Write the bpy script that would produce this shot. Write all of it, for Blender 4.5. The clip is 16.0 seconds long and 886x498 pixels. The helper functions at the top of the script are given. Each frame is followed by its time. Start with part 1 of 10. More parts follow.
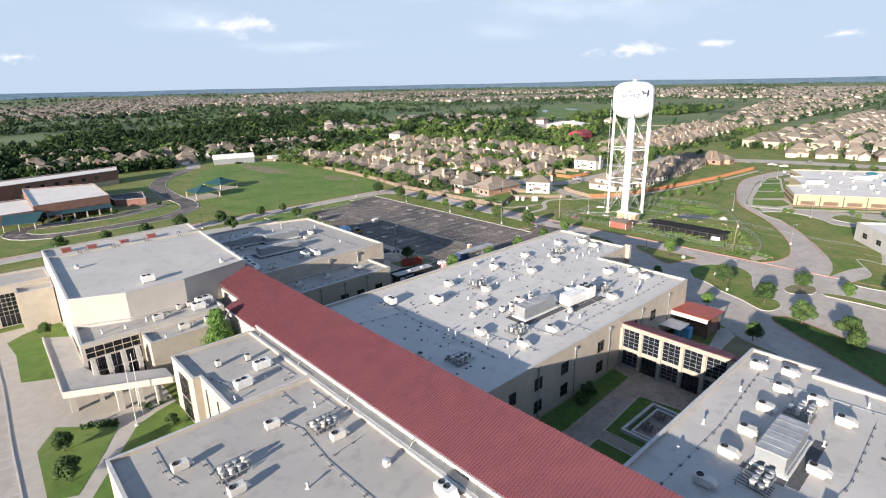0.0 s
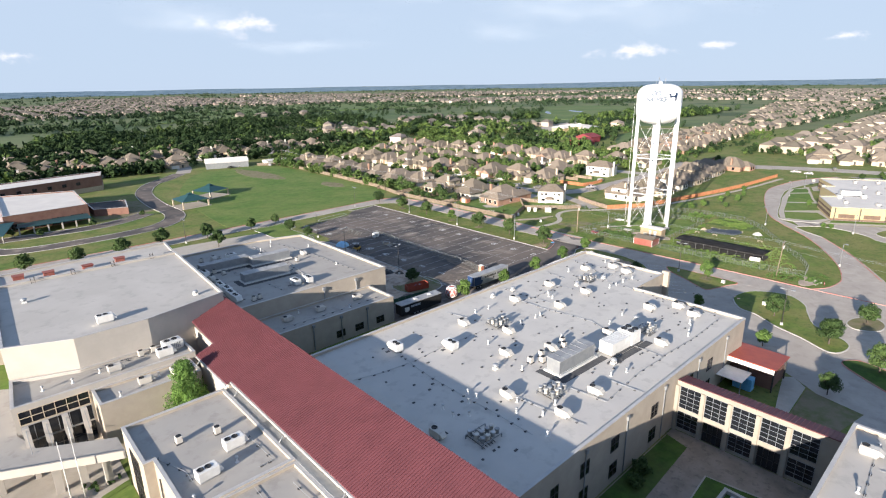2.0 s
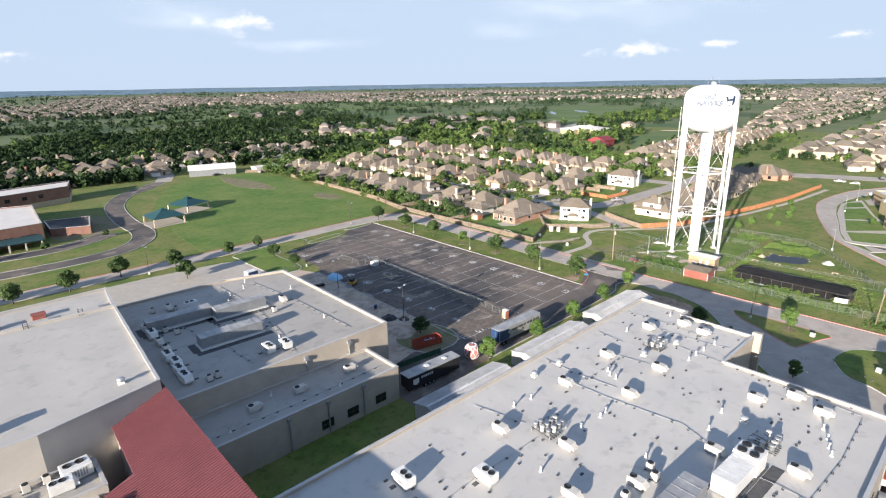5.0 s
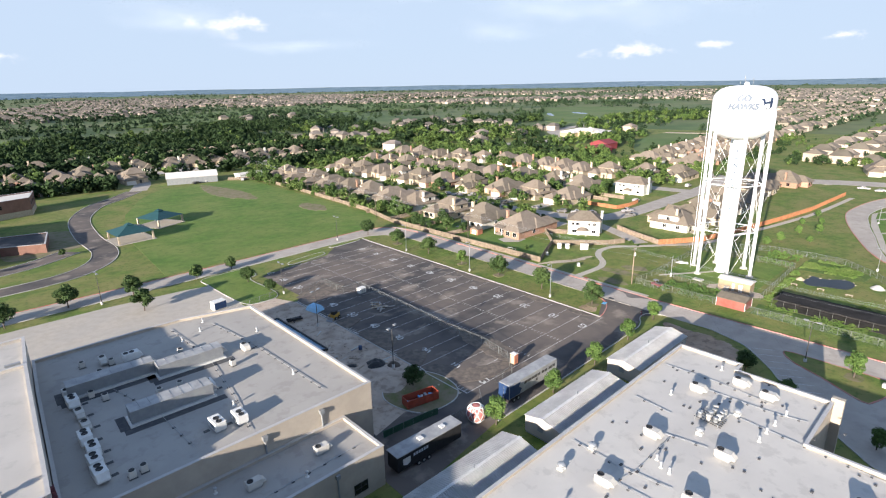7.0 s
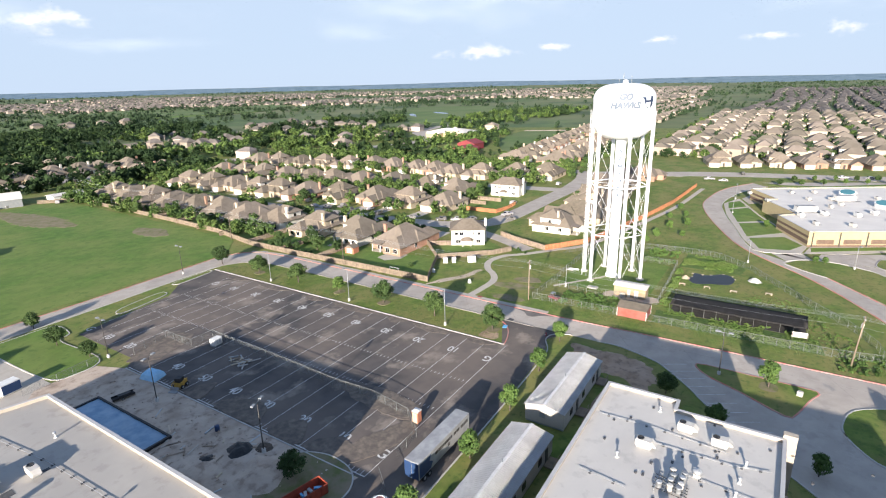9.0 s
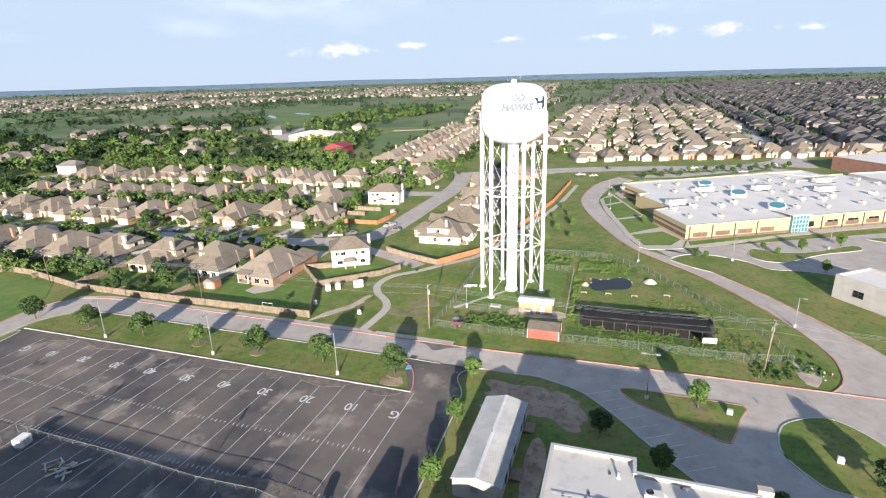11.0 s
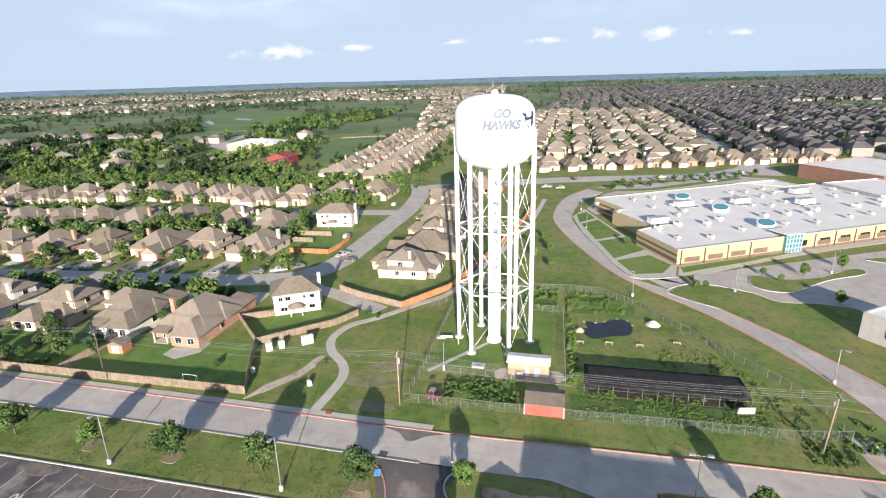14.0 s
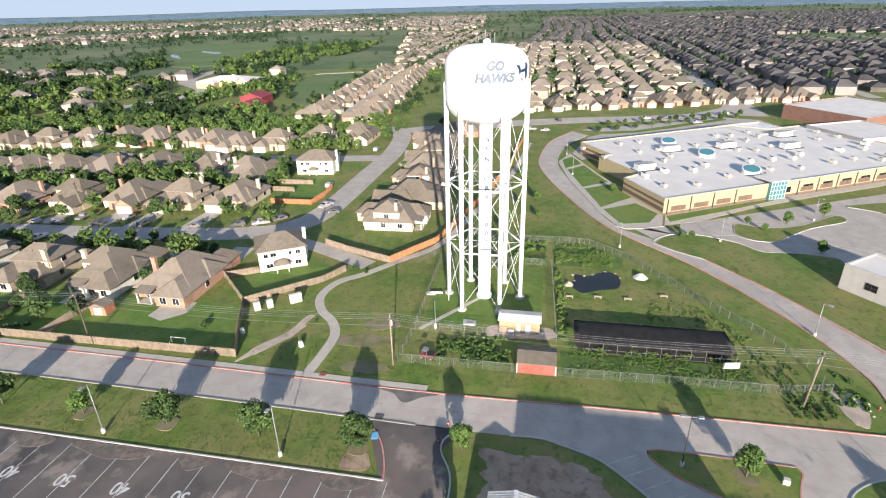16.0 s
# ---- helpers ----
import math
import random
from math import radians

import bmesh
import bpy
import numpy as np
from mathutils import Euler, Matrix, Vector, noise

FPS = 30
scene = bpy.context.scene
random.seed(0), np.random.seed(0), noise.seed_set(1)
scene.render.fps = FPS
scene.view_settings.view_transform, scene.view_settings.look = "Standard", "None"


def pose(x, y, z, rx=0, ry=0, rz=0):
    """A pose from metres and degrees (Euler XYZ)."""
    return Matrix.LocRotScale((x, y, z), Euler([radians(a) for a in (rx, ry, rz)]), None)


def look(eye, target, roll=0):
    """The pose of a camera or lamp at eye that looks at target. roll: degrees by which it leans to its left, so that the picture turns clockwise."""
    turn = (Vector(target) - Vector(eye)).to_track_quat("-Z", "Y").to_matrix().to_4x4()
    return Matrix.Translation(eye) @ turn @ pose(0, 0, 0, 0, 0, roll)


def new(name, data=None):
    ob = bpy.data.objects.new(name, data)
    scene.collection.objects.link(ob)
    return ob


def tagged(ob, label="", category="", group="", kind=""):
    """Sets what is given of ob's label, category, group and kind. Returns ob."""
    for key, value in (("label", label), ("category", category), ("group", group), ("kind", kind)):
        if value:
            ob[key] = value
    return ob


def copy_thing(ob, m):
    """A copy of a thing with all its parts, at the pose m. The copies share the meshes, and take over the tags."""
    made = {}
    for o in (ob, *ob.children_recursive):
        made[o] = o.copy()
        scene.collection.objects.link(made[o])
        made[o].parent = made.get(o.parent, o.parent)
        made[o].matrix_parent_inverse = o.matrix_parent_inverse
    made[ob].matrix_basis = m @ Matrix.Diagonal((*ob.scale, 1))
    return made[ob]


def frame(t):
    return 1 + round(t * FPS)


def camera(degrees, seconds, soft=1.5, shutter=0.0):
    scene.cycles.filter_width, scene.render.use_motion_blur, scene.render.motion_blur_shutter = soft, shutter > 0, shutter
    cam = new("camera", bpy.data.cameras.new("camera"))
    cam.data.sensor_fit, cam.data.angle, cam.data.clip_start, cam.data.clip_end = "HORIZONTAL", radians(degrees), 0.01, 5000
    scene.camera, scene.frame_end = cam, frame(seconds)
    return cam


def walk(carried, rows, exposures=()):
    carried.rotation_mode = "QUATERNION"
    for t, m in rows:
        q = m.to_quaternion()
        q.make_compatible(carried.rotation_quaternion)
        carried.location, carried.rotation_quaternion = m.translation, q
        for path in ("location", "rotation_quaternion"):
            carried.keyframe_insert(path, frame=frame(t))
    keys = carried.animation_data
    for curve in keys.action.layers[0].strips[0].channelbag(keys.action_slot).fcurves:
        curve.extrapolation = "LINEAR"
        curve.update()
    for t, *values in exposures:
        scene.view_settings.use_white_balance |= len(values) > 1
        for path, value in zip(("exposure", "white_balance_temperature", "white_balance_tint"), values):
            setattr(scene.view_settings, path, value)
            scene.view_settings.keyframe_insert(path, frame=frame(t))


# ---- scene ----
cam = camera(78.6, 16.0, soft=1.15)
# seconds, x, y, z, yaw, pitch, roll
PATH = [
    (0.0, 12.27, 13.59, 55.40, -42.42, -17.24, -1.16),
    (0.5, 15.16, 17.75, 55.46, -42.42, -17.24, -1.07),
    (1.0, 17.93, 22.02, 55.42, -42.52, -17.20, -1.01),
    (1.5, 20.83, 26.17, 55.71, -42.54, -17.24, -0.95),
    (2.0, 23.90, 30.43, 55.71, -42.51, -17.18, -0.94),
    (2.5, 26.81, 34.82, 56.01, -42.54, -17.23, -0.95),
    (3.0, 30.26, 39.13, 56.18, -42.46, -17.28, -1.02),
    (3.5, 33.68, 43.66, 56.19, -42.43, -17.30, -1.04),
    (4.0, 36.95, 48.46, 56.16, -42.56, -17.29, -0.97),
    (6.5, 54.66, 69.86, 56.35, -42.64, -17.30, -0.91),
    (7.0, 58.59, 73.92, 56.03, -43.10, -17.17, -1.04),
    (7.5, 62.29, 78.42, 55.93, -44.92, -17.22, -0.91),
    (8.0, 66.61, 82.30, 55.67, -46.34, -17.23, -1.06),
    (8.5, 69.90, 86.22, 55.97, -51.28, -17.34, -1.29),
    (9.0, 73.45, 90.16, 55.64, -57.32, -17.38, -1.33),
    (9.5, 76.99, 93.42, 55.70, -61.56, -17.45, -1.56),
    (10.0, 81.00, 96.68, 55.95, -65.99, -17.65, -1.67),
    (12.5, 101.92, 109.00, 56.09, -74.10, -17.78, -1.59),
    (13.0, 106.20, 110.79, 56.20, -75.26, -17.75, -1.64),
    (13.5, 110.46, 112.66, 56.80, -76.06, -17.79, -1.59),
    (14.0, 114.37, 114.31, 57.47, -76.71, -17.77, -1.58),
    (14.5, 117.04, 115.60, 58.26, -77.13, -17.76, -1.58),
    (15.0, 118.22, 116.43, 59.23, -77.96, -17.70, -1.57),
    (15.5, 118.14, 116.99, 60.11, -78.99, -17.92, -1.51),
    (16.0, 117.32, 117.19, 60.88, -78.88, -24.51, -1.39),
]
walk(cam, [(t, pose(x, y, z, 90 + p, 0, w) @ pose(0, 0, 0, 0, 0, r)) for t, x, y, z, w, p, r in PATH],
     exposures=((0.0, 1.19, 6350, 13), (4.0, 1.22, 6350, 13), (8.0, 1.3, 6350, 13), (12.0, 1.28, 6350, 13), (16.0, 1.2, 6350, 13)))

# ---- light ----
SUN_EL, SUN_DIR = 13.5, Vector((-0.97, -0.245))   # where the sun stands
world = bpy.data.worlds.new("sky")
scene.world = world
world.use_nodes = True
wn = world.node_tree.nodes
sky = wn.new("ShaderNodeTexSky")
sky.sky_type, sky.sun_disc = "NISHITA", False
sky.sun_elevation = radians(SUN_EL)
sky.sun_rotation = math.atan2(SUN_DIR.x, SUN_DIR.y)
sky.altitude, sky.air_density, sky.dust_density, sky.ozone_density = 200, 1.0, 0.1, 3.0
wn["Background"].inputs[1].default_value = 0.0435
veil = wn.new("ShaderNodeMix")                     # thin even haze over the whole sky
veil.data_type = "RGBA"
veil.inputs["Factor"].default_value, veil.inputs[7].default_value = 0.72, (2.9, 4.4, 7.2, 1)
world.node_tree.links.new(sky.outputs[0], veil.inputs[6])
# brighter summer haze low over the land, all round
where, up, low = wn.new("ShaderNodeTexCoord"), wn.new("ShaderNodeSeparateXYZ"), wn.new("ShaderNodeMapRange")
low.interpolation_type = "SMOOTHSTEP"
for k, v in (("From Min", 0.12), ("From Max", 0.55), ("To Min", 0.85), ("To Max", 0.0)):
    low.inputs[k].default_value = v
haze = wn.new("ShaderNodeMix")
haze.data_type = "RGBA"
haze.inputs[7].default_value = (6.3, 7.65, 9.15, 1)
for a, b in ((where.outputs["Generated"], up.inputs[0]), (up.outputs["Z"], low.inputs["Value"]), (low.outputs["Result"], haze.inputs["Factor"]),
             (veil.outputs[2], haze.inputs[6]), (haze.outputs[2], wn["Background"].inputs[0])):
    world.node_tree.links.new(a, b)
sun = new("sun", bpy.data.lights.new("sun", "SUN"))
sun.data.energy, sun.data.angle, sun.data.color = 5.15, radians(0.6), (1.0, 0.91, 0.78)
sd = Vector((SUN_DIR.x, SUN_DIR.y, 0)).normalized() * math.cos(radians(SUN_EL)) + Vector((0, 0, math.sin(radians(SUN_EL))))
sun.matrix_world = look(sd * 300, (0, 0, 0))

# ---- materials ----
def material(name, c1, c2=None, scale=1.0, rough=0.8, metal=0.0, bump=0.0, c3=None, scale3=0.05, amount3=0.5,
             vary=0.0, island=0.0, spec=0.3, stretch=None, bscale=None, c4=None, scale4=1.0, amount4=0.5):
    """Two tones mixed by a fine noise, a third by a broad one; vary: by object, island: by loose piece."""
    m = bpy.data.materials.new(name)
    m.use_nodes = True
    nt = m.node_tree
    n, l = nt.nodes, nt.links
    p = n["Principled BSDF"]
    p.inputs["Roughness"].default_value, p.inputs["Metallic"].default_value = rough, metal
    p.inputs["Specular IOR Level"].default_value = spec
    geo = n.new("ShaderNodeNewGeometry")
    pos = geo.outputs["Position"]
    if stretch:
        mp = n.new("ShaderNodeVectorMath")
        mp.operation = "MULTIPLY"
        mp.inputs[1].default_value = stretch
        l.new(pos, mp.inputs[0])
        pos = mp.outputs[0]

    def noise_node(s, detail=5.0):
        t = n.new("ShaderNodeTexNoise")
        t.inputs["Scale"].default_value, t.inputs["Detail"].default_value, t.inputs["Roughness"].default_value = s, detail, 0.6
        l.new(pos, t.inputs["Vector"])
        return t.outputs["Fac"]

    def ramp(fac, a, b):
        r = n.new("ShaderNodeMapRange")
        r.inputs["From Min"].default_value, r.inputs["From Max"].default_value = a, b
        l.new(fac, r.inputs["Value"])
        return r.outputs["Result"]

    def mix(fac, a, b, blend="MIX"):
        x = n.new("ShaderNodeMix")
        x.data_type, x.blend_type = "RGBA", blend
        for sock, v in ((x.inputs["Factor"], fac), (x.inputs[6], a), (x.inputs[7], b)):
            if isinstance(v, (tuple, float, int)):
                sock.default_value = v if not isinstance(v, tuple) else (*v, 1.0)
            else:
                l.new(v, sock)
        return x.outputs[2]

    col = mix(ramp(noise_node(scale), 0.4, 0.6), c1, c2 or tuple(0.8 * v for v in c1))
    for c, sc, am, lo in ((c3, scale3, amount3, 0.38), (c4, scale4, amount4, 0.54)):
        if c:
            f = ramp(noise_node(sc, 4.0 if c is c3 else 7.0), lo, lo + 0.24 if c is c3 else lo + 0.10)
            mul = n.new("ShaderNodeMath")
            mul.operation = "MULTIPLY"
            mul.inputs[1].default_value = am
            l.new(f, mul.inputs[0])
            col = mix(mul.outputs[0], col, c)
    for amount, node, out in ((vary, "ShaderNodeObjectInfo", "Random"), (island, None, "Random Per Island")):
        if amount:
            src = n.new(node).outputs[out] if node else geo.outputs[out]
            hsv = n.new("ShaderNodeHueSaturation")
            r = n.new("ShaderNodeMapRange")
            r.inputs["To Min"].default_value, r.inputs["To Max"].default_value = 1 - amount, 1 + amount
            l.new(src, r.inputs["Value"])
            l.new(r.outputs["Result"], hsv.inputs["Value"])
            h2 = n.new("ShaderNodeMapRange")
            h2.inputs["To Min"].default_value, h2.inputs["To Max"].default_value = 0.5 + 0.035 * amount, 0.5 - 0.035 * amount
            l.new(src, h2.inputs["Value"])
            l.new(h2.outputs["Result"], hsv.inputs["Hue"])
            l.new(col, hsv.inputs["Color"])
            col = hsv.outputs["Color"]
    l.new(col, p.inputs["Base Color"])
    if bump:
        b = n.new("ShaderNodeBump")
        b.inputs["Strength"].default_value, b.inputs["Distance"].default_value = bump, 0.05
        l.new(noise_node(bscale or scale * 4), b.inputs["Height"])
        l.new(b.outputs["Normal"], p.inputs["Normal"])
    return m


GRASS = material("mown grass", (0.126, 0.182, 0.034), (0.086, 0.134, 0.024), 0.35, 0.9, bump=0.8, bscale=3, c3=(0.25, 0.205, 0.08), scale3=0.085, amount3=0.62, c4=(0.05, 0.10, 0.02), scale4=0.8, amount4=0.6)
LAWN = material("green lawn", (0.104, 0.184, 0.031), (0.072, 0.138, 0.023), 0.3, 0.9, bump=0.8, bscale=3, c3=(0.19, 0.215, 0.06), scale3=0.05, amount3=0.6, c4=(0.055, 0.115, 0.02), scale4=0.4, amount4=0.5)
FIELD = material("far fields", (0.10, 0.15, 0.055), (0.07, 0.115, 0.045), 0.02, 0.95, c3=(0.20, 0.19, 0.10), scale3=0.004, amount3=0.6, c4=(0.035, 0.065, 0.03), scale4=0.009, amount4=0.7)
CONCRETE = material("road concrete", (0.45, 0.40, 0.345), (0.39, 0.345, 0.297), 0.25, 0.9, bump=0.15, bscale=8, c3=(0.33, 0.29, 0.25), scale3=0.06, amount3=0.5, c4=(0.26, 0.23, 0.20), scale4=0.35, amount4=0.35)
WALKWAY = material("pale concrete", (0.46, 0.41, 0.345), (0.41, 0.365, 0.305), 0.5, 0.9, bump=0.1, bscale=8, c3=(0.38, 0.355, 0.32), scale3=0.12, amount3=0.4)
KERB = material("kerb concrete", (0.52, 0.50, 0.46), (0.45, 0.43, 0.40), 1.0, 0.9, c3=(0.36, 0.34, 0.31), scale3=0.3)
REDKERB = material("faded red kerb paint", (0.50, 0.13, 0.10), (0.46, 0.20, 0.16), 0.9, 0.8, c3=(0.46, 0.36, 0.31), scale3=0.4, amount3=0.6)
ASPHALT = material("worn asphalt", (0.09, 0.082, 0.079), (0.064, 0.06, 0.059), 0.22, 0.95, bump=0.2, bscale=12, c3=(0.18, 0.146, 0.122), scale3=0.045, amount3=0.8, c4=(0.30, 0.25, 0.205), scale4=0.13, amount4=0.68)
DIRT = material("bare earth", (0.44, 0.35, 0.28), (0.31, 0.245, 0.195), 0.3, 0.95, bump=0.9, bscale=2, c3=(0.52, 0.43, 0.355), scale3=0.12, amount3=0.6)
SITE = material("dry beige building soil", (0.47, 0.375, 0.29), (0.35, 0.27, 0.205), 0.3, 0.95, bump=1.0, bscale=1.2, c3=(0.54, 0.45, 0.37), scale3=0.14, amount3=0.5, c4=(0.20, 0.15, 0.115), scale4=0.6, amount4=0.5)
EARTH = material("churned brown earth", (0.36, 0.255, 0.175), (0.24, 0.165, 0.11), 0.35, 0.95, bump=1.0, bscale=1.2, c3=(0.45, 0.35, 0.27), scale3=0.15, amount3=0.5, c4=(0.15, 0.105, 0.075), scale4=0.7, amount4=0.5)
WORN = material("worn grass and earth", (0.20, 0.165, 0.10), (0.12, 0.14, 0.045), 0.5, 0.95, bump=0.6, bscale=3, c3=(0.25, 0.20, 0.14), scale3=0.2, amount3=0.6)
LINE = material("worn white paint", (0.64, 0.63, 0.60), (0.40, 0.385, 0.36), 1.4, 0.8)
STUCCO = material("cream stucco", (0.45, 0.39, 0.315), (0.41, 0.355, 0.288), 0.5, 0.9, bump=0.1, bscale=10, c3=(0.31, 0.26, 0.205), scale3=0.15, amount3=0.35)
LINKSTONE = material("pale cream cast stone", (0.36, 0.32, 0.265), (0.32, 0.285, 0.235), 0.5, 0.9, bump=0.1, bscale=8, c3=(0.27, 0.235, 0.19), scale3=0.2, amount3=0.4)
WHITEWALL = material("white stucco", (0.46, 0.422, 0.372), (0.425, 0.39, 0.345), 0.4, 0.9, bump=0.1, bscale=10, c3=(0.39, 0.35, 0.30), scale3=0.12, amount3=0.3)
MEMBRANE = material("white roof membrane", (0.41, 0.38, 0.337), (0.367, 0.34, 0.303), 0.12, 0.78, bump=0.05, bscale=3, c3=(0.355, 0.335, 0.305), scale3=0.07, amount3=0.55, c4=(0.26, 0.24, 0.22), scale4=0.45, amount4=0.42)
PALEROOF = material("bright roof membrane", (0.67, 0.63, 0.57), (0.61, 0.57, 0.52), 0.15, 0.8, c3=(0.57, 0.535, 0.49), scale3=0.06, amount3=0.35)
CAP = material("pale metal coping", (0.52, 0.50, 0.47), (0.47, 0.45, 0.43), 0.6, 0.5, 0.2)
REDROOF = material("red standing seam metal", (0.176, 0.061, 0.069), (0.153, 0.054, 0.061), 0.3, 0.55, 0.1, c3=(0.195, 0.07, 0.075), scale3=0.08, amount3=0.35)
ORANGEROOF = material("red ribbed metal", (0.46, 0.10, 0.06), (0.40, 0.085, 0.055), 0.6, 0.5, 0.1)
DARKPAD = material("dark walkway pad", (0.075, 0.075, 0.08), (0.10, 0.10, 0.10), 1.5, 0.9)
GALV = material("galvanised metal", (0.46, 0.47, 0.47), (0.38, 0.39, 0.40), 1.5, 0.45, 0.6, c3=(0.55, 0.55, 0.54), scale3=0.5)
GREYMETAL = material("grey painted metal", (0.30, 0.31, 0.31), (0.26, 0.27, 0.28), 1.0, 0.5, 0.3)
WHITEMETAL = material("white painted metal", (0.75, 0.74, 0.70), (0.68, 0.67, 0.63), 1.2, 0.5, 0.0, c3=(0.55, 0.52, 0.48), scale3=0.7, amount3=0.4)
BEIGEMETAL = material("beige painted metal", (0.60, 0.57, 0.51), (0.55, 0.52, 0.47), 1.2, 0.5, 0.0, c3=(0.45, 0.40, 0.33), scale3=0.7, amount3=0.4)
TANKPAINT = material("white tower paint", (0.85, 0.85, 0.84), (0.82, 0.82, 0.81), 0.5, 0.45, 0.0, c3=(0.76, 0.76, 0.75), scale3=0.3, amount3=0.4)
BLACK = material("black metal", (0.02, 0.02, 0.022), (0.03, 0.03, 0.03), 2, 0.5)
FRAME = material("dark window frame", (0.06, 0.055, 0.05), (0.05, 0.045, 0.04), 2, 0.5)
WOODFENCE = material("weathered fence board", (0.30, 0.23, 0.165), (0.22, 0.17, 0.125), 0.8, 0.9, vary=0.18, island=0.15)
ORANGEFENCE = material("fresh cedar board", (0.46, 0.20, 0.09), (0.38, 0.16, 0.075), 0.8, 0.85, island=0.15)
BARK = material("bark", (0.13, 0.10, 0.08), (0.08, 0.065, 0.05), 4, 0.95)
LEAF = material("broad leaves", (0.058, 0.098, 0.027), (0.038, 0.068, 0.019), 0.5, 0.75, vary=0.25, island=0.3, spec=0.25)
YOUNGLEAF = material("bright young leaves", (0.085, 0.145, 0.033), (0.06, 0.108, 0.025), 0.5, 0.75, vary=0.15, island=0.3, spec=0.25)
# dark woodland green, darkened further to stand in for cloud shade
WOODS = material("woodland leaves", (0.023, 0.044, 0.017), (0.016, 0.032, 0.013), 0.05, 0.8, c3=(0.044, 0.074, 0.025), scale3=0.03, amount3=0.5, island=0.28, spec=0.12)
SHINGLE = material("weathered shingles", (0.19, 0.157, 0.118), (0.148, 0.121, 0.091), 0.8, 0.95, bump=0.3, bscale=5, c3=(0.24, 0.20, 0.16), scale3=0.08, amount3=0.5, vary=0.16)
STONE = material("limestone", (0.50, 0.42, 0.31), (0.42, 0.34, 0.25), 1.6, 0.9, bump=0.3, vary=0.12)
BRICK = material("soft red brick", (0.40, 0.24, 0.17), (0.33, 0.19, 0.135), 1.8, 0.9, bump=0.2, vary=0.15)
SIDING = material("white siding", (0.72, 0.68, 0.60), (0.67, 0.63, 0.56), 0.7, 0.8, vary=0.08)
TANSIDING = material("tan siding", (0.56, 0.46, 0.33), (0.50, 0.41, 0.30), 0.7, 0.8, vary=0.12)
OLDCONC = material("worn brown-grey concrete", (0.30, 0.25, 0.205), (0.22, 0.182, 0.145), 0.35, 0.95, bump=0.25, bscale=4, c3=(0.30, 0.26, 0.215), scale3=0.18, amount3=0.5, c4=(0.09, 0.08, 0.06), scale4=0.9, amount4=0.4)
DARKLAWN = material("dark green grass", (0.065, 0.135, 0.02), (0.04, 0.09, 0.015), 0.6, 0.95, bump=0.8, bscale=3, c3=(0.10, 0.11, 0.04), scale3=0.2, amount3=0.5)
GREYBOX = material("weathered grey trailer panels", (0.40, 0.40, 0.39), (0.32, 0.32, 0.32), 0.6, 0.5, 0.1, c3=(0.24, 0.24, 0.24), scale3=0.3, amount3=0.4)
PALELETTER = material("very faded blue lettering", (0.12, 0.147, 0.185), (0.155, 0.18, 0.22), 1.2, 0.5)
GHOST = material("ghost of old lettering", (0.26, 0.285, 0.32), (0.29, 0.31, 0.34), 1.2, 0.5)
TRIM = material("white trim", (0.72, 0.70, 0.66), (0.66, 0.64, 0.60), 1, 0.6)
PALEBLUE = material("pale blue tarpaulin", (0.36, 0.60, 0.78), (0.28, 0.52, 0.72), 1, 0.6, bump=0.6, bscale=2)
JOINT = material("grey joint sealant", (0.27, 0.255, 0.235), (0.22, 0.21, 0.195), 1, 0.9)
BLUE = material("blue plastic sheet", (0.16, 0.42, 0.66), (0.12, 0.36, 0.60), 1, 0.6)
DARKBLUE = material("deep blue paint", (0.025, 0.055, 0.13), (0.022, 0.047, 0.115), 1, 0.5)
YELLOW = material("worn yellow paint", (0.50, 0.30, 0.05), (0.38, 0.23, 0.05), 2, 0.6)
LETTER = material("faded grey-blue lettering", (0.075, 0.105, 0.145), (0.11, 0.14, 0.18), 1.2, 0.5)
BARS = material("pale faded lettering", (0.47, 0.52, 0.58), (0.54, 0.58, 0.62), 1.2, 0.5)
NETTING = material("black shade netting", (0.046, 0.043, 0.041), (0.064, 0.06, 0.057), 0.5, 0.8)
PONDLINER = material("dark pond", (0.012, 0.014, 0.018), (0.018, 0.02, 0.024), 0.8, 0.35, spec=0.3)
SCHOOLBRICK = material("red school brick", (0.22, 0.118, 0.088), (0.18, 0.097, 0.073), 0.8, 0.9, c3=(0.25, 0.142, 0.108), scale3=0.3)
CREAMBLOCK = material("cream block", (0.42, 0.345, 0.20), (0.385, 0.315, 0.185), 0.6, 0.9)
BROWNBAND = material("brown brick band", (0.165, 0.112, 0.082), (0.14, 0.094, 0.07), 0.8, 0.9)
TEALROOF = material("teal metal roof", (0.022, 0.07, 0.075), (0.018, 0.06, 0.065), 0.6, 0.5)
REDBARN = material("red barn metal", (0.24, 0.045, 0.05), (0.20, 0.04, 0.045), 0.3, 0.6)
CLAY = material("terracotta block", (0.50, 0.20, 0.12), (0.42, 0.16, 0.10), 0.6, 0.8)
CARPAINT = material("car paint", (0.35, 0.33, 0.32), (0.33, 0.31, 0.30), 1, 0.3, 0.4, vary=0.75)
HAYFIELD = material("bright far meadow", (0.105, 0.165, 0.05), (0.08, 0.135, 0.04), 0.03, 0.95, c3=(0.16, 0.175, 0.075), scale3=0.01, amount3=0.5)
FARWOODS = material("far woodland leaves", (0.034, 0.058, 0.03), (0.025, 0.045, 0.025), 0.02, 0.9, c3=(0.05, 0.08, 0.035), scale3=0.006, amount3=0.6, island=0.25, spec=0.1)
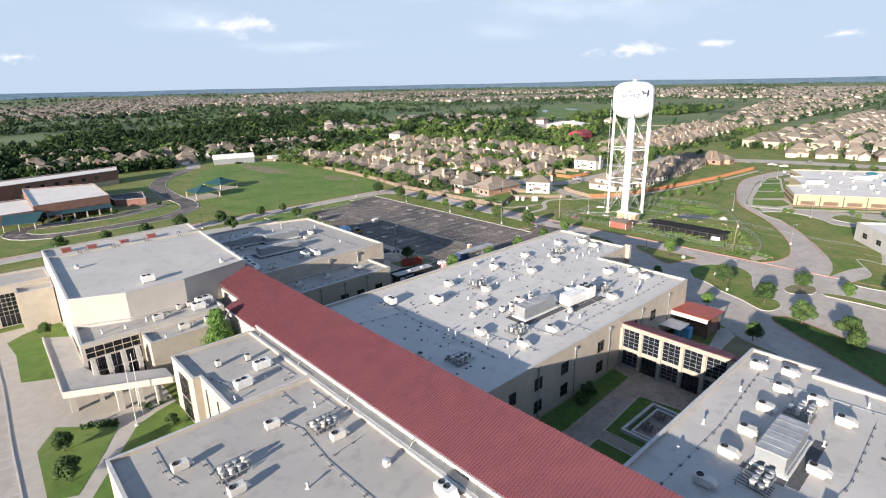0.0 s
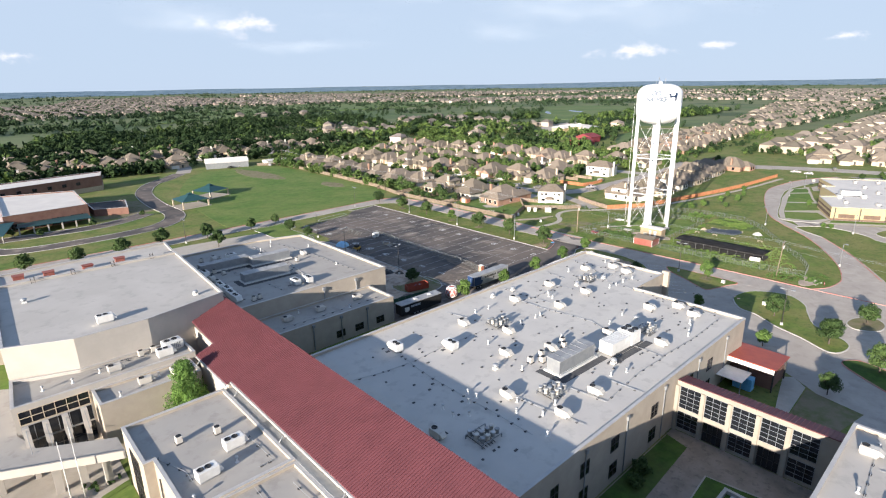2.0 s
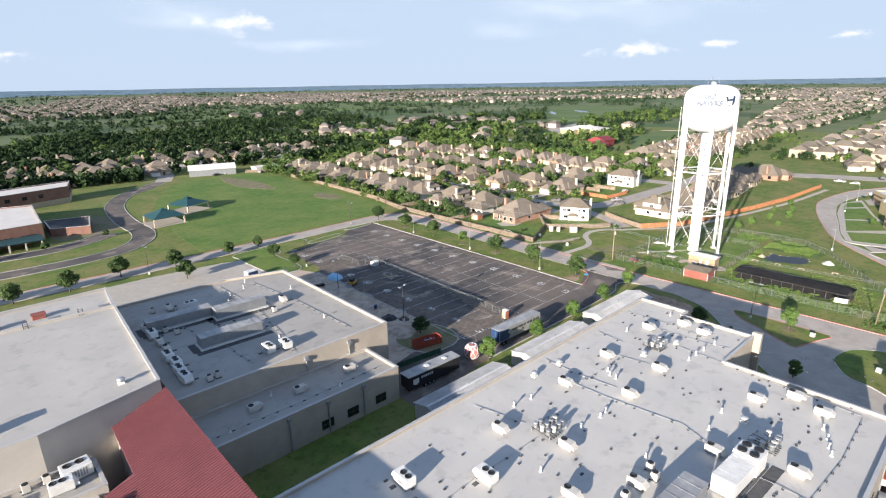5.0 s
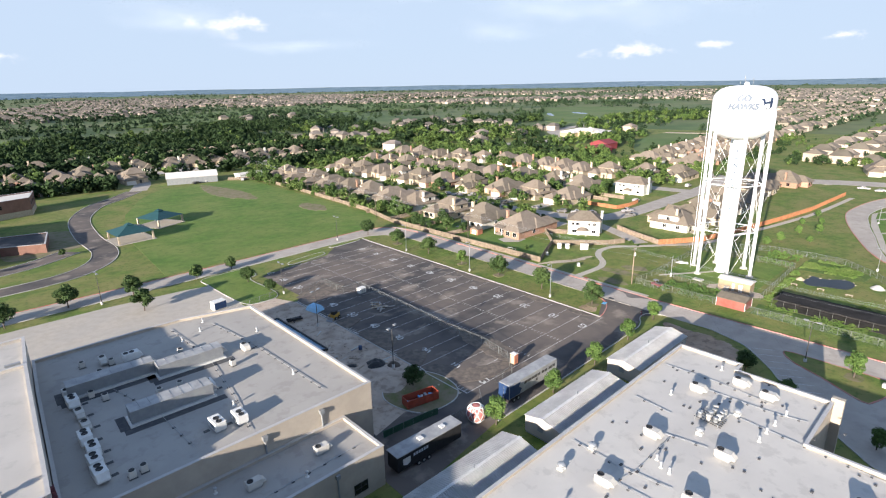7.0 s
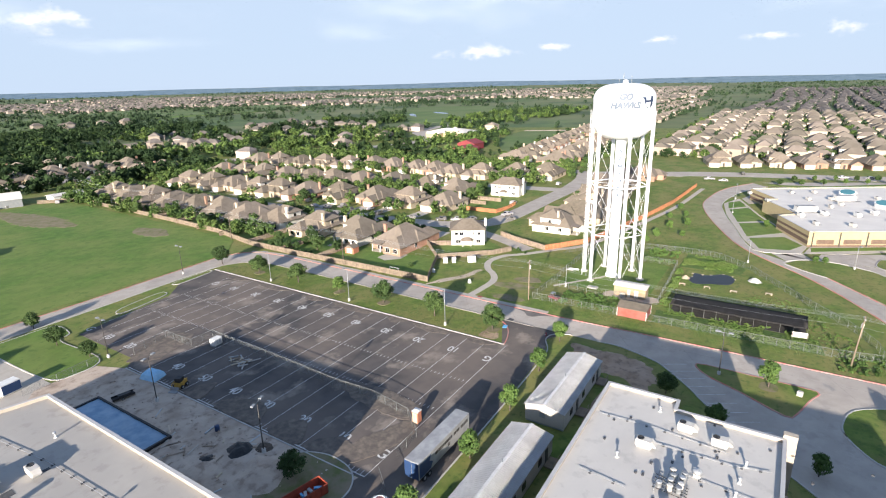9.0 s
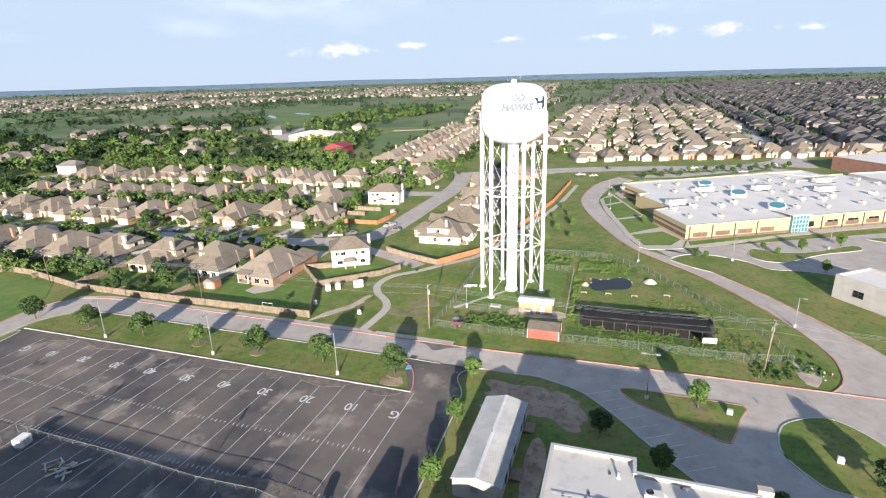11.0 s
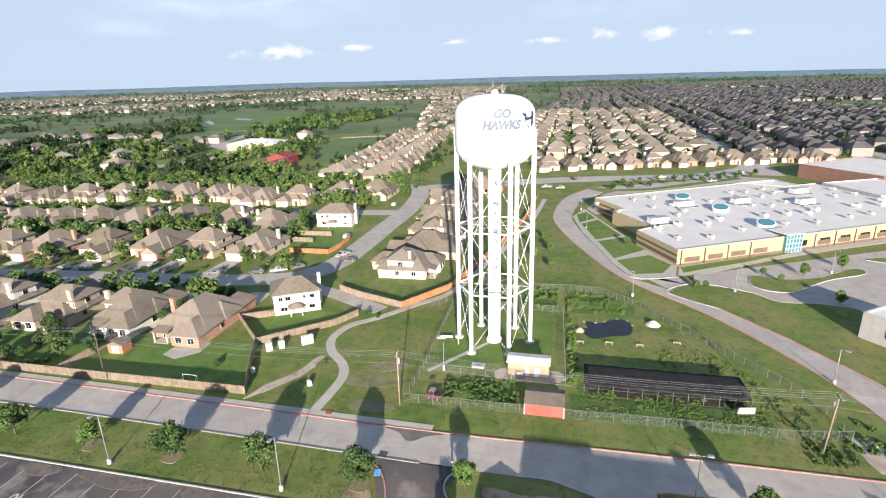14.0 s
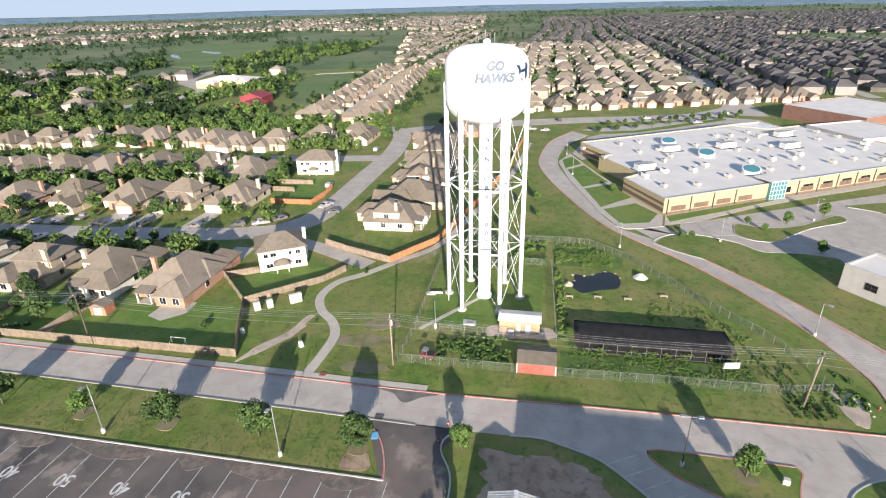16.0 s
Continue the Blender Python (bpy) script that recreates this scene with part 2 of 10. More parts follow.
GREYBLOCK = material("grey block wall", (0.40, 0.385, 0.36), (0.36, 0.345, 0.32), 0.7, 0.9, c3=(0.32, 0.30, 0.28), scale3=0.25, amount3=0.4)
FENCEWIRE = material("dull galvanised wire", (0.20, 0.21, 0.20), (0.17, 0.18, 0.17), 1.5, 0.6, 0.2)
NAVY = material("faded navy paint", (0.018, 0.035, 0.075), (0.03, 0.05, 0.095), 1, 0.5)
GYMROOF = material("grey-white membrane", (0.50, 0.47, 0.427), (0.455, 0.427, 0.387), 0.12, 0.78, bump=0.05, bscale=3, c3=(0.42, 0.392, 0.352), scale3=0.07, amount3=0.5, c4=(0.31, 0.29, 0.262), scale4=0.4, amount4=0.35)
DUST = material("dusty soil washed over asphalt", (0.21, 0.172, 0.138), (0.13, 0.108, 0.09), 0.9, 0.95, c3=(0.09, 0.078, 0.07), scale3=0.4, amount3=0.6)
WHITEROOF = material("clean white membrane", (0.56, 0.53, 0.48), (0.51, 0.483, 0.44), 0.12, 0.75, bump=0.05, bscale=3, c3=(0.465, 0.44, 0.41), scale3=0.07, amount3=0.5, c4=(0.34, 0.32, 0.295), scale4=0.4, amount4=0.4)
BRIGHTLEAF = material("vivid young leaves", (0.13, 0.23, 0.045), (0.095, 0.175, 0.035), 0.5, 0.75, vary=0.1, island=0.3, spec=0.25)
WEEDS = material("rank weeds", (0.105, 0.178, 0.038), (0.075, 0.135, 0.028), 0.5, 0.85, island=0.3, c3=(0.17, 0.20, 0.07), scale3=0.3, amount3=0.5, spec=0.2)
RIBMETAL = material("pale ribbed metal roof", (0.78, 0.77, 0.75), (0.70, 0.69, 0.67), 0.7, 0.45, 0.1, c3=(0.45, 0.44, 0.43), scale3=0.25, amount3=0.4)
TANBLOCK = material("tan painted block", (0.37, 0.285, 0.18), (0.33, 0.25, 0.16), 0.6, 0.9, c3=(0.33, 0.24, 0.14), scale3=0.5, amount3=0.4)
SHEDRED = material("faded red metal sheet", (0.27, 0.082, 0.062), (0.23, 0.07, 0.053), 0.6, 0.7, c3=(0.31, 0.125, 0.10), scale3=0.5, amount3=0.5)
RUBBER = material("tyre rubber", (0.02, 0.02, 0.02), (0.03, 0.03, 0.03), 3, 0.9)


def glass(name, tint, rough=0.08):
    m = bpy.data.materials.new(name)
    m.use_nodes = True
    p = m.node_tree.nodes["Principled BSDF"]
    p.inputs["Base Color"].default_value = (*tint, 1)
    p.inputs["Roughness"].default_value, p.inputs["Specular IOR Level"].default_value = rough, 0.6
    return m


GLASS = glass("dark window glass", (0.012, 0.014, 0.018))
TEALGLASS = glass("teal glass", (0.06, 0.19, 0.21), 0.12)
GREYKERB = material("worn grey kerb", (0.30, 0.275, 0.245), (0.24, 0.22, 0.195), 1.0, 0.9)
LUSH = material("rank uncut grass", (0.085, 0.15, 0.032), (0.055, 0.108, 0.022), 0.5, 0.95, bump=1.0, bscale=2.5, c3=(0.13, 0.16, 0.05), scale3=0.25, amount3=0.5, c4=(0.03, 0.07, 0.014), scale4=1.1, amount4=0.6)
BLADES = material("grass blades", (0.095, 0.158, 0.033), (0.06, 0.112, 0.022), 0.4, 0.85, c3=(0.21, 0.18, 0.075), scale3=0.12, amount3=0.35, island=0.2, spec=0.2)
GARDEN = material("garden tree leaves", (0.072, 0.122, 0.032), (0.048, 0.088, 0.023), 0.05, 0.8, c3=(0.12, 0.165, 0.04), scale3=0.06, amount3=0.5, island=0.4, spec=0.2)

# ---- mesh helpers ----
def bm_box(bm, x0, x1, y0, y1, z0, z1, m=None):
    """A box, all six faces; m: a pose to place it."""
    v = [bm.verts.new(m @ Vector(c) if m else c) for c in
         ((x0, y0, z0), (x1, y0, z0), (x1, y1, z0), (x0, y1, z0), (x0, y0, z1), (x1, y0, z1), (x1, y1, z1), (x0, y1, z1))]
    for f in ((3, 2, 1, 0), (4, 5, 6, 7), (0, 1, 5, 4), (1, 2, 6, 5), (2, 3, 7, 6), (3, 0, 4, 7)):
        bm.faces.new([v[i] for i in f])
    return v


def area2(pts):
    return sum(a[0] * b[1] - b[0] * a[1] for a, b in zip(pts, pts[1:] + pts[:1]))


def bm_prism(bm, pts, z0, z1, bottom=True):
    """A flat polygon raised from z0 to z1."""
    pts = [tuple(p[:2]) for p in pts]
    if area2(pts) < 0:
        pts = pts[::-1]
    lo = [bm.verts.new((*p, z0)) for p in pts]
    hi = [bm.verts.new((*p, z1)) for p in pts]
    bm.faces.new(hi)
    if bottom:
        bm.faces.new(lo[::-1])
    k = len(pts)
    for i in range(k):
        bm.faces.new((lo[i], lo[(i + 1) % k], hi[(i + 1) % k], hi[i]))


def bm_tube(bm, a, b, r0, r1=None, n=8, caps=True):
    """A round bar from a to b."""
    a, b = Vector(a), Vector(b)
    r1 = r0 if r1 is None else r1
    q = (b - a).to_track_quat("Z", "Y").to_matrix()
    ring = lambda c, r: [bm.verts.new(c + q @ Vector((r * math.cos(2 * math.pi * i / n), r * math.sin(2 * math.pi * i / n), 0))) for i in range(n)]
    u, w = ring(a, r0), ring(b, r1)
    for i in range(n):
        f = bm.faces.new((u[i], u[(i + 1) % n], w[(i + 1) % n], w[i]))
        f.smooth = n > 6
    if caps:
        bm.faces.new(u[::-1])
        bm.faces.new(w)


def bm_lathe(bm, rows, n=32, centre=(0, 0), smooth=True):
    """Turns rows of (radius, z), from low to high, round an upright axis."""
    rings = []
    for r, z in rows:
        if r < 1e-4:
            rings.append([bm.verts.new((*centre, z))] * n)
        else:
            rings.append([bm.verts.new((centre[0] + r * math.cos(2 * math.pi * i / n), centre[1] + r * math.sin(2 * math.pi * i / n), z)) for i in range(n)])
    for u, w in zip(rings, rings[1:]):
        for i in range(n):
            vs = list(dict.fromkeys((u[i], u[(i + 1) % n], w[(i + 1) % n], w[i])))
            if len(vs) > 2:
                bm.faces.new(vs).smooth = smooth


def mesh_of(name, bm, mat):
    me = bpy.data.meshes.new(name)
    bm.normal_update()
    bm.to_mesh(me)
    bm.free()
    me.materials.append(mat)
    return me


def part(name, bm, mat, parent=None, label=""):
    """Links a bmesh, or a mesh, as one object under a thing or a part."""
    ob = new(name, bm if isinstance(bm, bpy.types.Mesh) else mesh_of(name, bm, mat))
    if parent:
        ob.parent = parent
        ob.matrix_parent_inverse = parent.matrix_world.inverted() if parent.parent is None and parent.type == "MESH" else Matrix()
    return tagged(ob, label)


def thing(name, label, category, at=None, group="", kind=""):
    ob = new(name)
    ob.empty_display_size = 0.5
    if at is not None:
        ob.matrix_world = at if isinstance(at, Matrix) else Matrix.Translation((*at, 0)[:3])
    return tagged(ob, label, category, group, kind)


def raw_mesh(name, verts, faces, mat):
    """A mesh from arrays: verts (n, 3), faces (m, 3 or 4)."""
    verts, faces = np.asarray(verts, np.float32), np.asarray(faces, np.int32)
    me = bpy.data.meshes.new(name)
    me.vertices.add(len(verts))
    me.vertices.foreach_set("co", verts.ravel())
    k = faces.shape[1]
    me.loops.add(faces.size)
    me.loops.foreach_set("vertex_index", faces.ravel())
    me.polygons.add(len(faces))
    me.polygons.foreach_set("loop_start", np.arange(0, faces.size, k, dtype=np.int32))
    me.update(calc_edges=True)
    me.validate()
    me.materials.append(mat)
    return me


def inside(x, y, poly):
    hit = False
    for (ax, ay), (bx, by) in zip(poly, poly[1:] + poly[:1]):
        if (ay > y) != (by > y) and x < (bx - ax) * (y - ay) / (by - ay) + ax:
            hit = not hit
    return hit


def smooth_line(pts, step=2.0):
    """A rounded line through the points."""
    out = []
    p = [Vector((*a, 0)) for a in pts]
    p = [2 * p[0] - p[1]] + p + [2 * p[-1] - p[-2]]
    for i in range(1, len(p) - 2):
        k = max(1, int((p[i + 1] - p[i]).length / step))
        for j in range(k):
            t = j / k
            a, b, c, d = p[i - 1:i + 3]
            q = 0.5 * (2 * b + (c - a) * t + (2 * a - 5 * b + 4 * c - d) * t * t + (3 * b - a - 3 * c + d) * t ** 3)
            out.append((q.x, q.y))
    return out + [tuple(p[-2][:2])]


def offset_line(line, d):
    """The line moved d to its left."""
    out = []
    for i, p in enumerate(line):
        a, b = Vector(line[max(0, i - 1)]), Vector(line[min(len(line) - 1, i + 1)])
        t = (b - a).normalized()
        out.append((p[0] - t.y * d, p[1] + t.x * d))
    return out


def bm_strip(bm, left, right, z0, z1):
    """A slab between two lines of equally many points, with a right and a left face."""
    rows = [[bm.verts.new((*q, z)) for q, z in ((l, z0), (l, z1), (r, z1), (r, z0))] for l, r in zip(left, right)]
    for a, b in zip(rows, rows[1:]):
        for i in range(3):
            bm.faces.new((a[i], a[i + 1], b[i + 1], b[i]))
    for row, flip in ((rows[0], 1), (rows[-1], -1)):
        bm.faces.new(row[::flip])


def resample(line, n):
    seg = [0.0]
    for a, b in zip(line, line[1:]):
        seg.append(seg[-1] + math.dist(a, b))
    out = []
    for i in range(n):
        s = seg[-1] * i / (n - 1)
        j = min(max(1, next((k for k, v in enumerate(seg) if v >= s - 1e-9), 1)), len(line) - 1)
        f = (s - seg[j - 1]) / max(1e-9, seg[j] - seg[j - 1])
        out.append(tuple(line[j - 1][c] + f * (line[j][c] - line[j - 1][c]) for c in (0, 1)))
    return out


def road(name, left, right, mat, label, z=0.03, n=60):
    bm = bmesh.new()
    bm_strip(bm, resample(smooth_line(left), n), resample(smooth_line(right), n), -0.05, z)
    bmesh.ops.recalc_face_normals(bm, faces=bm.faces)
    return tagged(part(name, bm, mat), label, "road", kind="structure")


def slab(name, pts, mat, label, z=0.03, z0=-0.05, category="pavement"):
    bm = bmesh.new()
    bm_prism(bm, pts, z0, z)
    return tagged(part(name, bm, mat), label, category, kind="structure")


def kerb(line, mat=None, width=0.22, height=0.16, name="kerb", closed=False, label="pale concrete kerb along the pavement"):
    line = list(line) + ([line[0], line[1]] if closed else [])
    bm = bmesh.new()
    bm_strip(bm, offset_line(line, width / 2), offset_line(line, -width / 2), -0.05, height)
    bmesh.ops.recalc_face_normals(bm, faces=bm.faces)
    return tagged(part(name, bm, mat or KERB), label, "kerb", kind="structure")


def rounded(pts, step=1.0):
    """A closed rounded outline."""
    k = len(pts)
    return smooth_line(pts[-1:] + pts + pts[:2], step)[max(1, int(math.dist(pts[-1], pts[0]) / step)):][:-max(1, int(math.dist(pts[0], pts[1]) / step)) - 1] if k > 2 else pts


def bm_hip(bm, w, d, z, rise, ridge, o=0.6, m=None):
    """A hipped roof over w by d, ridge along x of that length."""
    P = lambda *c: bm.verts.new(m @ Vector(c) if m else c)
    a, b = w / 2 + o, d / 2 + o
    lo = [P(-a, -b, z - 0.18), P(a, -b, z - 0.18), P(a, b, z - 0.18), P(-a, b, z - 0.18)]
    e = [P(-a, -b, z), P(a, -b, z), P(a, b, z), P(-a, b, z)]
    r = [P(-ridge / 2, 0, z + rise), P(ridge / 2, 0, z + rise)]
    bm.faces.new(lo[::-1])
    for i in range(4):
        bm.faces.new((lo[i], lo[(i + 1) % 4], e[(i + 1) % 4], e[i]))
    bm.faces.new((e[0], e[1], r[1], r[0]))
    bm.faces.new((e[1], e[2], r[1]))
    bm.faces.new((e[2], e[3], r[0], r[1]))
    bm.faces.new((e[3], e[0], r[0]))

# ---- ground ----
def land_height(x, y):
    r = math.hypot(x - 150, y - 150)
    h = 0.0
    if r > 1150:
        k = min(1.0, (r - 1150) / 2000)
        h += k * 7 * noise.noise(Vector((x / 900, y / 900, 0.3)))
    if r > 2600:
        h += 27 * ((r - 2600) / 2200) ** 2 + 5 * noise.noise(Vector((x / 500, y / 500, 2.0)))
    return h


bm = bmesh.new()
radii = [0, 60, 120, 200, 300, 420, 560, 720, 900, 1150, 1450, 1800, 2200, 2600, 3000, 3400, 3800, 4200, 4550, 4800]
rings = []
for r in radii:
    rings.append([bm.verts.new((150 + r * math.cos(a), 150 + r * math.sin(a), land_height(150 + r * math.cos(a), 150 + r * math.sin(a))))
                  for a in (2 * math.pi * i / 180 for i in range(180))] if r else [bm.verts.new((150, 150, 0))])
for u, w in zip(rings, rings[1:]):
    for i in range(180):
        j = (i + 1) % 180
        bm.faces.new((u[0], w[i], w[j]) if len(u) == 1 else (u[i], w[i], w[j], u[j])).smooth = True
ground = tagged(part("ground", bm, GRASS), "grassy ground reaching open fields and the horizon", "ground", kind="structure")
ground.data.materials.append(FIELD)
# backdrop wall round the horizon, blue distance haze painted into its glow
distance = bpy.data.materials.new("painted distance haze")
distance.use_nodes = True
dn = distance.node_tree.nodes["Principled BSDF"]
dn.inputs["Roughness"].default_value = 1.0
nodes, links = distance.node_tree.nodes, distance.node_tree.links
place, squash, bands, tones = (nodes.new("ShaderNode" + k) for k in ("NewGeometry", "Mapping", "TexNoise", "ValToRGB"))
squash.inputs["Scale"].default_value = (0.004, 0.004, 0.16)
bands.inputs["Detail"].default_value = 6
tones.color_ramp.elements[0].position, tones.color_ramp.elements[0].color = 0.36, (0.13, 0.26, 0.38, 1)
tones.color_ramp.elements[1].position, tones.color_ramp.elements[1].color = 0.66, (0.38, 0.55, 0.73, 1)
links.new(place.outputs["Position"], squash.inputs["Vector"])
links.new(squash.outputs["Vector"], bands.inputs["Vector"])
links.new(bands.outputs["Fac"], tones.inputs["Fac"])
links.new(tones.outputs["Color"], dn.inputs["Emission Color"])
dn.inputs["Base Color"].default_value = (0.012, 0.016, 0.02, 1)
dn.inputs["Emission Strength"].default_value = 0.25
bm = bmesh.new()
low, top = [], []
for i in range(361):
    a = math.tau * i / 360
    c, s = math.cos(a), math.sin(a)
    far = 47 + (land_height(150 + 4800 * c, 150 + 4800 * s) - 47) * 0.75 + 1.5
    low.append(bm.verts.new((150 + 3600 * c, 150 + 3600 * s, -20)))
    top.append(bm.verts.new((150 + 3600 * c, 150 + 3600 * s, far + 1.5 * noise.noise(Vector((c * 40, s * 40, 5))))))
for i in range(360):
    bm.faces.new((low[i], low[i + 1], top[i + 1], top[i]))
tagged(part("backdrop", bm, distance), "blue-grey painted haze along the horizon", "backdrop", kind="structure")
for f in ground.data.polygons:
    if math.hypot(f.center[0] - 150, f.center[1] - 150) > 560:
        f.material_index = 1

# ---- roads ----
MAIN_E = [(190, -160), (190.5, 20), (190.5, 60), (190.3, 100), (189.6, 135), (190.3, 175), (190.8, 215), (190.6, 232), (188, 243), (180, 247.6), (165, 247.5), (130, 246.5), (60, 246.5), (-60, 248), (-200, 250)]
MAIN_W = [(181, -160), (182, 20), (182, 60), (182, 100), (181.6, 135), (182.4, 175), (183, 215), (182.6, 228), (179.5, 236), (172, 239.6), (160, 239.8), (130, 238.6), (60, 238.5), (-60, 240), (-200, 242)]
road("road", MAIN_E, MAIN_W, CONCRETE, "pale grey concrete road with long tree shadows", 0.03, 140)
kerb(smooth_line(MAIN_E[1:14]), REDKERB, label="faded red painted kerb along the road")
kerb(smooth_line(MAIN_W[4:9]), GREYKERB)
kerb(smooth_line(MAIN_W[9:14]), KERB)
side = resample(smooth_line(MAIN_E[4:9]), 60)
bm = bmesh.new()
bm_strip(bm, offset_line(side, -0.25), offset_line(side, -1.75), -0.05, 0.09)
bmesh.ops.recalc_face_normals(bm, faces=bm.faces)
tagged(part("pavement", bm, WALKWAY), "pale concrete footway between the road and the wooden fence", "pavement", kind="structure")

EAST_L = [(190.6, 64), (194, 61.5), (199, 60.2), (207, 60.5), (223, 66), (246, 79), (270, 98), (296, 109), (324, 117.5), (344, 119.5), (375, 115), (398, 104)]
EAST_R = [(190, 46), (198, 47), (204, 49), (211, 52), (232, 63), (251, 76), (262, 86), (270.6, 95.4), (282.5, 99.8), (299, 103.8), (317, 108.5), (340, 112), (368, 107.5), (390, 97)]
road("road", EAST_L, EAST_R, CONCRETE, "pale grey concrete road curving round the fenced plot", 0.034, 120)
kerb(smooth_line(EAST_L), REDKERB, label="faded red painted kerb along the curving road")
kerb(smooth_line(EAST_R[3:6]), REDKERB, label="faded red painted kerb along the curving road")
kerb(smooth_line([(272.7, 82), (269.6, 90)] + EAST_R[7:]), KERB)
CROSS = [(402, 160), (414, 138), (425, 105), (432, 70), (440, 40), (456, 18), (480, 4), (550, -4)]
road("road", offset_line(smooth_line(CROSS, 6), 8), offset_line(smooth_line(CROSS, 6), -7), CONCRETE, "pale concrete street in front of a row of houses", 0.038, 60)

# the paved forecourt round the east side of the school, with grass islands on it
slab("pavement", [(112, -80), (182.2, -80), (182.2, 124), (181.8, 116), (181.1, 113), (178.8, 107), (175.2, 103), (171, 99.1), (168, 96.8), (159, 88.6), (151, 80), (146, 70), (140, 60), (136, 53), (130, 45), (122, 36), (112, 30)], CONCRETE, "broad pale concrete drive beside the school", 0.024)
slab("pavement", [(190, 46), (190, -20), (262, -20), (262, 32), (268, 64), (266, 79), (260, 86), (250, 76), (232, 63), (211, 52)], CONCRETE, "concrete car park beside the low grey building", 0.022)


def island(pts, label, mat=GRASS, kmat=None, step=1.0):
    line = rounded(pts, step)
    bm = bmesh.new()
    bm_prism(bm, line, -0.05, 0.13)
    isl = tagged(part("island", bm, mat), label, "traffic island", kind="structure")
    kerb(line, kmat, closed=True, label="kerb round a planted traffic island")
    return isl


island([(181, 99.9), (182.2, 98.4), (182.1, 89), (181.8, 79.8), (180.9, 79.4), (177.5, 80.9), (171.6, 82.9), (170.4, 84.5), (174.7, 91.5), (177.9, 97.3)], "triangular grass island with a tree and a lamp", kmat=REDKERB, step=0.7)
EDGE = [(181.6, 120), (181.8, 116), (181.1, 113), (178.8, 107), (175.2, 103), (171, 99.1), (168, 96.8), (159, 88.6), (151, 80)]
kerb(smooth_line(EDGE, 1), KERB)
bm = bmesh.new()
for i in range(9):                                 # bay lines beside the grass
    bm_box(bm, -.05, .05, 0.2, 5.2, 0.02, 0.034, pose(178.2 - 2.05 * i, 106.0 - 1.95 * i, 0, 0, 0, -150))
tagged(part("bay_lines", bm, LINE), "worn white parking bay lines on concrete", "painted lines", kind="stuff")
island([(168.7, 76), (172.9, 76.3), (178.3, 74.1), (181.6, 67.4), (177.5, 62.2), (171.9, 59.9), (165, 56.6), (160.8, 50), (156.5, 48.6), (152.4, 50.8), (156, 57.4), (158.5, 63.1), (162.4, 68.6), (163.6, 72.6)], "long rounded grass island with young trees and a lamp", kmat=KERB)
island([(169.3, 49.8), (172, 52), (177.1, 50.9), (179, 47.4), (176, 45.4), (171.5, 46)], "small oval bed with one tree in the drive", WORN, KERB, 0.7)
island([(173.6, 43), (176, 42.6), (177, 34.5), (176, 24), (173, 24), (173.4, 34)], "narrow grass island between parking bays", kmat=KERB, step=0.8)
island([(149, 48), (152.4, 45.4), (150.6, 39.2), (148.4, 33), (146.5, 28), (142, 16), (127, 16), (132.6, 26), (139.6, 36), (144.6, 43.4)], "dark grass strip with trees between two drives", DARKLAWN, REDKERB)
island([(188, 40), (200, 38), (214, 44), (212, 36), (200, 28), (190, 26)], "grass island beside the car park", kmat=KERB)
island([(273.6, 62.8), (277.1, 60.7), (274.9, 53.2), (278.2, 43.4), (287.4, 31), (283.1, 29.7), (276, 41.7), (268, 51), (264.8, 54.6), (265.1, 60.1), (268.5, 63.3)], "grass island with small trees in the car park", kmat=KERB)
island([(297.3, 23.2), (294.6, 20.6), (292.2, 16.8), (289.9, 15.6), (292, 12), (300, 4), (303, 6)], "grass island in the far car park", kmat=KERB)
slab("ground", [(190.8, 46), (199, 47), (205, 48.5), (211, 51), (232, 62), (250, 74.5), (255, 81.6), (260, 86.4), (264.4, 83.4), (267, 78.6), (266.4, 72.4), (262.7, 65), (257.4, 60), (257.6, 50.5), (256, 44), (249, 38.4), (240.4, 50.6), (239.6, 50.4), (226, 40.2), (215, 38), (200, 44)], GRASS, "sloping grass verge beside the road", 0.09, category="grass")
kerb(smooth_line([(251, 76), (255, 82), (260, 86.8), (264.8, 83.6), (267.4, 78.6), (266.8, 72.4), (263, 65), (257.7, 60), (257.9, 50.5), (256.3, 43.6), (248, 42.6)], 1), KERB)
slab("pavement", [(256, 82), (276, 94.6), (273, 97), (273, 82), (266, 78.8), (262, 80)], CONCRETE, "concrete mouth of the car park", 0.026)

slab("pavement", [(266.2, 79), (275, 77), (296, 36), (314, 0), (300, -60), (262.2, -60), (262.2, 32), (268.2, 64)], CONCRETE, "wide concrete car park before the low school", 0.023)
slab("pavement", [(273, 81.8), (275.4, 77.6), (277.3, 72.2), (291.3, 52.6), (304.5, 30.9), (321, 0.7), (326.2, -1.4), (282.2, 79.9)], WALKWAY, "pale footway along the front of the low school", 0.05)
slab("lawn", [(276.4, 79.6), (281.2, 79.8), (291.4, 61.8), (301.2, 43.8), (300.4, 43.0), (288.1, 61.0), (281.0, 72.6)], LAWN, "narrow strip of lawn before the low school", 0.085, category="lawn")
slab("lawn", [(211.4, 116), (211.4, 140.4), (240.6, 140.4), (240.6, 116)], LAWN, "bright green grass under the tower", 0.010, category="lawn")
slab("pavement", [(269.6, 91.6), (272.9, 82.4), (283, 80.4), (298.6, 86), (321.5, 96), (342, 102.6), (354, 106.6), (340, 111.6), (317, 108.1), (299, 103.4), (282.4, 99.4), (270.8, 95)], WALKWAY, "pale concrete footway round the low school", 0.06)
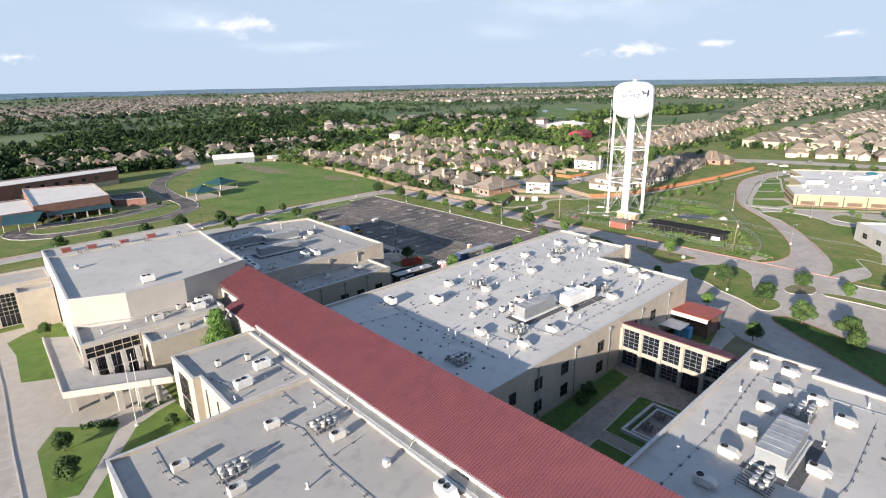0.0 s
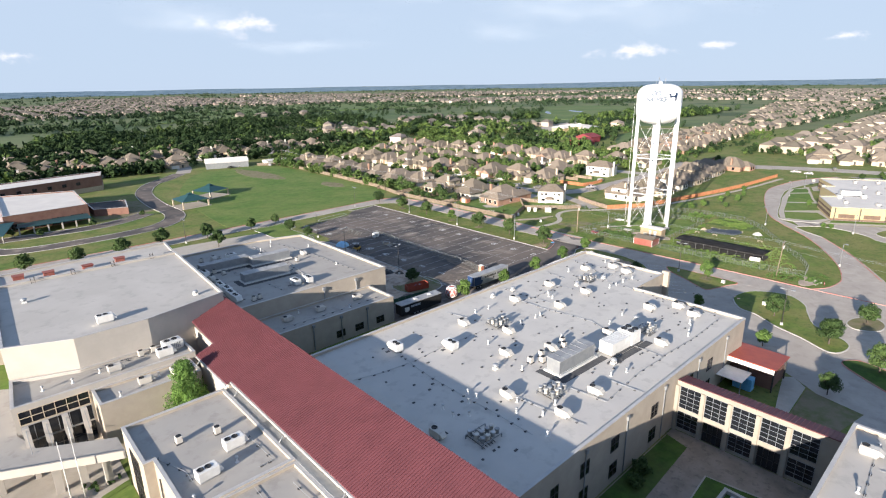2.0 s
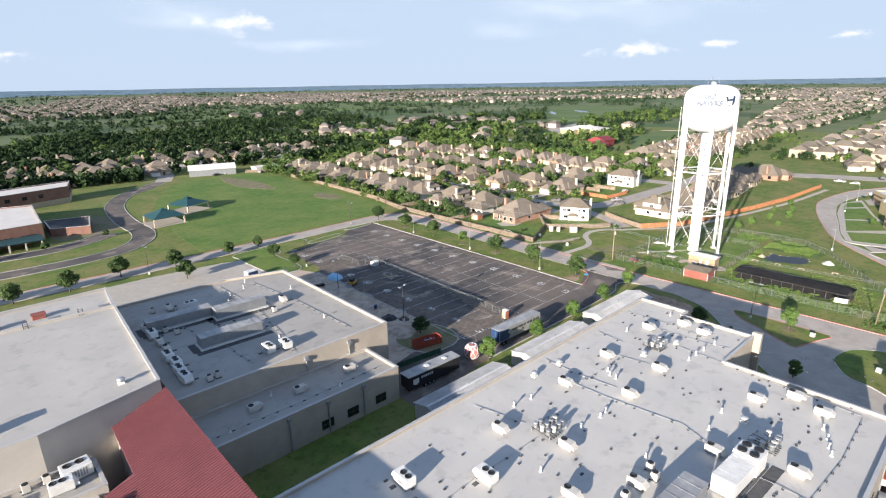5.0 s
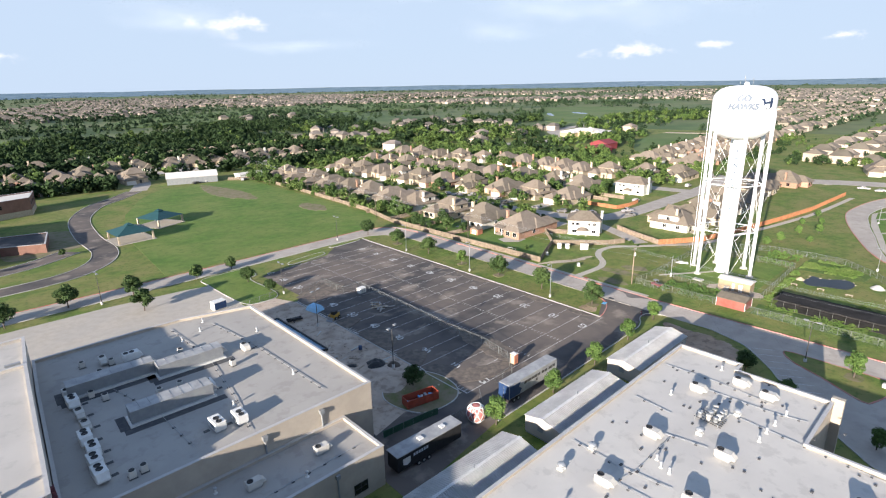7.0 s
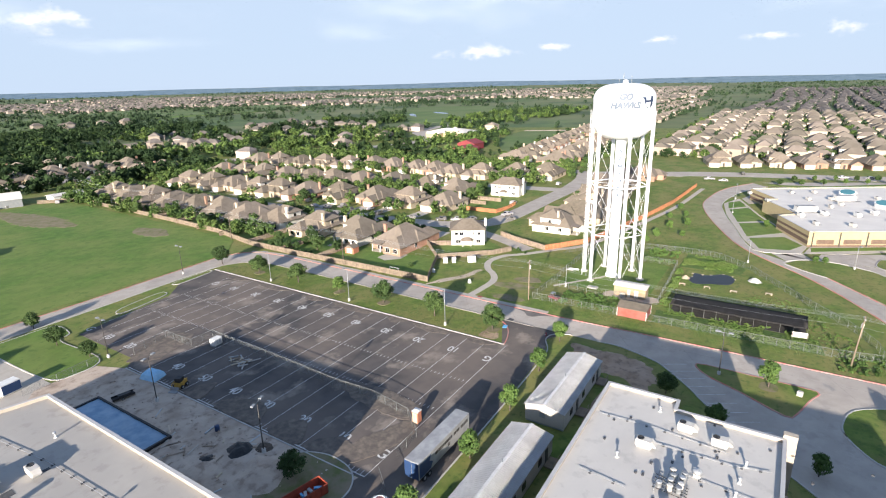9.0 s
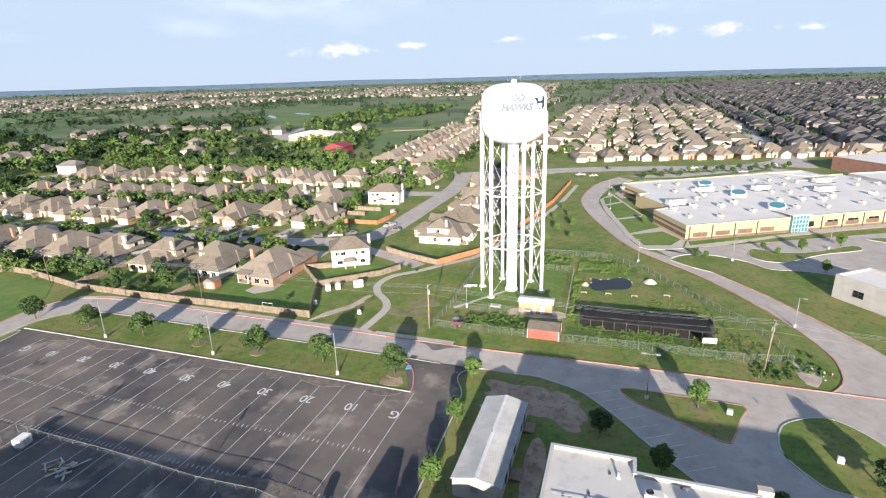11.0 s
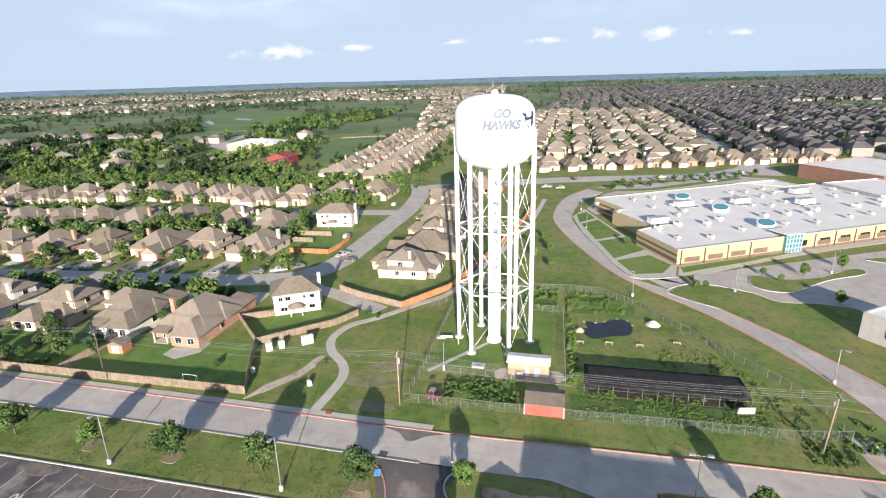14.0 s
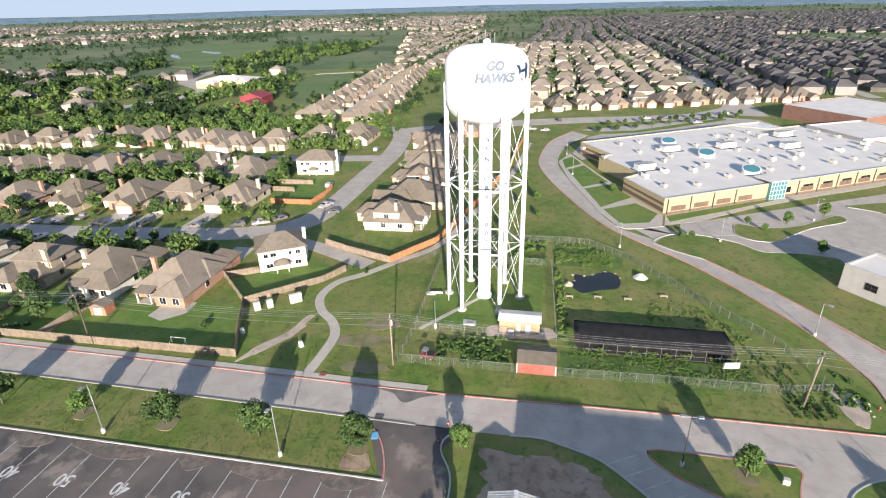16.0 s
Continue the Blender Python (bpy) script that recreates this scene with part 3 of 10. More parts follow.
for pts in ([(273, 94), (275.2, 85.6), (283, 82), (291.8, 87.4), (285, 98)], [(286.8, 98.6), (294, 91.6), (298.6, 87), (312, 92.6), (305.4, 102.8)],
            [(307.4, 103.4), (314, 94), (321.5, 97), (335.4, 101.6), (328.6, 108.2)], [(330.8, 108.8), (337.6, 102.6), (341.8, 103.6), (348.4, 106), (342.8, 110)]):
    slab("lawn", pts, LAWN, "clipped lawn block beside the low school", 0.10, category="lawn")

slab("pavement", [(354.4, 105.6), (386, 97), (398, 86), (402, 100), (414, 74), (440, 22), (434, 6), (404, -2), (384, 40), (367, 78), (344, 102)], CONCRETE, "wide concrete car park behind the low school", 0.021)
slab("lawn", [(396, 97), (393, 88), (398, 72), (410, 54), (433, 22), (437, 24), (414, 57), (402, 74), (399, 88)], LAWN, "green planted strip in the car park", 0.08, category="lawn")

for st in range(-7, 0):                            # streets of the dense estate
    xs = [458 + (130 - (2 + 47 * st)) * 0.24 + 26 * i for i in range(22)]
    line = [(x, 2 + 47 * st - 0.02 * (x - 450) + 9 * math.sin(x / 170 + st)) for x in xs]
    road("road", offset_line(line, 4.4), offset_line(line, -4.4), CONCRETE, "pale concrete estate street between houses", 0.05, 40)
for k in range(4):
    line = [(514 + 45 * k + 6 * math.sin(j * .5 + k), 8 + 16.6 * j) for j in range(11)]
    road("road", offset_line(line, 3.8), offset_line(line, -3.8), CONCRETE, "pale concrete estate street between houses", 0.05, 24)

# ---- the marked car park ----
slab("pavement", [(122, 130), (122.2, 200), (125, 203), (125, 226), (136, 228), (150, 230), (160, 238.6), (169.5, 238.6), (170.6, 237), (170.2, 137.5), (181.8, 143), (181.8, 127.5), (177, 130), (172, 128), (148, 127), (120, 126.6)], ASPHALT, "worn dark asphalt car park marked as a practice field", 0.03)
slab("pavement", [(97, 123), (120, 126.6), (122.05, 130), (122.05, 137), (110, 140), (97.2, 141)], ASPHALT, "dark asphalt yard beside the classrooms", 0.026)
slab("ground", [(102.6, 138), (110, 139.8), (121.9, 137), (121.9, 200), (119, 207), (108, 207), (102.6, 200)], SITE, "bare churned beige earth of a building site", 0.03)
kerb([(170.5, 238), (170.4, 190), (170.2, 137)], KERB, 0.25, 0.17, label="white painted kerb along the car park")
kerb(smooth_line([(170.2, 137), (173, 137.6), (177.5, 139.5), (180.5, 142.5), (181.8, 147)], 0.7), REDKERB)
kerb(smooth_line([(120, 126.4), (148, 126.8), (168, 127.4), (173, 128), (177, 130), (180, 129.5), (182, 126)], 1), KERB)
kerb([(121.9, 138), (121.9, 200)], KERB)
island([(137, 229.5), (149, 231.2), (151, 233.2), (149, 234.4), (138, 232.6)], "narrow grass island at the car park edge", step=0.6)
island([(157, 236.2), (168, 237), (169, 238.2), (167.5, 238.8), (157, 238.4)], "narrow grass island at the car park edge", step=0.6)
island([(121.2, 209), (121, 226), (124, 228.4), (124.3, 236), (118, 237), (110.4, 236), (110, 230), (111.2, 210), (115, 206.5)], "grass island with three trees", LAWN)
island([(112, 137.6), (118.5, 136.2), (122.5, 139), (123.2, 145), (120, 150), (114, 150), (110, 145)], "grassy island with one tree and a red skip", WORN, step=0.6)

bm = bmesh.new()
G0, YARD5 = 136.3, 4.572
for k in range(21):
    y = G0 + k * YARD5
    x0, x1 = (122.4 if k < 14 else 125.5), (169.2 if k else 170)
    if k > 18:
        x0 = 131
    bm_box(bm, x0, x1, y - 0.05, y + 0.05, 0.02, 0.036)
for row in (142.2, 152.8):
    for k in range(100):
        if k % 5:
            y = G0 + k * YARD5 / 5
            bm_box(bm, row - 0.35, row + 0.35, y - 0.06, y + 0.06, 0.02, 0.036)
for k in range(100):
    if k % 5:
        y = G0 + k * YARD5 / 5
        if k < 66:
            bm_box(bm, 122.6, 123.5, y - 0.05, y + 0.05, 0.02, 0.036)
bm_box(bm, 122.4, 122.6, G0, 200, 0.02, 0.036)
lines = tagged(part("field_lines", bm, LINE), "white yard lines and hash marks painted on asphalt", "painted lines", kind="stuff")


def text_mesh(name, body, size, mat, depth=0.01, bold=0.0, align="CENTER"):
    cu = bpy.data.curves.new(name, "FONT")
    cu.body, cu.size, cu.extrude, cu.align_x, cu.align_y, cu.offset = body, size, depth, align, "CENTER", bold
    ob = bpy.data.objects.new(name, cu)
    scene.collection.objects.link(ob)
    bpy.context.view_layer.update()
    me = bpy.data.meshes.new_from_object(ob.evaluated_get(bpy.context.evaluated_depsgraph_get()))
    bpy.data.objects.remove(ob)
    me.materials.clear()
    me.materials.append(mat)
    return me


marks = ["G", "10", "20", "30", "40", "50", "40", "30", "20", "10", "G"]
num_mesh = {s: text_mesh("number_" + s, s, 3.0, LINE, 0.004, 0.03) for s in set(marks)}
for k, s in enumerate(marks):
    for x, turn in ((127.9, -90), (162.9, 90)):
        ob = part("painted_number", num_mesh[s], LINE)
        ob.matrix_world = pose(x, G0 + k * 9.144 + (0.9 if s == "G" and k == 0 else -0.9 if s == "G" else 0), 0.036, 0, 0, turn) @ Matrix.Diagonal((0.85, 1.0, 1, 1))
        tagged(ob, "white yard number painted on worn asphalt", "painted number", group="yard numbers")

# grounds of the front entrance and the courtyard
slab("pavement", [(9.4, 40), (10.6, 116), (11.4, 138), (11.6, 158), (9, 162), (11.6, 172), (25, 172), (34.4, 130), (34.4, 86), (18, 86), (15, 60), (15, 40)], WALKWAY, "wide pale concrete plaza before the entrance", 0.03)
slab("road", [(-40, -60), (9, -60), (9.38, 40), (10.58, 116), (11.38, 138), (11.58, 158), (8, 162), (0, 164), (-4, 238), (-40, 238)], CONCRETE, "grey concrete drive past the entrance", 0.026, category="road")
for pts in ([(13.4, 111.9), (16.7, 117.6), (24.8, 110.6), (21.2, 104), (16.3, 96), (12.9, 97.6)],
            [(27, 108.2), (30.8, 110.4), (34.4, 111.6), (34.4, 103), (34.4, 88), (20, 87), (17.4, 93.6)],
            [(14.2, 164), (15, 155), (14.3, 140.2), (19.2, 137.6), (24.3, 138), (25.6, 163), (25.2, 169), (21, 168.8), (17.4, 167)],
            [(-2, 164.6), (6, 163), (10.4, 166), (11.4, 171), (10.6, 174.6), (-2, 175)]):
    slab("lawn", pts, LAWN, "clipped green lawn beside the plaza", 0.07, category="lawn")
bm = bmesh.new()
for i in range(44):
    bm_box(bm, 4.9, 10.1, 2.7 * i - .05, 2.7 * i + .05, 0.02, 0.036)
tagged(part("bay_lines", bm, LINE), "worn parking bay lines before the plaza", "painted lines", kind="stuff")
kerb([(9.4, 20), (9.4, 40), (10.6, 116), (11.4, 138), (11.6, 157)], KERB)
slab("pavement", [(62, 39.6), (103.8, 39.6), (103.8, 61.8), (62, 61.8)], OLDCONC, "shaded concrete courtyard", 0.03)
slab("lawn", [(64, 56.0), (100.5, 57.9), (101.5, 61.6), (64, 61.6)], DARKLAWN, "strip of courtyard lawn along the wall", 0.07, category="lawn")
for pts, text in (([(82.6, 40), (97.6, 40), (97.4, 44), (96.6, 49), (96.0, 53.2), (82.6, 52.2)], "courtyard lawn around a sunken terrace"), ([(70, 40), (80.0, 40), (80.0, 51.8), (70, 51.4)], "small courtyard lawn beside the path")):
    slab("lawn", pts, DARKLAWN, text, 0.07, category="lawn")
    kerb(pts[1:] + pts[:1], WALKWAY)
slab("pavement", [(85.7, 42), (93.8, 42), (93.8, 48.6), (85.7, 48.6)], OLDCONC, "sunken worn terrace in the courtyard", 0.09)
bm = bmesh.new()
for a in ((84.2, 95.0, 49.7, 50.2, .65), (94.5, 95.0, 42, 49.7, .65), (84.2, 84.7, 42, 49.7, .65), (85.3, 94.2, 48.6, 49.0, .4), (93.8, 94.2, 42, 48.6, .4), (85.3, 85.7, 42, 48.6, .4)):
    bm_box(bm, *a[:4], 0, a[4])
tagged(part("seat_wall", bm, KERB), "low pale stone wall round the sunken terrace", "low wall")
# footpath to the neighbourhood
PATHW = [(190.4, 157.6), (197, 157), (204, 157), (209, 159.5), (213, 163.5), (219, 166), (226, 164.6), (231, 159.5), (240, 152.5), (251, 144.5), (275, 138.5), (300, 133), (330, 128), (372, 124.5)]
pl = smooth_line(PATHW, 1.5)
bm = bmesh.new()
bm_strip(bm, offset_line(pl, 1.0), offset_line(pl, -1.0), -0.05, 0.05)
bmesh.ops.recalc_face_normals(bm, faces=bm.faces)
tagged(part("footpath", bm, WALKWAY), "winding pale concrete footpath through grass", "path", kind="structure")
slab("pavement", [(122.3, 52), (122.2, 49.9), (133.4, 50.3), (136, 53), (134.8, 54.5)], WALKWAY, "concrete path beside the service pavilion", 0.05)
slab("ground", [(132.9, 50), (130.6, 40.9), (119, 43.2), (110.2, 45), (110.2, 49.6), (123.6, 49.8)], WORN, "worn planting bed behind the link", 0.04, category="bed")
# far meadows and ponds
slab("lawn", rounded([(985, 755), (1095, 730), (1097, 615), (828, 489), (710, 504), (714, 560)], 20), HAYFIELD, "bright green meadow beyond the woods", 0.4, category="meadow")
slab("lawn", rounded([(250, 960), (330, 1160), (560, 1330), (900, 1480), (1230, 1280), (1040, 1150), (840, 1030), (600, 1060), (420, 980)], 30), HAYFIELD, "wide green meadow beyond the woods", 1.6, category="meadow")
slab("lawn", rounded([(468, 284), (551, 326), (635, 336), (650, 300), (635, 284), (480, 268)], 8), HAYFIELD, "mown green field among trees", 0.3, category="meadow")
slab("ground", [(628, 338), (636, 338), (652, 300), (638, 282), (630, 284), (644, 300)], DIRT, "bare earth bank at the field edge", 0.5, category="bare earth")
POND = glass("pale far water", (0.10, 0.13, 0.15), 0.2)
for pts in ([(800, 600), (850, 640), (862, 655), (835, 640), (802, 608)], [(870, 590), (890, 625), (915, 640), (900, 610), (885, 592)]):
    slab("pond", rounded(pts, 6), POND, "pale pond in a far meadow", 0.5, category="pond")
# playing field and the neighbouring school's drive
slab("lawn", [(104, 249), (178, 249.5), (186, 252), (196, 262), (198, 300), (200, 396), (188, 408), (150, 406), (134, 386), (118, 350), (108, 310)], LAWN, "wide green playing field", 0.05, category="lawn")
DRV = [(88, 301), (76, 293), (63, 289.5), (43, 291), (32, 291.4), (27, 284), (31, 274), (44, 268.4), (75, 268.5), (90, 276), (97, 292), (97, 320), (101, 355), (112, 382), (124, 395), (138, 412)]
dl = smooth_line(DRV, 3)
road("road", offset_line(dl, 4), offset_line(dl, -4), ASPHALT, "dark asphalt drive of the neighbouring school", 0.05, 90)
kerb(offset_line(dl, -4.1), KERB)
kerb(offset_line(dl, 4.1), KERB)
slab("pavement", [(62, 184), (100, 196), (104, 203.6), (111, 204.4), (110.6, 229.4), (104, 231), (84, 233), (40, 233), (40, 190)], WALKWAY, "pale concrete service yard", 0.028)
slab("ground", rounded([(70, 304), (86, 303), (95, 310), (95, 334), (84, 340), (71, 336)], 1.5), WORN, "worn bare ground beside the brick school", 0.04, category="bare earth")
# neighbourhood streets
for pts in ([(243, 520), (242, 322), (244, 284), (246, 248), (248, 227), (250, 210), (254.5, 195), (262, 188.5), (273, 186), (292, 185), (312, 184.8), (345, 184), (375, 187), (392, 190), (404, 170), (408, 140)],
            [(318, 470), (321, 380), (330, 300), (333, 230), (338, 187)],
            [(255, 205), (246, 180), (236, 160)],
            [(445, 5), (520, 1.7), (621, -1), (771, -6), (1200, -14)],
            [(392, 190), (410, 222), (440, 236), (474, 240), (525, 245), (630, 253), (900, 277)],
            [(60, 476), (200, 474), (300, 470), (354, 447), (414, 424), (478, 391), (530, 394), (585, 446), (680, 460), (900, 440)],
            [(140, 412), (150, 440), (155, 480)]):
    s = smooth_line(pts, 4)
    w = 2.6 if pts[0] == (255, 205) else 7.5 if pts[0] in ((60, 476), (445, 5)) else 4.6
    road("road", offset_line(s, w), offset_line(s, -w), CONCRETE, "pale concrete neighbourhood street", 0.03 + 0.002 * len(pts), max(30, len(s) // 2))

# ---- the school ----
def edge_frame(a, b):
    """The pose whose x runs from a to b along a wall, y inwards, z up."""
    d = Vector((b[0] - a[0], b[1] - a[1], 0))
    return pose(a[0], a[1], 0, 0, 0, math.degrees(math.atan2(d.y, d.x))), d.length


def flat_building(name, pts, top, wall_mat, roof_mat, label, category="building", parapet=0.45, thick=0.35, base=0.0, roof_label=""):
    """A flat-roofed block: walls with thickness up to the parapet, a coping, and the roof sheet inside."""
    if area2(pts) < 0:
        pts = pts[::-1]
    b = thing(name, label, category, pts[0])
    inv = Matrix.Translation((-pts[0][0], -pts[0][1], 0))
    k = len(pts)

    def inset(d):
        out = []
        for i in range(k):
            p, q, r = Vector(pts[i - 1]), Vector(pts[i]), Vector(pts[(i + 1) % k])
            u, w = (q - p).normalized(), (r - q).normalized()
            n1, n2 = Vector((-u.y, u.x)), Vector((-w.y, w.x))
            m = (n1 + n2)
            m = m / max(0.3, m.dot(n1))
            out.append(tuple(q + m * d))
        return out

    def ring(bm, a, c, z0, z1):
        va = [[bm.verts.new((*p, z)) for p in a] for z in (z0, z1)]
        vc = [[bm.verts.new((*p, z)) for p in c] for z in (z0, z1)]
        for i in range(k):
            j = (i + 1) % k
            bm.faces.new((va[0][i], va[0][j], va[1][j], va[1][i]))
            bm.faces.new((vc[0][j], vc[0][i], vc[1][i], vc[1][j]))
            bm.faces.new((va[1][i], va[1][j], vc[1][j], vc[1][i]))
            bm.faces.new((va[0][j], va[0][i], vc[0][i], vc[0][j]))
    bm = bmesh.new()
    ring(bm, pts, inset(thick), base, top)
    bmesh.ops.transform(bm, matrix=inv, verts=bm.verts)
    part("wall", bm, wall_mat, b)
    bm = bmesh.new()
    ring(bm, inset(-0.06), inset(thick + 0.06), top + 0.003, top + 0.09)
    bmesh.ops.transform(bm, matrix=inv, verts=bm.verts)
    part("coping", bm, CAP, b, "pale metal coping")
    bm = bmesh.new()
    bm_prism(bm, inset(thick - 0.02), top - parapet - 0.3, top - parapet)
    bmesh.ops.transform(bm, matrix=inv, verts=bm.verts)
    part("roof", bm, roof_mat, b, roof_label or "pale flat roof membrane")
    return b


def local(b, x, y, z=0.0):
    return Vector((x, y, z)) - b.matrix_world.translation


def wall_window(b, m, x, z, w, h, cols=2, rows=2, name="window", door=False, frame_mat=None, t=0.07):
    """A window set on the wall whose frame is m (world): glass a little in front of the wall, framed by bars."""
    m = Matrix.Translation(-b.matrix_world.translation) @ m
    bm = bmesh.new()
    bm_box(bm, x, x + w, -0.03, 0.05, z, z + h, m)
    win = part(name, bm, GLASS, b, "dark glazing")
    bm = bmesh.new()
    for i in range(cols + 1):
        xx = x + w * i / cols
        bm_box(bm, xx - t / 2, xx + t / 2, -0.09, -0.032, z, z + h, m)
    for i in range(rows + 1):
        zz = z + h * i / rows
        bm_box(bm, x - t / 2, x + w + t / 2, -0.086, -0.034, zz - t / 2, zz + t / 2, m)
    part("frame", bm, frame_mat or FRAME, win)
    return win


B_PTS = [(62, 62), (133, 62), (133, 85.2), (146.5, 85.2), (146.5, 98.4), (149, 98.4), (149, 108.7), (62, 108.7)]
wing_b = flat_building("school_wing", B_PTS, 10.5, STUCCO, WHITEROOF, "two-storey cream school wing with a broad flat roof", "school building")
m, _ = edge_frame((62, 62), (133, 62))
for x in (14.5, 22.0, 33.5, 46.0, 54.0):
    for z in (1.3, 5.6):
        wall_window(wing_b, m, x, z, 2.0, 2.2)
wall_window(wing_b, m, 8, 5.6, 1.6, 2.2)
m, _ = edge_frame((133, 62), (133, 85.2))
for x in (4, 12, 18):
    wall_window(wing_b, m, x, 5.6, 2.0, 2.0)
for x in (77.5, 88, 99.5, 112, 124):
    bm = bmesh.new()
    bm_tube(bm, local(wing_b, x, 61.9, 0.2), local(wing_b, x, 61.9, 9.3), 0.09, n=6)
    bm_box(bm, x - 0.25 - 62, x + 0.25 - 62, -0.35, -0.02, 9.2, 9.8)
    part("downspout", bm, GREYMETAL, wing_b, "grey metal rainwater pipe")
bm = bmesh.new()
bm_box(bm, 84.51, 85.4, 22.0, 23.6, 0, 11.1)
part("pylon", bm, STUCCO, wing_b, "tall cream pylon wall")

wing_e = flat_building("school_wing", [(62, -40), (104, -40), (104, 29.4), (106.5, 29.4), (106.5, 39.3), (62, 39.3)], 11.0, STUCCO, GYMROOF, "cream school wing beside the courtyard with flat roof", "school building")
m, _ = edge_frame((106.5, 39.3), (62, 39.3))
for x in (8, 16, 24, 32):
    for z in (1.3, 5.8):
        wall_window(wing_e, m, x, z, 2.0, 2.2)
wing_d = flat_building("school_wing", [(18.5, -40), (49.0, -40), (49.0, 86.5), (19.4, 86.5)], 9.6, STUCCO, MEMBRANE, "cream school wing with many units on its flat roof", "school building")
wing_f = flat_building("school_wing", [(35.7, 86.52), (49.0, 86.52), (49.0, 109.6), (34.5, 109.6), (34.5, 98.9), (35.7, 98.9)], 9.9, STUCCO, MEMBRANE, "small cream school wing beside the entrance", "school building")
m, _ = edge_frame((34.5, 109.6), (34.5, 98.9))
for z, h in ((0.4, 3.4), (4.2, 4.2)):
    wall_window(wing_f, m, 3.4, z, 4.4, h, 4, 3)
for y in (96.4, 91.6):
    bm = bmesh.new()
    bm_tube(bm, local(wing_f, 35.55, y, 0.2), local(wing_f, 35.55, y, 8.6), 0.09, n=6)
    part("downspout", bm, FRAME, wing_f, "dark rainwater pipe")

gym = flat_building("gymnasium", [(24.4, 137.1), (33.8, 132.9), (45.2, 132.9), (60.2, 136.4), (62.6, 172.8), (26, 174)], 15.6, WHITEWALL, GYMROOF, "tall white-walled gymnasium with a broad flat roof", "gymnasium")
gym2 = flat_building("gymnasium_annex", [(26, 174.02), (62.6, 172.82), (63.8, 185.8), (26.2, 184.2)], 15.2, WHITEWALL, GYMROOF, "narrow flat-roofed strip behind the gymnasium", "building")
for x in (8, 17, 26, 34):
    bm = bmesh.new()
    bm_box(bm, x, x + 2.0, -0.55, -0.03, 15.1, 15.8)
    bm_box(bm, x + 0.2, x + 0.5, -0.5, -0.1, 14.9, 15.2)
    part("scupper", bm, GREYMETAL, gym2, "grey metal roof outlet")
hall = flat_building("entrance_hall", [(23.6, 126.0), (50.2, 125.6), (50.2, 132.2), (45.3, 132.85), (33.7, 132.85), (24.4, 136.4)], 10.0, WHITEWALL, MEMBRANE, "cream entrance hall with tall dark windows", "school building")
m, _ = edge_frame((23.6, 126.0), (50.2, 125.6))
wall_window(hall, m, 0.6, 6.9, 9.2, 2.2, 6, 2, frame_mat=TANSIDING, t=.1)
wall_window(hall, m, 0.6, 0.3, 9.2, 3.4, 6, 2, "door")
wall_window(hall, m, 0.6, 4.0, 9.2, 2.6, 6, 1, frame_mat=GREYMETAL)
side_hall = flat_building("entrance_wing", [(33.8, 119.8), (49.0, 119.8), (49.0, 125.55), (33.8, 125.8)], 9.0, STUCCO, MEMBRANE, "lower cream wing beside the entrance", "school building")
# slanted white fins over the entrance canopy
for i in range(4):
    f = thing("entrance_fin", "slanted white pillar standing over the entrance canopy", "pillar", (24.6 + 2.45 * i, 121.2), group="entrance fins")
    bm = bmesh.new()
    v = [bm.verts.new(c) for c in ((-0.45, 0, 5.4), (0.45, 0, 5.4), (0.45, 1.0, 5.4), (-0.45, 1.0, 5.4), (-0.4, 0.7, 8.3), (0.4, 0.7, 8.3), (0.4, 1.4, 8.3), (-0.4, 1.4, 8.3))]
    for q in ((3, 2, 1, 0), (4, 5, 6, 7), (0, 1, 5, 4), (1, 2, 6, 5), (2, 3, 7, 6), (3, 0, 4, 7)):
        bm.faces.new([v[j] for j in q])
    part("shaft", bm, WHITEWALL, f)
    bm = bmesh.new()
    bm_tube(bm, (0, .8, 8.1), (0, -2.2, 5.55), 0.05, n=6)
    part("tie_rod", bm, GREYMETAL, f, "thin grey steel tie")
    bm = bmesh.new()
    bm_box(bm, -0.35, 0.35, 0.1, 0.9, 0, 5.4)
    part("column", bm, WHITEWALL, f)
canopy = thing("entrance_canopy", "angled pale canopy over the school entrance", "canopy", (19.8, 147))
CAN = [(19.8, 147), (18.9, 118.2), (34.5, 110.4), (34.5, 115.0), (25.2, 120.4), (23.5, 126), (24.3, 143.5)]
bm = bmesh.new()
bm_prism(bm, [(x - 19.8, y - 147) for x, y in CAN], 4.7, 5.5)
part("deck", bm, MEMBRANE, canopy)
bm = bmesh.new()
rim = [(x - 19.8, y - 147) for x, y in CAN[:3]]
bm_strip(bm, offset_line(rim, 0.15), offset_line(rim, -0.15), 4.5, 5.75)
bmesh.ops.recalc_face_normals(bm, faces=bm.faces)
part("rim", bm, WHITEWALL, canopy)
for x, y in ((26.5, 115.6), (29.4, 114.1), (32.2, 112.7), (20.2, 121), (20.6, 131), (21, 141)):
    bm = bmesh.new()
    bm_box(bm, x - 20.3, x - 19.3, y - 147.4, y - 146.6, 0, 4.7)
    part("pier", bm, WHITEWALL, canopy)
west = flat_building("school_wing", [(2, 175.8), (25.9, 174.7), (26.1, 186), (2, 188)], 10.4, STUCCO, MEMBRANE, "cream wing with a tall dark stair window", "school building")
m, _ = edge_frame((2, 175.8), (25.9, 174.7))
wall_window(west, m, 12.4, 3.0, 3.9, 5.4, 4, 5, frame_mat=WHITEWALL)
wall_window(west, m, 12.4, 0.2, 3.9, 2.8, 4, 1, "door", frame_mat=WHITEWALL)
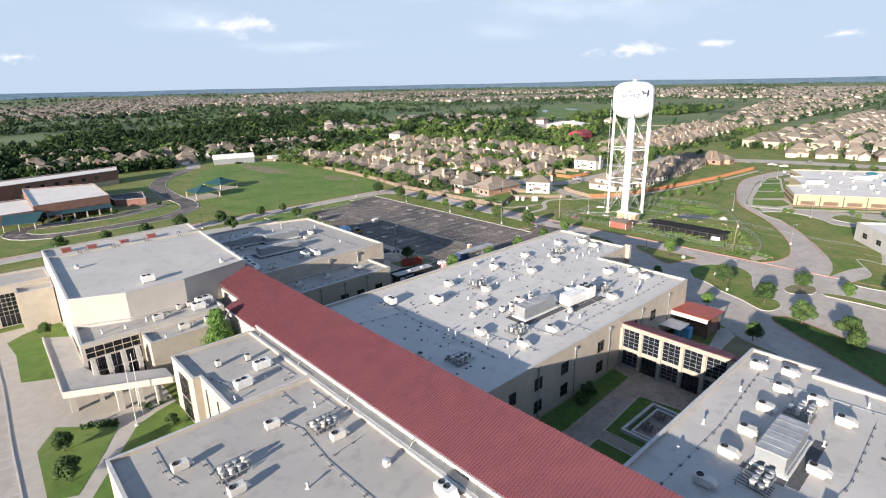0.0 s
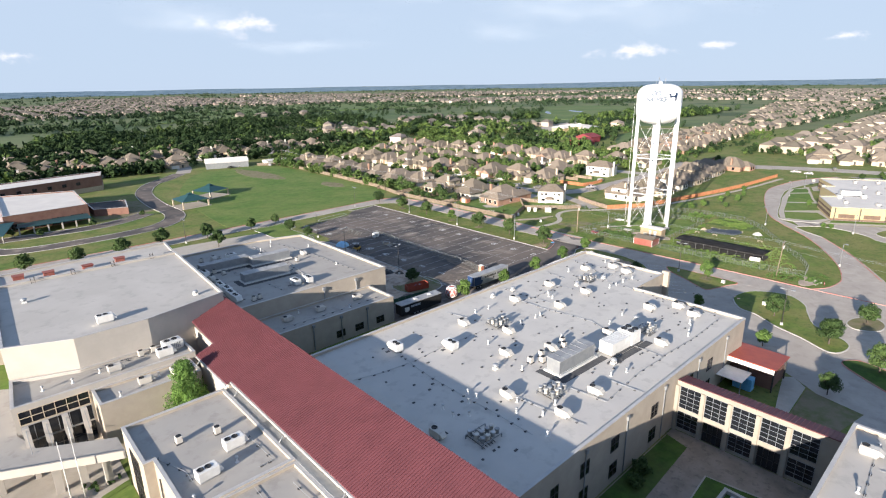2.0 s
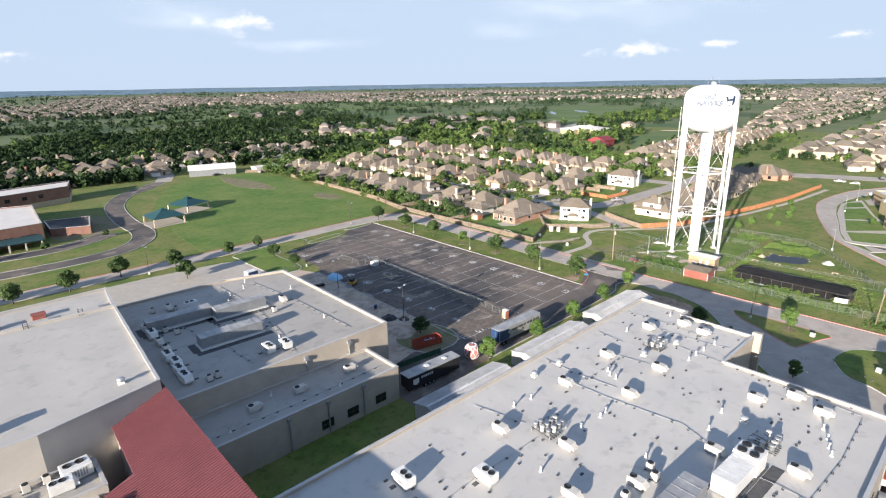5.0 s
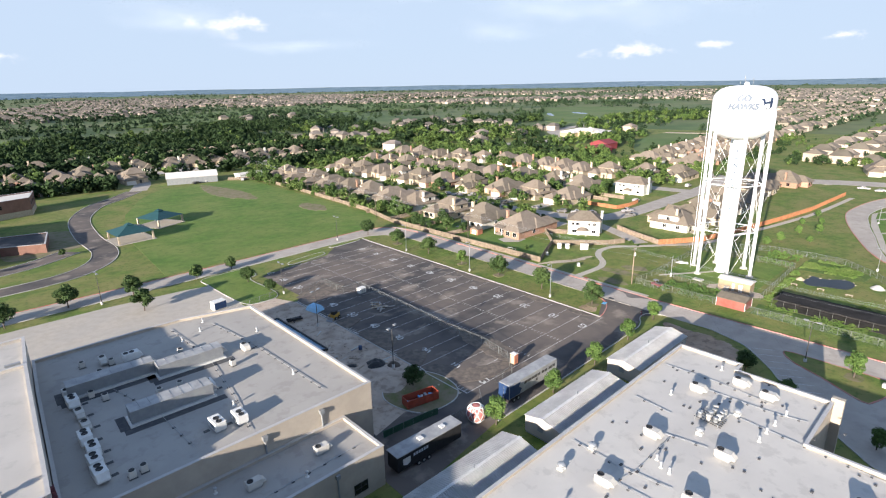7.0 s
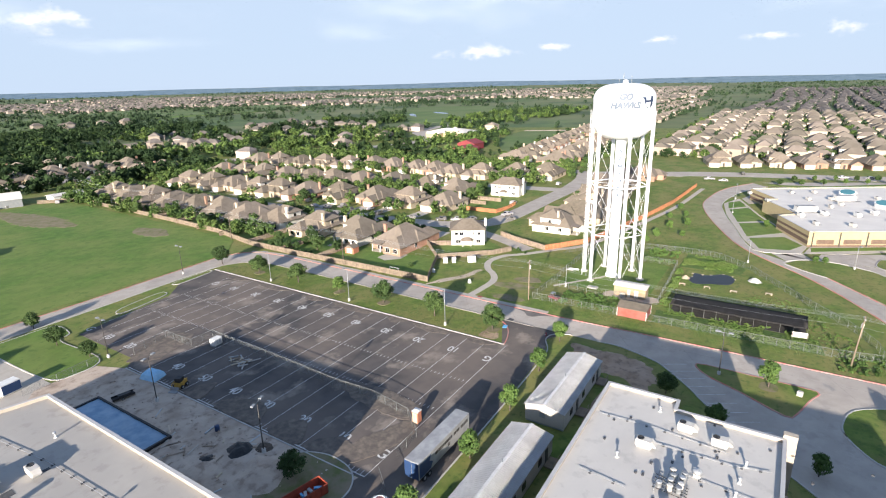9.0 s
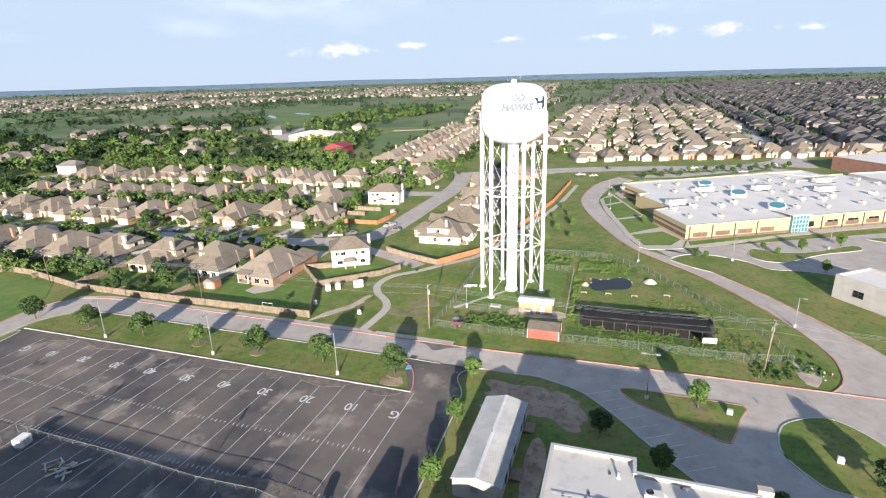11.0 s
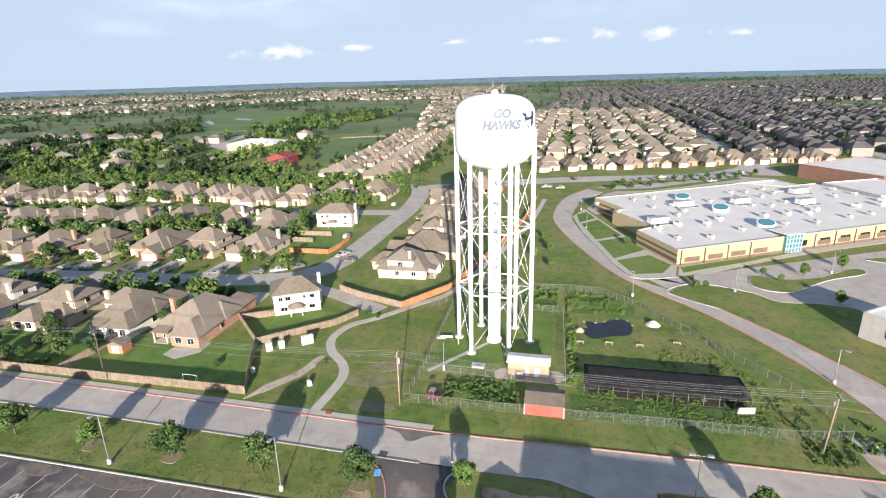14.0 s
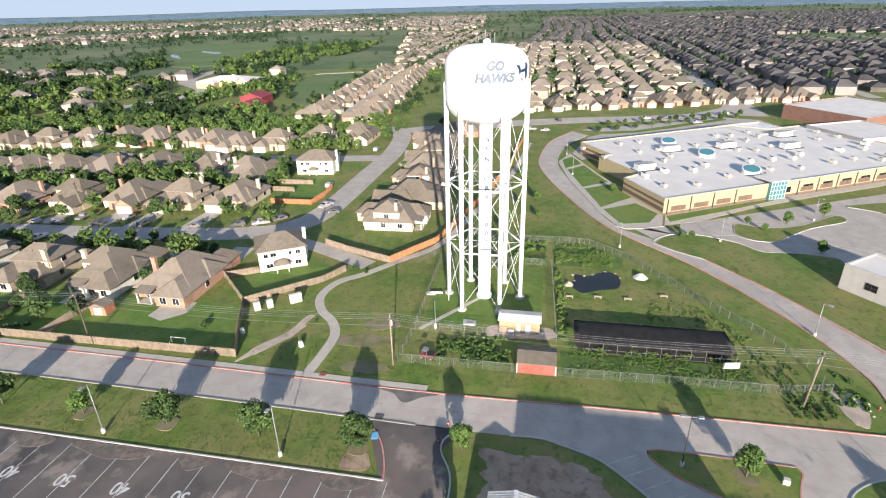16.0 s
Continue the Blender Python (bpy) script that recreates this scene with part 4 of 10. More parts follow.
flat_building("school_wing", [(18.3, 169.7), (25.5, 169.1), (25.8, 174.6), (18.4, 175.0)], 9.4, STUCCO, MEMBRANE, "small cream block beside the stair window", "school building")
for x in (33, 40.5, 48.5, 57):
    r = thing("roof_ladder", "dark metal ladder over a roof step", "ladder", (x, 173.0, 15.15), group="roof ladders")
    for q in (-.35, .35):
        bm = bmesh.new()
        bm_tube(bm, (q, -.5, 0), (q, .3, 1.2), .05, n=5)
        bm_tube(bm, (q, .3, 1.2), (q, .9, .3), .05, n=5)
        part("rail", bm, FRAME, r)
    for k in range(4):
        bm = bmesh.new()
        bm_tube(bm, (-.35, -.4 + .2 * k, .15 + .3 * k), (.35, -.4 + .2 * k, .15 + .3 * k), .03, n=5)
        part("rung", bm, FRAME, r)

C_PTS = [(60.5, 138.1), (102.2, 138.1), (102.4, 182.2), (88.8, 186), (64, 186.2), (62.85, 172.8)]
theatre = flat_building("school_hall", C_PTS, 10.3, STUCCO, MEMBRANE, "cream school hall with deep ducts on a flat roof", "school building", 0.5)
low_c = flat_building("school_wing", [(62, 127.9), (96.8, 127.9), (96.8, 138.05), (62, 138.05)], 6.6, STUCCO, MEMBRANE, "low cream school wing with small roof units", "school building")
m, _ = edge_frame((62, 127.9), (96.8, 127.9))
for x in (18.6, 23.6, 29.5):
    wall_window(low_c, m, x, 1.2, 2.2, 1.6)
for x in (13, 20, 27):
    bm = bmesh.new()
    bm_tube(bm, (x - 0, -0.15, 0.3), (x, -0.15, 6.0), 0.14, n=6)
    bm_box(bm, x - 0.3, x + 0.3, -0.45, -0.03, 5.6, 6.2)
    part("downspout", bm, GREYMETAL, low_c, "grey metal rainwater pipe")
for x in (22, 31):
    bm = bmesh.new()
    bm_tube(bm, (x, 10.0, 6.7), (x, 10.0, 9.0), 0.14, n=6)
    bm_box(bm, x - 0.35, x + 0.35, 9.7, 10.2, 8.9, 9.6)
    part("downspout", bm, GREYMETAL, low_c, "dark metal rainwater pipe")
north_c = flat_building("school_wing", [(62, 186.3), (88.9, 186.1), (92.5, 187), (92.6, 197.5), (62, 197.5)], 4.6, WHITEWALL, MEMBRANE, "low service wing behind the hall", "school building")

# the long red gallery roof: one slope rising to the east, standing seams across it
gallery = thing("gallery", "long gallery under a red standing-seam metal roof", "school building", (49.2, -20))
EAVE, RIDGE, X0, X1 = 10.9, 14.0, 49.2, 60.7
zr = lambda x: EAVE + (x - X0) / (X1 - X0) * (RIDGE - EAVE)
bm = bmesh.new()
bm_prism(bm, [(1.1, 0), (11.4, 0), (11.4, 159.8), (4.2, 156.8), (3.8, 142.4), (0.5, 141.8), (0.5, 129.3), (1.1, 129.3)], 0, 10.7)
part("wall", bm, WHITEWALL, gallery)
bm = bmesh.new()
v = [bm.verts.new(c) for c in ((11.0, 0.1, 10.7), (11.45, 0.1, 10.7), (11.45, 160.3, 10.7), (11.0, 160.3, 10.7), (11.0, 0.1, 13.8), (11.45, 0.1, 13.85), (11.45, 160.3, 13.85), (11.0, 160.3, 13.8))]
for q in ((3, 2, 1, 0), (4, 5, 6, 7), (0, 1, 5, 4), (1, 2, 6, 5), (2, 3, 7, 6), (3, 0, 4, 7)):
    bm.faces.new([v[j] for j in q])
part("clerestory_wall", bm, STUCCO, gallery)
outline = [(0.9, 0), (11.6, 0), (11.6, 160.4), (3.9, 157.2), (3.4, 142.8), (0.1, 142.2), (0.1, 129), (0.9, 129)]
bm = bmesh.new()
lo = [bm.verts.new((x, y, zr(x + X0) - 0.18)) for x, y in outline]
hi = [bm.verts.new((x, y, zr(x + X0))) for x, y in outline]
bm.faces.new(hi)
bm.faces.new(lo[::-1])
for i in range(8):
    j = (i + 1) % 8
    bm.faces.new((lo[i], lo[j], hi[j], hi[i]))
roof = part("roof", bm, REDROOF, gallery, "red standing-seam metal roof sheet")
bm = bmesh.new()
y = 0.3
while y < 160.0:
    xa = 0.9 if y < 129 else 0.1 if y < 142.2 else 3.5 + 0.5 * (y - 142.8) / 14.4 if y < 157.2 else 3.9 + 7.7 * (y - 157.2) / 3.2
    for c in ((-0.03, 0.03),):
        v = [bm.verts.new((x, y + s, zr(x + X0) + h)) for x, s, h in ((xa, c[0], -.005), (11.6, c[0], -.005), (11.6, c[1], -.005), (xa, c[1], -.005), (xa, c[0], .12), (11.6, c[0], .12), (11.6, c[1], .12), (xa, c[1], .12))]
        for q in ((4, 5, 6, 7), (0, 1, 5, 4), (1, 2, 6, 5), (2, 3, 7, 6), (3, 0, 4, 7)):
            bm.faces.new([v[j] for j in q])
    y += 0.44
seams = part("seams", bm, REDROOF, roof, "raised standing seams")
tagged(seams, kind="stuff")
bm = bmesh.new()
bm_box(bm, 0.66, 0.88, 0, 129, 10.75, 11.02)
bm_box(bm, -0.12, 0.08, 129, 142, 10.55, 10.8)
part("gutter", bm, CAP, gallery, "pale metal gutter with outlets")
bm = bmesh.new()
bm_box(bm, -0.15, 1.08, 0, 129, 9.72, 9.86)
part("flashing", bm, GREYMETAL, gallery, "grey metal flashing between the roofs")
for y in range(36, 142, 15):
    bm = bmesh.new()
    bm_tube(bm, (0.7, y, 10.8), (-0.45, y, 9.5), 0.1, n=8)
    part("outlet", bm, GREYMETAL, gallery, "short rainwater outlet")

# the glazed link beside the courtyard
link = thing("glazed_link", "cream two-storey link with large dark windows", "school building", (104, 39.4))
bm = bmesh.new()
bm_box(bm, 0, 2.7, 0.02, 22.5, 0, 8.35)
bm_box(bm, 0, 0.3, 0.02, 22.5, 8.35, 9.0)
part("wall", bm, LINKSTONE, link)
m, L = edge_frame((104, 61.9), (104, 39.4))
for i, x in enumerate((0.7, 4.7, 8.7, 12.7, 16.7)):
    wall_window(link, m, x - .1, 4.3, 3.3, 3.85, 3, 5, frame_mat=GREYMETAL, t=0.05)
    if i in (1, 3):
        wall_window(link, m, x, 0.1, 2.9, 3.3, 4, 2, "door", frame_mat=FRAME, t=0.06)
    else:
        wall_window(link, m, x - .1, 0.6, 3.3, 3.0, 3, 4, frame_mat=GREYMETAL, t=0.05)
    bm = bmesh.new()
    bm_box(bm, x - 0.85, x - 0.25, -0.3, -0.01, 0, 8.2, Matrix.Translation(-link.matrix_world.translation) @ m)
    part("pilaster", bm, LINKSTONE, link)
bm = bmesh.new()
v = [bm.verts.new(c) for c in ((-0.25, 0.05, 9.05), (3.1, 0.05, 8.45), (3.1, 22.4, 8.45), (-0.25, 22.4, 9.05))]
w = [bm.verts.new(c.co + Vector((0, 0, 0.14))) for c in v]
bm.faces.new(v[::-1]), bm.faces.new(w)
for i in range(4):
    bm.faces.new((v[i], v[(i + 1) % 4], w[(i + 1) % 4], w[i]))
part("roof", bm, REDROOF, link, "dark red metal roof")
k = 0.5
while k < 22.2:
    bm = bmesh.new()
    a = [bm.verts.new(c) for c in ((-0.25, k, 9.18), (3.1, k, 8.58), (3.1, k, 8.68), (-0.25, k, 9.28), (-0.25, k + .09, 9.18), (3.1, k + .09, 8.58), (3.1, k + .09, 8.68), (-0.25, k + .09, 9.28))]
    for q in ((3, 2, 6, 7), (0, 1, 2, 3), (5, 4, 7, 6), (0, 3, 7, 4)):
        bm.faces.new([a[j] for j in q])
    part("seam", bm, REDROOF, link)
    k += 0.6
# small pavilion with a red roof behind the link
pav = thing("pavilion", "small service pavilion with a red ribbed roof", "pavilion", (130.5, 58.6))
bm = bmesh.new()
v = [bm.verts.new(c) for c in ((-4.5, -4.9, 5.0), (4.9, -4.6, 4.1), (4.9, 4.1, 4.1), (-4.5, 4.0, 5.0))]
w = [bm.verts.new(c.co + Vector((0, 0, 0.15))) for c in v]
bm.faces.new(v[::-1]), bm.faces.new(w)
for i in range(4):
    bm.faces.new((v[i], v[(i + 1) % 4], w[(i + 1) % 4], w[i]))
part("roof", bm, ORANGEROOF, pav, "bright red ribbed metal roof")
for x in (-3.6, 3.6):
    for y in (-4.4, -.2, 3.7):
        bm = bmesh.new()
        bm_box(bm, x - .12, x + .12, y - .12, y + .12, 0, 4.85 if x < 0 else 4.2)
        part("post", bm, FRAME, pav)
bm = bmesh.new()
bm_box(bm, -2.6, 4.2, -4.1, 3.4, 0, 2.6)
part("enclosure", bm, SCHOOLBRICK, pav, "brick service enclosure")
bm = bmesh.new()
bm_box(bm, -4.4, -4.3, -4.6, 3.8, 4.05, 4.9)
part("fascia", bm, TRIM, pav, "white fascia under the roof edge")
dock = thing("dock_shelter", "pale metal shelter beside the brick enclosure", "shelter", (123.6, 60))
bm = bmesh.new()
bm_box(bm, -2.6, 2.4, -2.5, 2.6, 3.0, 3.15)
part("roof", bm, RIBMETAL, dock)
for x in (-2.4, 2.2):
    for y in (-2.3, 2.4):
        bm = bmesh.new()
        bm_box(bm, x - .08, x + .08, y - .08, y + .08, 0, 3.0)
        part("post", bm, GREYMETAL, dock)

bin_ = thing("blue_container", "tall blue metal container under the shelter", "container", (125.2, 58.4))
bm = bmesh.new()
bm_box(bm, -.9, .9, -1.6, 1.6, .1, 2.5)
part("body", bm, BLUE, bin_)
bm = bmesh.new()
for q in range(7):
    bm_box(bm, -.95, .95, -1.5 + .48 * q, -1.42 + .48 * q, .15, 2.45)
part("ribs", bm, BLUE, bin_)

# ---- the water tower ----
TX, TY, TR = 224.6, 129.0, 7.95
tower = thing("water_tower", "tall white steel water tower on six legs", "water tower", (TX, TY))
bm = bmesh.new()
prof = [(0.0, 39.2)]
for i in range(1, 11):
    a = math.pi / 2 * i / 10
    prof.append((TR * math.sin(a) ** 0.75, 44.0 - 4.8 * math.cos(a) ** 1.0))
prof += [(TR, 47.5), (TR, 49.8)]
for i in range(1, 11):
    a = math.pi / 2 * i / 10
    prof.append((TR * math.cos(a) ** 0.62, 49.8 + 3.9 * math.sin(a)))
prof[-1] = (0.0, 53.7)
bm_lathe(bm, prof, 72)
tank = part("tank", bm, TANKPAINT, tower)
bm = bmesh.new()
bm_lathe(bm, [(1.75, 0), (1.75, 0.5), (1.38, 0.9), (1.38, 39.8)], 24)
part("riser", bm, TANKPAINT, tower, "broad white central riser pipe")
legs = [math.radians(30 + 60 * i) for i in range(6)]
legp = lambda a, z: Vector((math.cos(a), math.sin(a), 0)) * (8.05 - 0.1 * z / 44) + Vector((0, 0, z))
for a in legs:
    bm = bmesh.new()
    bm_tube(bm, legp(a, 0.3), legp(a, 46.5), 0.48, n=14)
    bm_tube(bm, legp(a, 46.5), legp(a, 47.3), 0.48, 0.1, n=14)
    leg = part("leg", bm, TANKPAINT, tower)
    bm = bmesh.new()
    p = legp(a, 0)
    bm_lathe(bm, [(1.0, -0.1), (1.0, 0.45), (0.7, 0.5), (0.7, 0.55), (0.0, 0.55)], 8, (p.x, p.y), False)
    part("footing", bm, KERB, leg, "concrete footing")
levels = [0.6, 13.5, 27.0, 40.5]
for z in levels[1:3]:
    for a, b in zip(legs, legs[1:] + legs[:1]):
        bm = bmesh.new()
        bm_tube(bm, legp(a, z), legp(b, z), 0.17, n=8)
        part("strut", bm, TANKPAINT, tower)
    for a in legs:
        bm = bmesh.new()
        bm_tube(bm, legp(a, z), (0, 0, z), 0.035, n=5)
        part("spoke", bm, TANKPAINT, tower)
for z0, z1 in zip(levels, levels[1:]):
    for a, b in zip(legs, legs[1:] + legs[:1]):
        for p, q in ((a, b), (b, a)):
            bm = bmesh.new()
            bm_tube(bm, legp(p, z0), legp(q, z1), 0.038, n=5)
            part("brace_rod", bm, TANKPAINT, tower)
bm = bmesh.new()
bm_lathe(bm, [(0.0, 53.5), (0.7, 53.5), (0.7, 54.2), (0.5, 54.5), (0.0, 54.6)], 14, (0, 0))
part("vent", bm, TANKPAINT, tower, "small roof vent")
for x, y, h in ((-1.2, 0.2, 2.6), (0.5, -1.4, 2.0), (1.4, 0.9, 1.4), (-0.3, 1.6, 1.1)):
    bm = bmesh.new()
    bm_tube(bm, (x, y, 53.3), (x, y, 53.6 + h), 0.05, n=5)
    bm_box(bm, x - .12, x + .12, y - .05, y + .05, 53.6 + h * .6, 53.6 + h * .95)
    part("antenna", bm, GREYMETAL, tower)
bm = bmesh.new()
for i in range(100):
    z = 47 + i * 0.06 if i < 50 else 50
    bm_tube(bm, (-4.2, 7.35, 0.5 + 0.45 * i), (-3.9, 7.55, 0.5 + 0.45 * i), 0.025, n=4)
for q in ((-4.2, 7.35), (-3.9, 7.55)):
    bm_tube(bm, (*q, 0.3), (*q, 47), 0.035, n=4)
part("ladder", bm, TANKPAINT, tower, "thin white ladder up one leg")


def tank_radius(z):
    return TR * max(0.05, 1 - max(0.0, (z - 49.8) / 3.9) ** 2) ** 0.31


def wrap(me, radius, angle, z, lift):
    """Bends flat writing round the tank or the riser."""
    for v in me.vertices:
        a = math.radians(angle) + v.co.x / radius
        r = (tank_radius(z + v.co.y) if radius == TR else radius) + lift + v.co.z
        v.co = (r * math.cos(a), r * math.sin(a), z + v.co.y)
    return me


for body, size, z in (("GO", 2.1, 50.4), ("HAWKS", 2.1, 48.3)):
    me = text_mesh("lettering", body, size, PALELETTER, 0.012, 0.15)
    for v in me.vertices:
        v.co.x = v.co.x * 0.98 + 0.22 * v.co.y
    part("lettering", wrap(me, TR, 198, z, 0.04), PALELETTER, tank, "faded grey-blue capital letters")
for i, w in enumerate((0.7, 0.5, 0.6, 0.45, 0.55, 0.7, 0.35, 0.6, 0.5, 0.65)):
    x = -3.9 + 0.76 * i
    bm = bmesh.new()
    bm_box(bm, x, x + w, -0.3, 0.3, 0, 0.012)
    part("faded_mark", wrap(mesh_of("faded_mark", bm, GHOST), TR, 195, 45.9, 0.06), GHOST, tank, "faded unreadable pale lettering mark")
bm = bmesh.new()
for q in ([(-2.0, 1.25), (-0.75, 1.1), (-0.6, 0.35), (-0.75, -0.9), (-1.0, -0.3), (-1.3, 0.6)], [(-0.6, 0.35), (1.0, 0.5), (1.0, -0.1), (-0.68, -0.2)], [(1.0, 1.5), (1.9, 1.2), (1.7, -1.0), (0.8, -1.7)], [(-0.75, -0.9), (-0.2, -1.5), (0.5, -1.9), (-0.1, -1.2)]):
    bm_prism(bm, q, 0, 0.02)
bmesh.ops.triangulate(bm, faces=bm.faces)
for i in range(3):
    bmesh.ops.subdivide_edges(bm, edges=bm.edges[:], cuts=1)
part("emblem", wrap(mesh_of("emblem", bm, NAVY), TR, 240, 49.2, 0.12), NAVY, tank, "plain dark blue emblem")
for i, ch in enumerate("SENIORS 2006"):
    if ch != " ":
        me = text_mesh("column_letter", ch, 1.45, LETTER, 0.01, 0.09)
        part("column_letter", wrap(me, 1.38, 199, 36.0 - 2.02 * i, 0.02), LETTER, tower, "faded blue letter on the riser")

# ---- other buildings ----
def oriented(o, u, pts):
    """Points given along u and across it, from o."""
    u = Vector(u).normalized()
    return [(o[0] + a * u.x - b * u.y, o[1] + a * u.y + b * u.x) for a, b in pts]


# the low school across the road: u along its front, towards the south-east
SU, S0 = (0.477, -0.879), (282.0, 80.8)
SCH = oriented(S0, SU, [(0, 0), (125, 0), (125, 62), (105, 62), (96, 75), (15, 73), (15, 50.8), (9.6, 50.4), (9.2, 25), (1.6, 23)])
school = flat_building("low_school", SCH, 5.3, CREAMBLOCK, PALEROOF, "low modern school with a white roof and cream walls", "school building", 0.3, roof_label="bright white roof membrane")
m, _ = edge_frame(SCH[0], SCH[1])
for i in range(12):
    x = 3 + 8.6 * i
    if i == 4:
        bm = bmesh.new()
        bm_box(bm, x + 2.6, x + 9, -1.2, 0.1, 0, 6.0, Matrix.Translation(-school.matrix_world.translation) @ m)
        ent = part("glass_entrance", bm, TEALGLASS, school, "teal glass entrance")
        for q in range(6):
            bm = bmesh.new()
            bm_box(bm, x + 2.6 + 1.28 * q - .06, x + 2.6 + 1.28 * q + .06, -1.27, -1.203, 0, 6.0, Matrix.Translation(-school.matrix_world.translation) @ m)
            part("glazing_bar", bm, TRIM, ent)
        for q in (.05, 1.5, 3.0, 4.5, 5.95):
            bm = bmesh.new()
            bm_box(bm, x + 2.55, x + 9.05, -1.265, -1.205, q - .06, q + .06, Matrix.Translation(-school.matrix_world.translation) @ m)
            part("glazing_bar", bm, TRIM, ent)
        bm = bmesh.new()
        bm_box(bm, x + 2.3, x + 9.3, -1.6, 6.0, 6.02, 6.3, Matrix.Translation(-school.matrix_world.translation) @ m)
        part("entrance_roof", bm, PALEROOF, school)
    else:
        if i != 5:
            bm = bmesh.new()
            bm_box(bm, x - .3, x + 5.3, -.05, -.004, 0.9, 2.5, Matrix.Translation(-school.matrix_world.translation) @ m)
            part("brick_panel", bm, BROWNBAND, school, "brown brick panel")
        wall_window(school, m, x + (1.4 if i == 5 else 0.6), 1.3 if i > 3 else 1.5, 2.4, 1.9 if i > 3 else 1.0, 3, 1)
        if i > 5:
            wall_window(school, m, x + 3.2, 1.3, 1.6, 1.9, 2, 1)
        bm = bmesh.new()
        bm_box(bm, x - 1.8, x - 1.5, -.25, -.01, 0, 5.0, Matrix.Translation(-school.matrix_world.translation) @ m)
        part("downpipe", bm, FRAME, school, "dark downpipe")
for zz in ((0.0, 0.7), (4.6, 4.9)):
    bm = bmesh.new()
    bm_box(bm, 0.02, 124.9, -0.06, -0.004, *zz, Matrix.Translation(-school.matrix_world.translation) @ m)
    part("brick_band", bm, BROWNBAND if zz[0] < 1 else CREAMBLOCK, school, "brown brick band")
for a, b in ((SCH[9], SCH[0]), (SCH[5], SCH[6])):
    m, L = edge_frame(a, b)
    bm = bmesh.new()
    bm_box(bm, 0, L, -0.06, -0.004, 0.9, 2.1, Matrix.Translation(-school.matrix_world.translation) @ m)
    part("brick_band", bm, BROWNBAND, school, "brown brick band")
    bm = bmesh.new()
    bm_box(bm, 0, L, -0.06, -0.004, 3.0, 3.8, Matrix.Translation(-school.matrix_world.translation) @ m)
    part("brick_band", bm, BROWNBAND, school, "brown brick band")
for p in ((354, 67), (335.4, 56.6), (313.6, 47.3)):
    dome = thing("roof_light", "round drum skylight with tilted teal glass on a white roof", "skylight", (*p, 5.0), group="skylights")
    for name, r, z0, z1, mat in (("drum", 3.0, -0.2, 1.7, WHITEMETAL), ("glass", 2.6, 1.6, 1.8, TEALGLASS)):
        bm = bmesh.new()
        bm_lathe(bm, [(0, z0), (r, z0), (r, z1), (0, z1)], 24, (0, 0), False)
        for v in bm.verts:
            if v.co.z > 1:
                v.co.z += 0.2 * v.co.x - 0.04 * v.co.y
        part(name, bm, mat, dome)
block = flat_building("red_school_block", [(441, -7), (405, -30), (432, -72), (470, -50)], 7.2, SCHOOLBRICK, PALEROOF, "large red brick building with a white roof", "building")
grey = flat_building("grey_building", [(392, 38), (373, 27), (385, 7), (403, 17)], 5.2, GREYBLOCK, RIBMETAL, "low grey building with a pale metal roof", "building")
pale = flat_building("pale_building", [(391, 1), (364, -10), (378, -42), (404, -27)], 6.4, GREYBLOCK, PALEROOF, "pale grey building with a band of dark windows", "building")
m, _ = edge_frame((364, -10), (391, 1))
m2, _ = edge_frame((378, -42), (364, -10))
for x in (3, 10, 17):
    wall_window(pale, m2, x, 3.2, 5.0, 1.5, 6, 1)
# the low grey block building
near_e = flat_building("block_building", oriented((239.8, 50.2), (-0.80, -0.60), [(0, 0), (38, 0), (38, 12), (0, 12)]), 6.0, GREYBLOCK, PALEROOF, "grey block building with a flat pale roof", "building")
m, _ = edge_frame(*oriented((239.8, 50.2), (-0.80, -0.60), [(38, 0), (0, 0)])[::-1])
for x in (5, 13, 21):
    wall_window(near_e, m, x, 2.0, 2.4, 1.6)
# the brick school by the playing field
left_a = flat_building("brick_school", [(37, 305), (67, 308), (69, 351), (39, 361)], 6.8, SCHOOLBRICK, PALEROOF, "red brick school with flat pale roofs", "school building")
m, _ = edge_frame((37, 305), (67, 308))
for x in (2, 9, 16, 23):
    wall_window(left_a, m, x, 0.5, 4.6, 2.6, 4, 2)
left_b = flat_building("brick_school", [(5, 361), (38.6, 371), (88, 385), (92, 404), (5, 386)], 8.2, SCHOOLBRICK, PALEROOF, "long two-storey red brick school wing", "school building")
m2, _ = edge_frame((88, 385), (92, 404))
m3, _ = edge_frame((38.6, 371), (88, 385))
for x in range(3, 44, 7):
    wall_window(left_b, m3, x, 4.6, 2.0, 1.6)
for x in (3, 9, 14):
    wall_window(left_b, m2, x, 4.6, 2.0, 1.6)
for mm, ll in ((m3, 51.3), (m2, 19.3)):
    bm = bmesh.new()
    bm_box(bm, .1, ll, -.07, -.004, 0, 2.6, Matrix.Translation(-left_b.matrix_world.translation) @ mm)
    part("base_band", bm, STONE, left_b, "pale stone band at the foot of the wall")
left_c = flat_building("brick_school", [(2, 301), (36.96, 304), (38.6, 340), (2, 340)], 5.0, SCHOOLBRICK, PALEROOF, "low red brick school block with flat roof", "school building")
flat_building("brick_annex", [(69.4, 312), (82, 306.4), (85.6, 326), (69.8, 330)], 3.2, SCHOOLBRICK, ASPHALT, "low brick annex with a dark flat roof", "school building", 0.2, roof_label="dark flat roof")
awn = thing("awning", "dark teal metal awning along the brick school", "awning", (22, 291))
bm = bmesh.new()
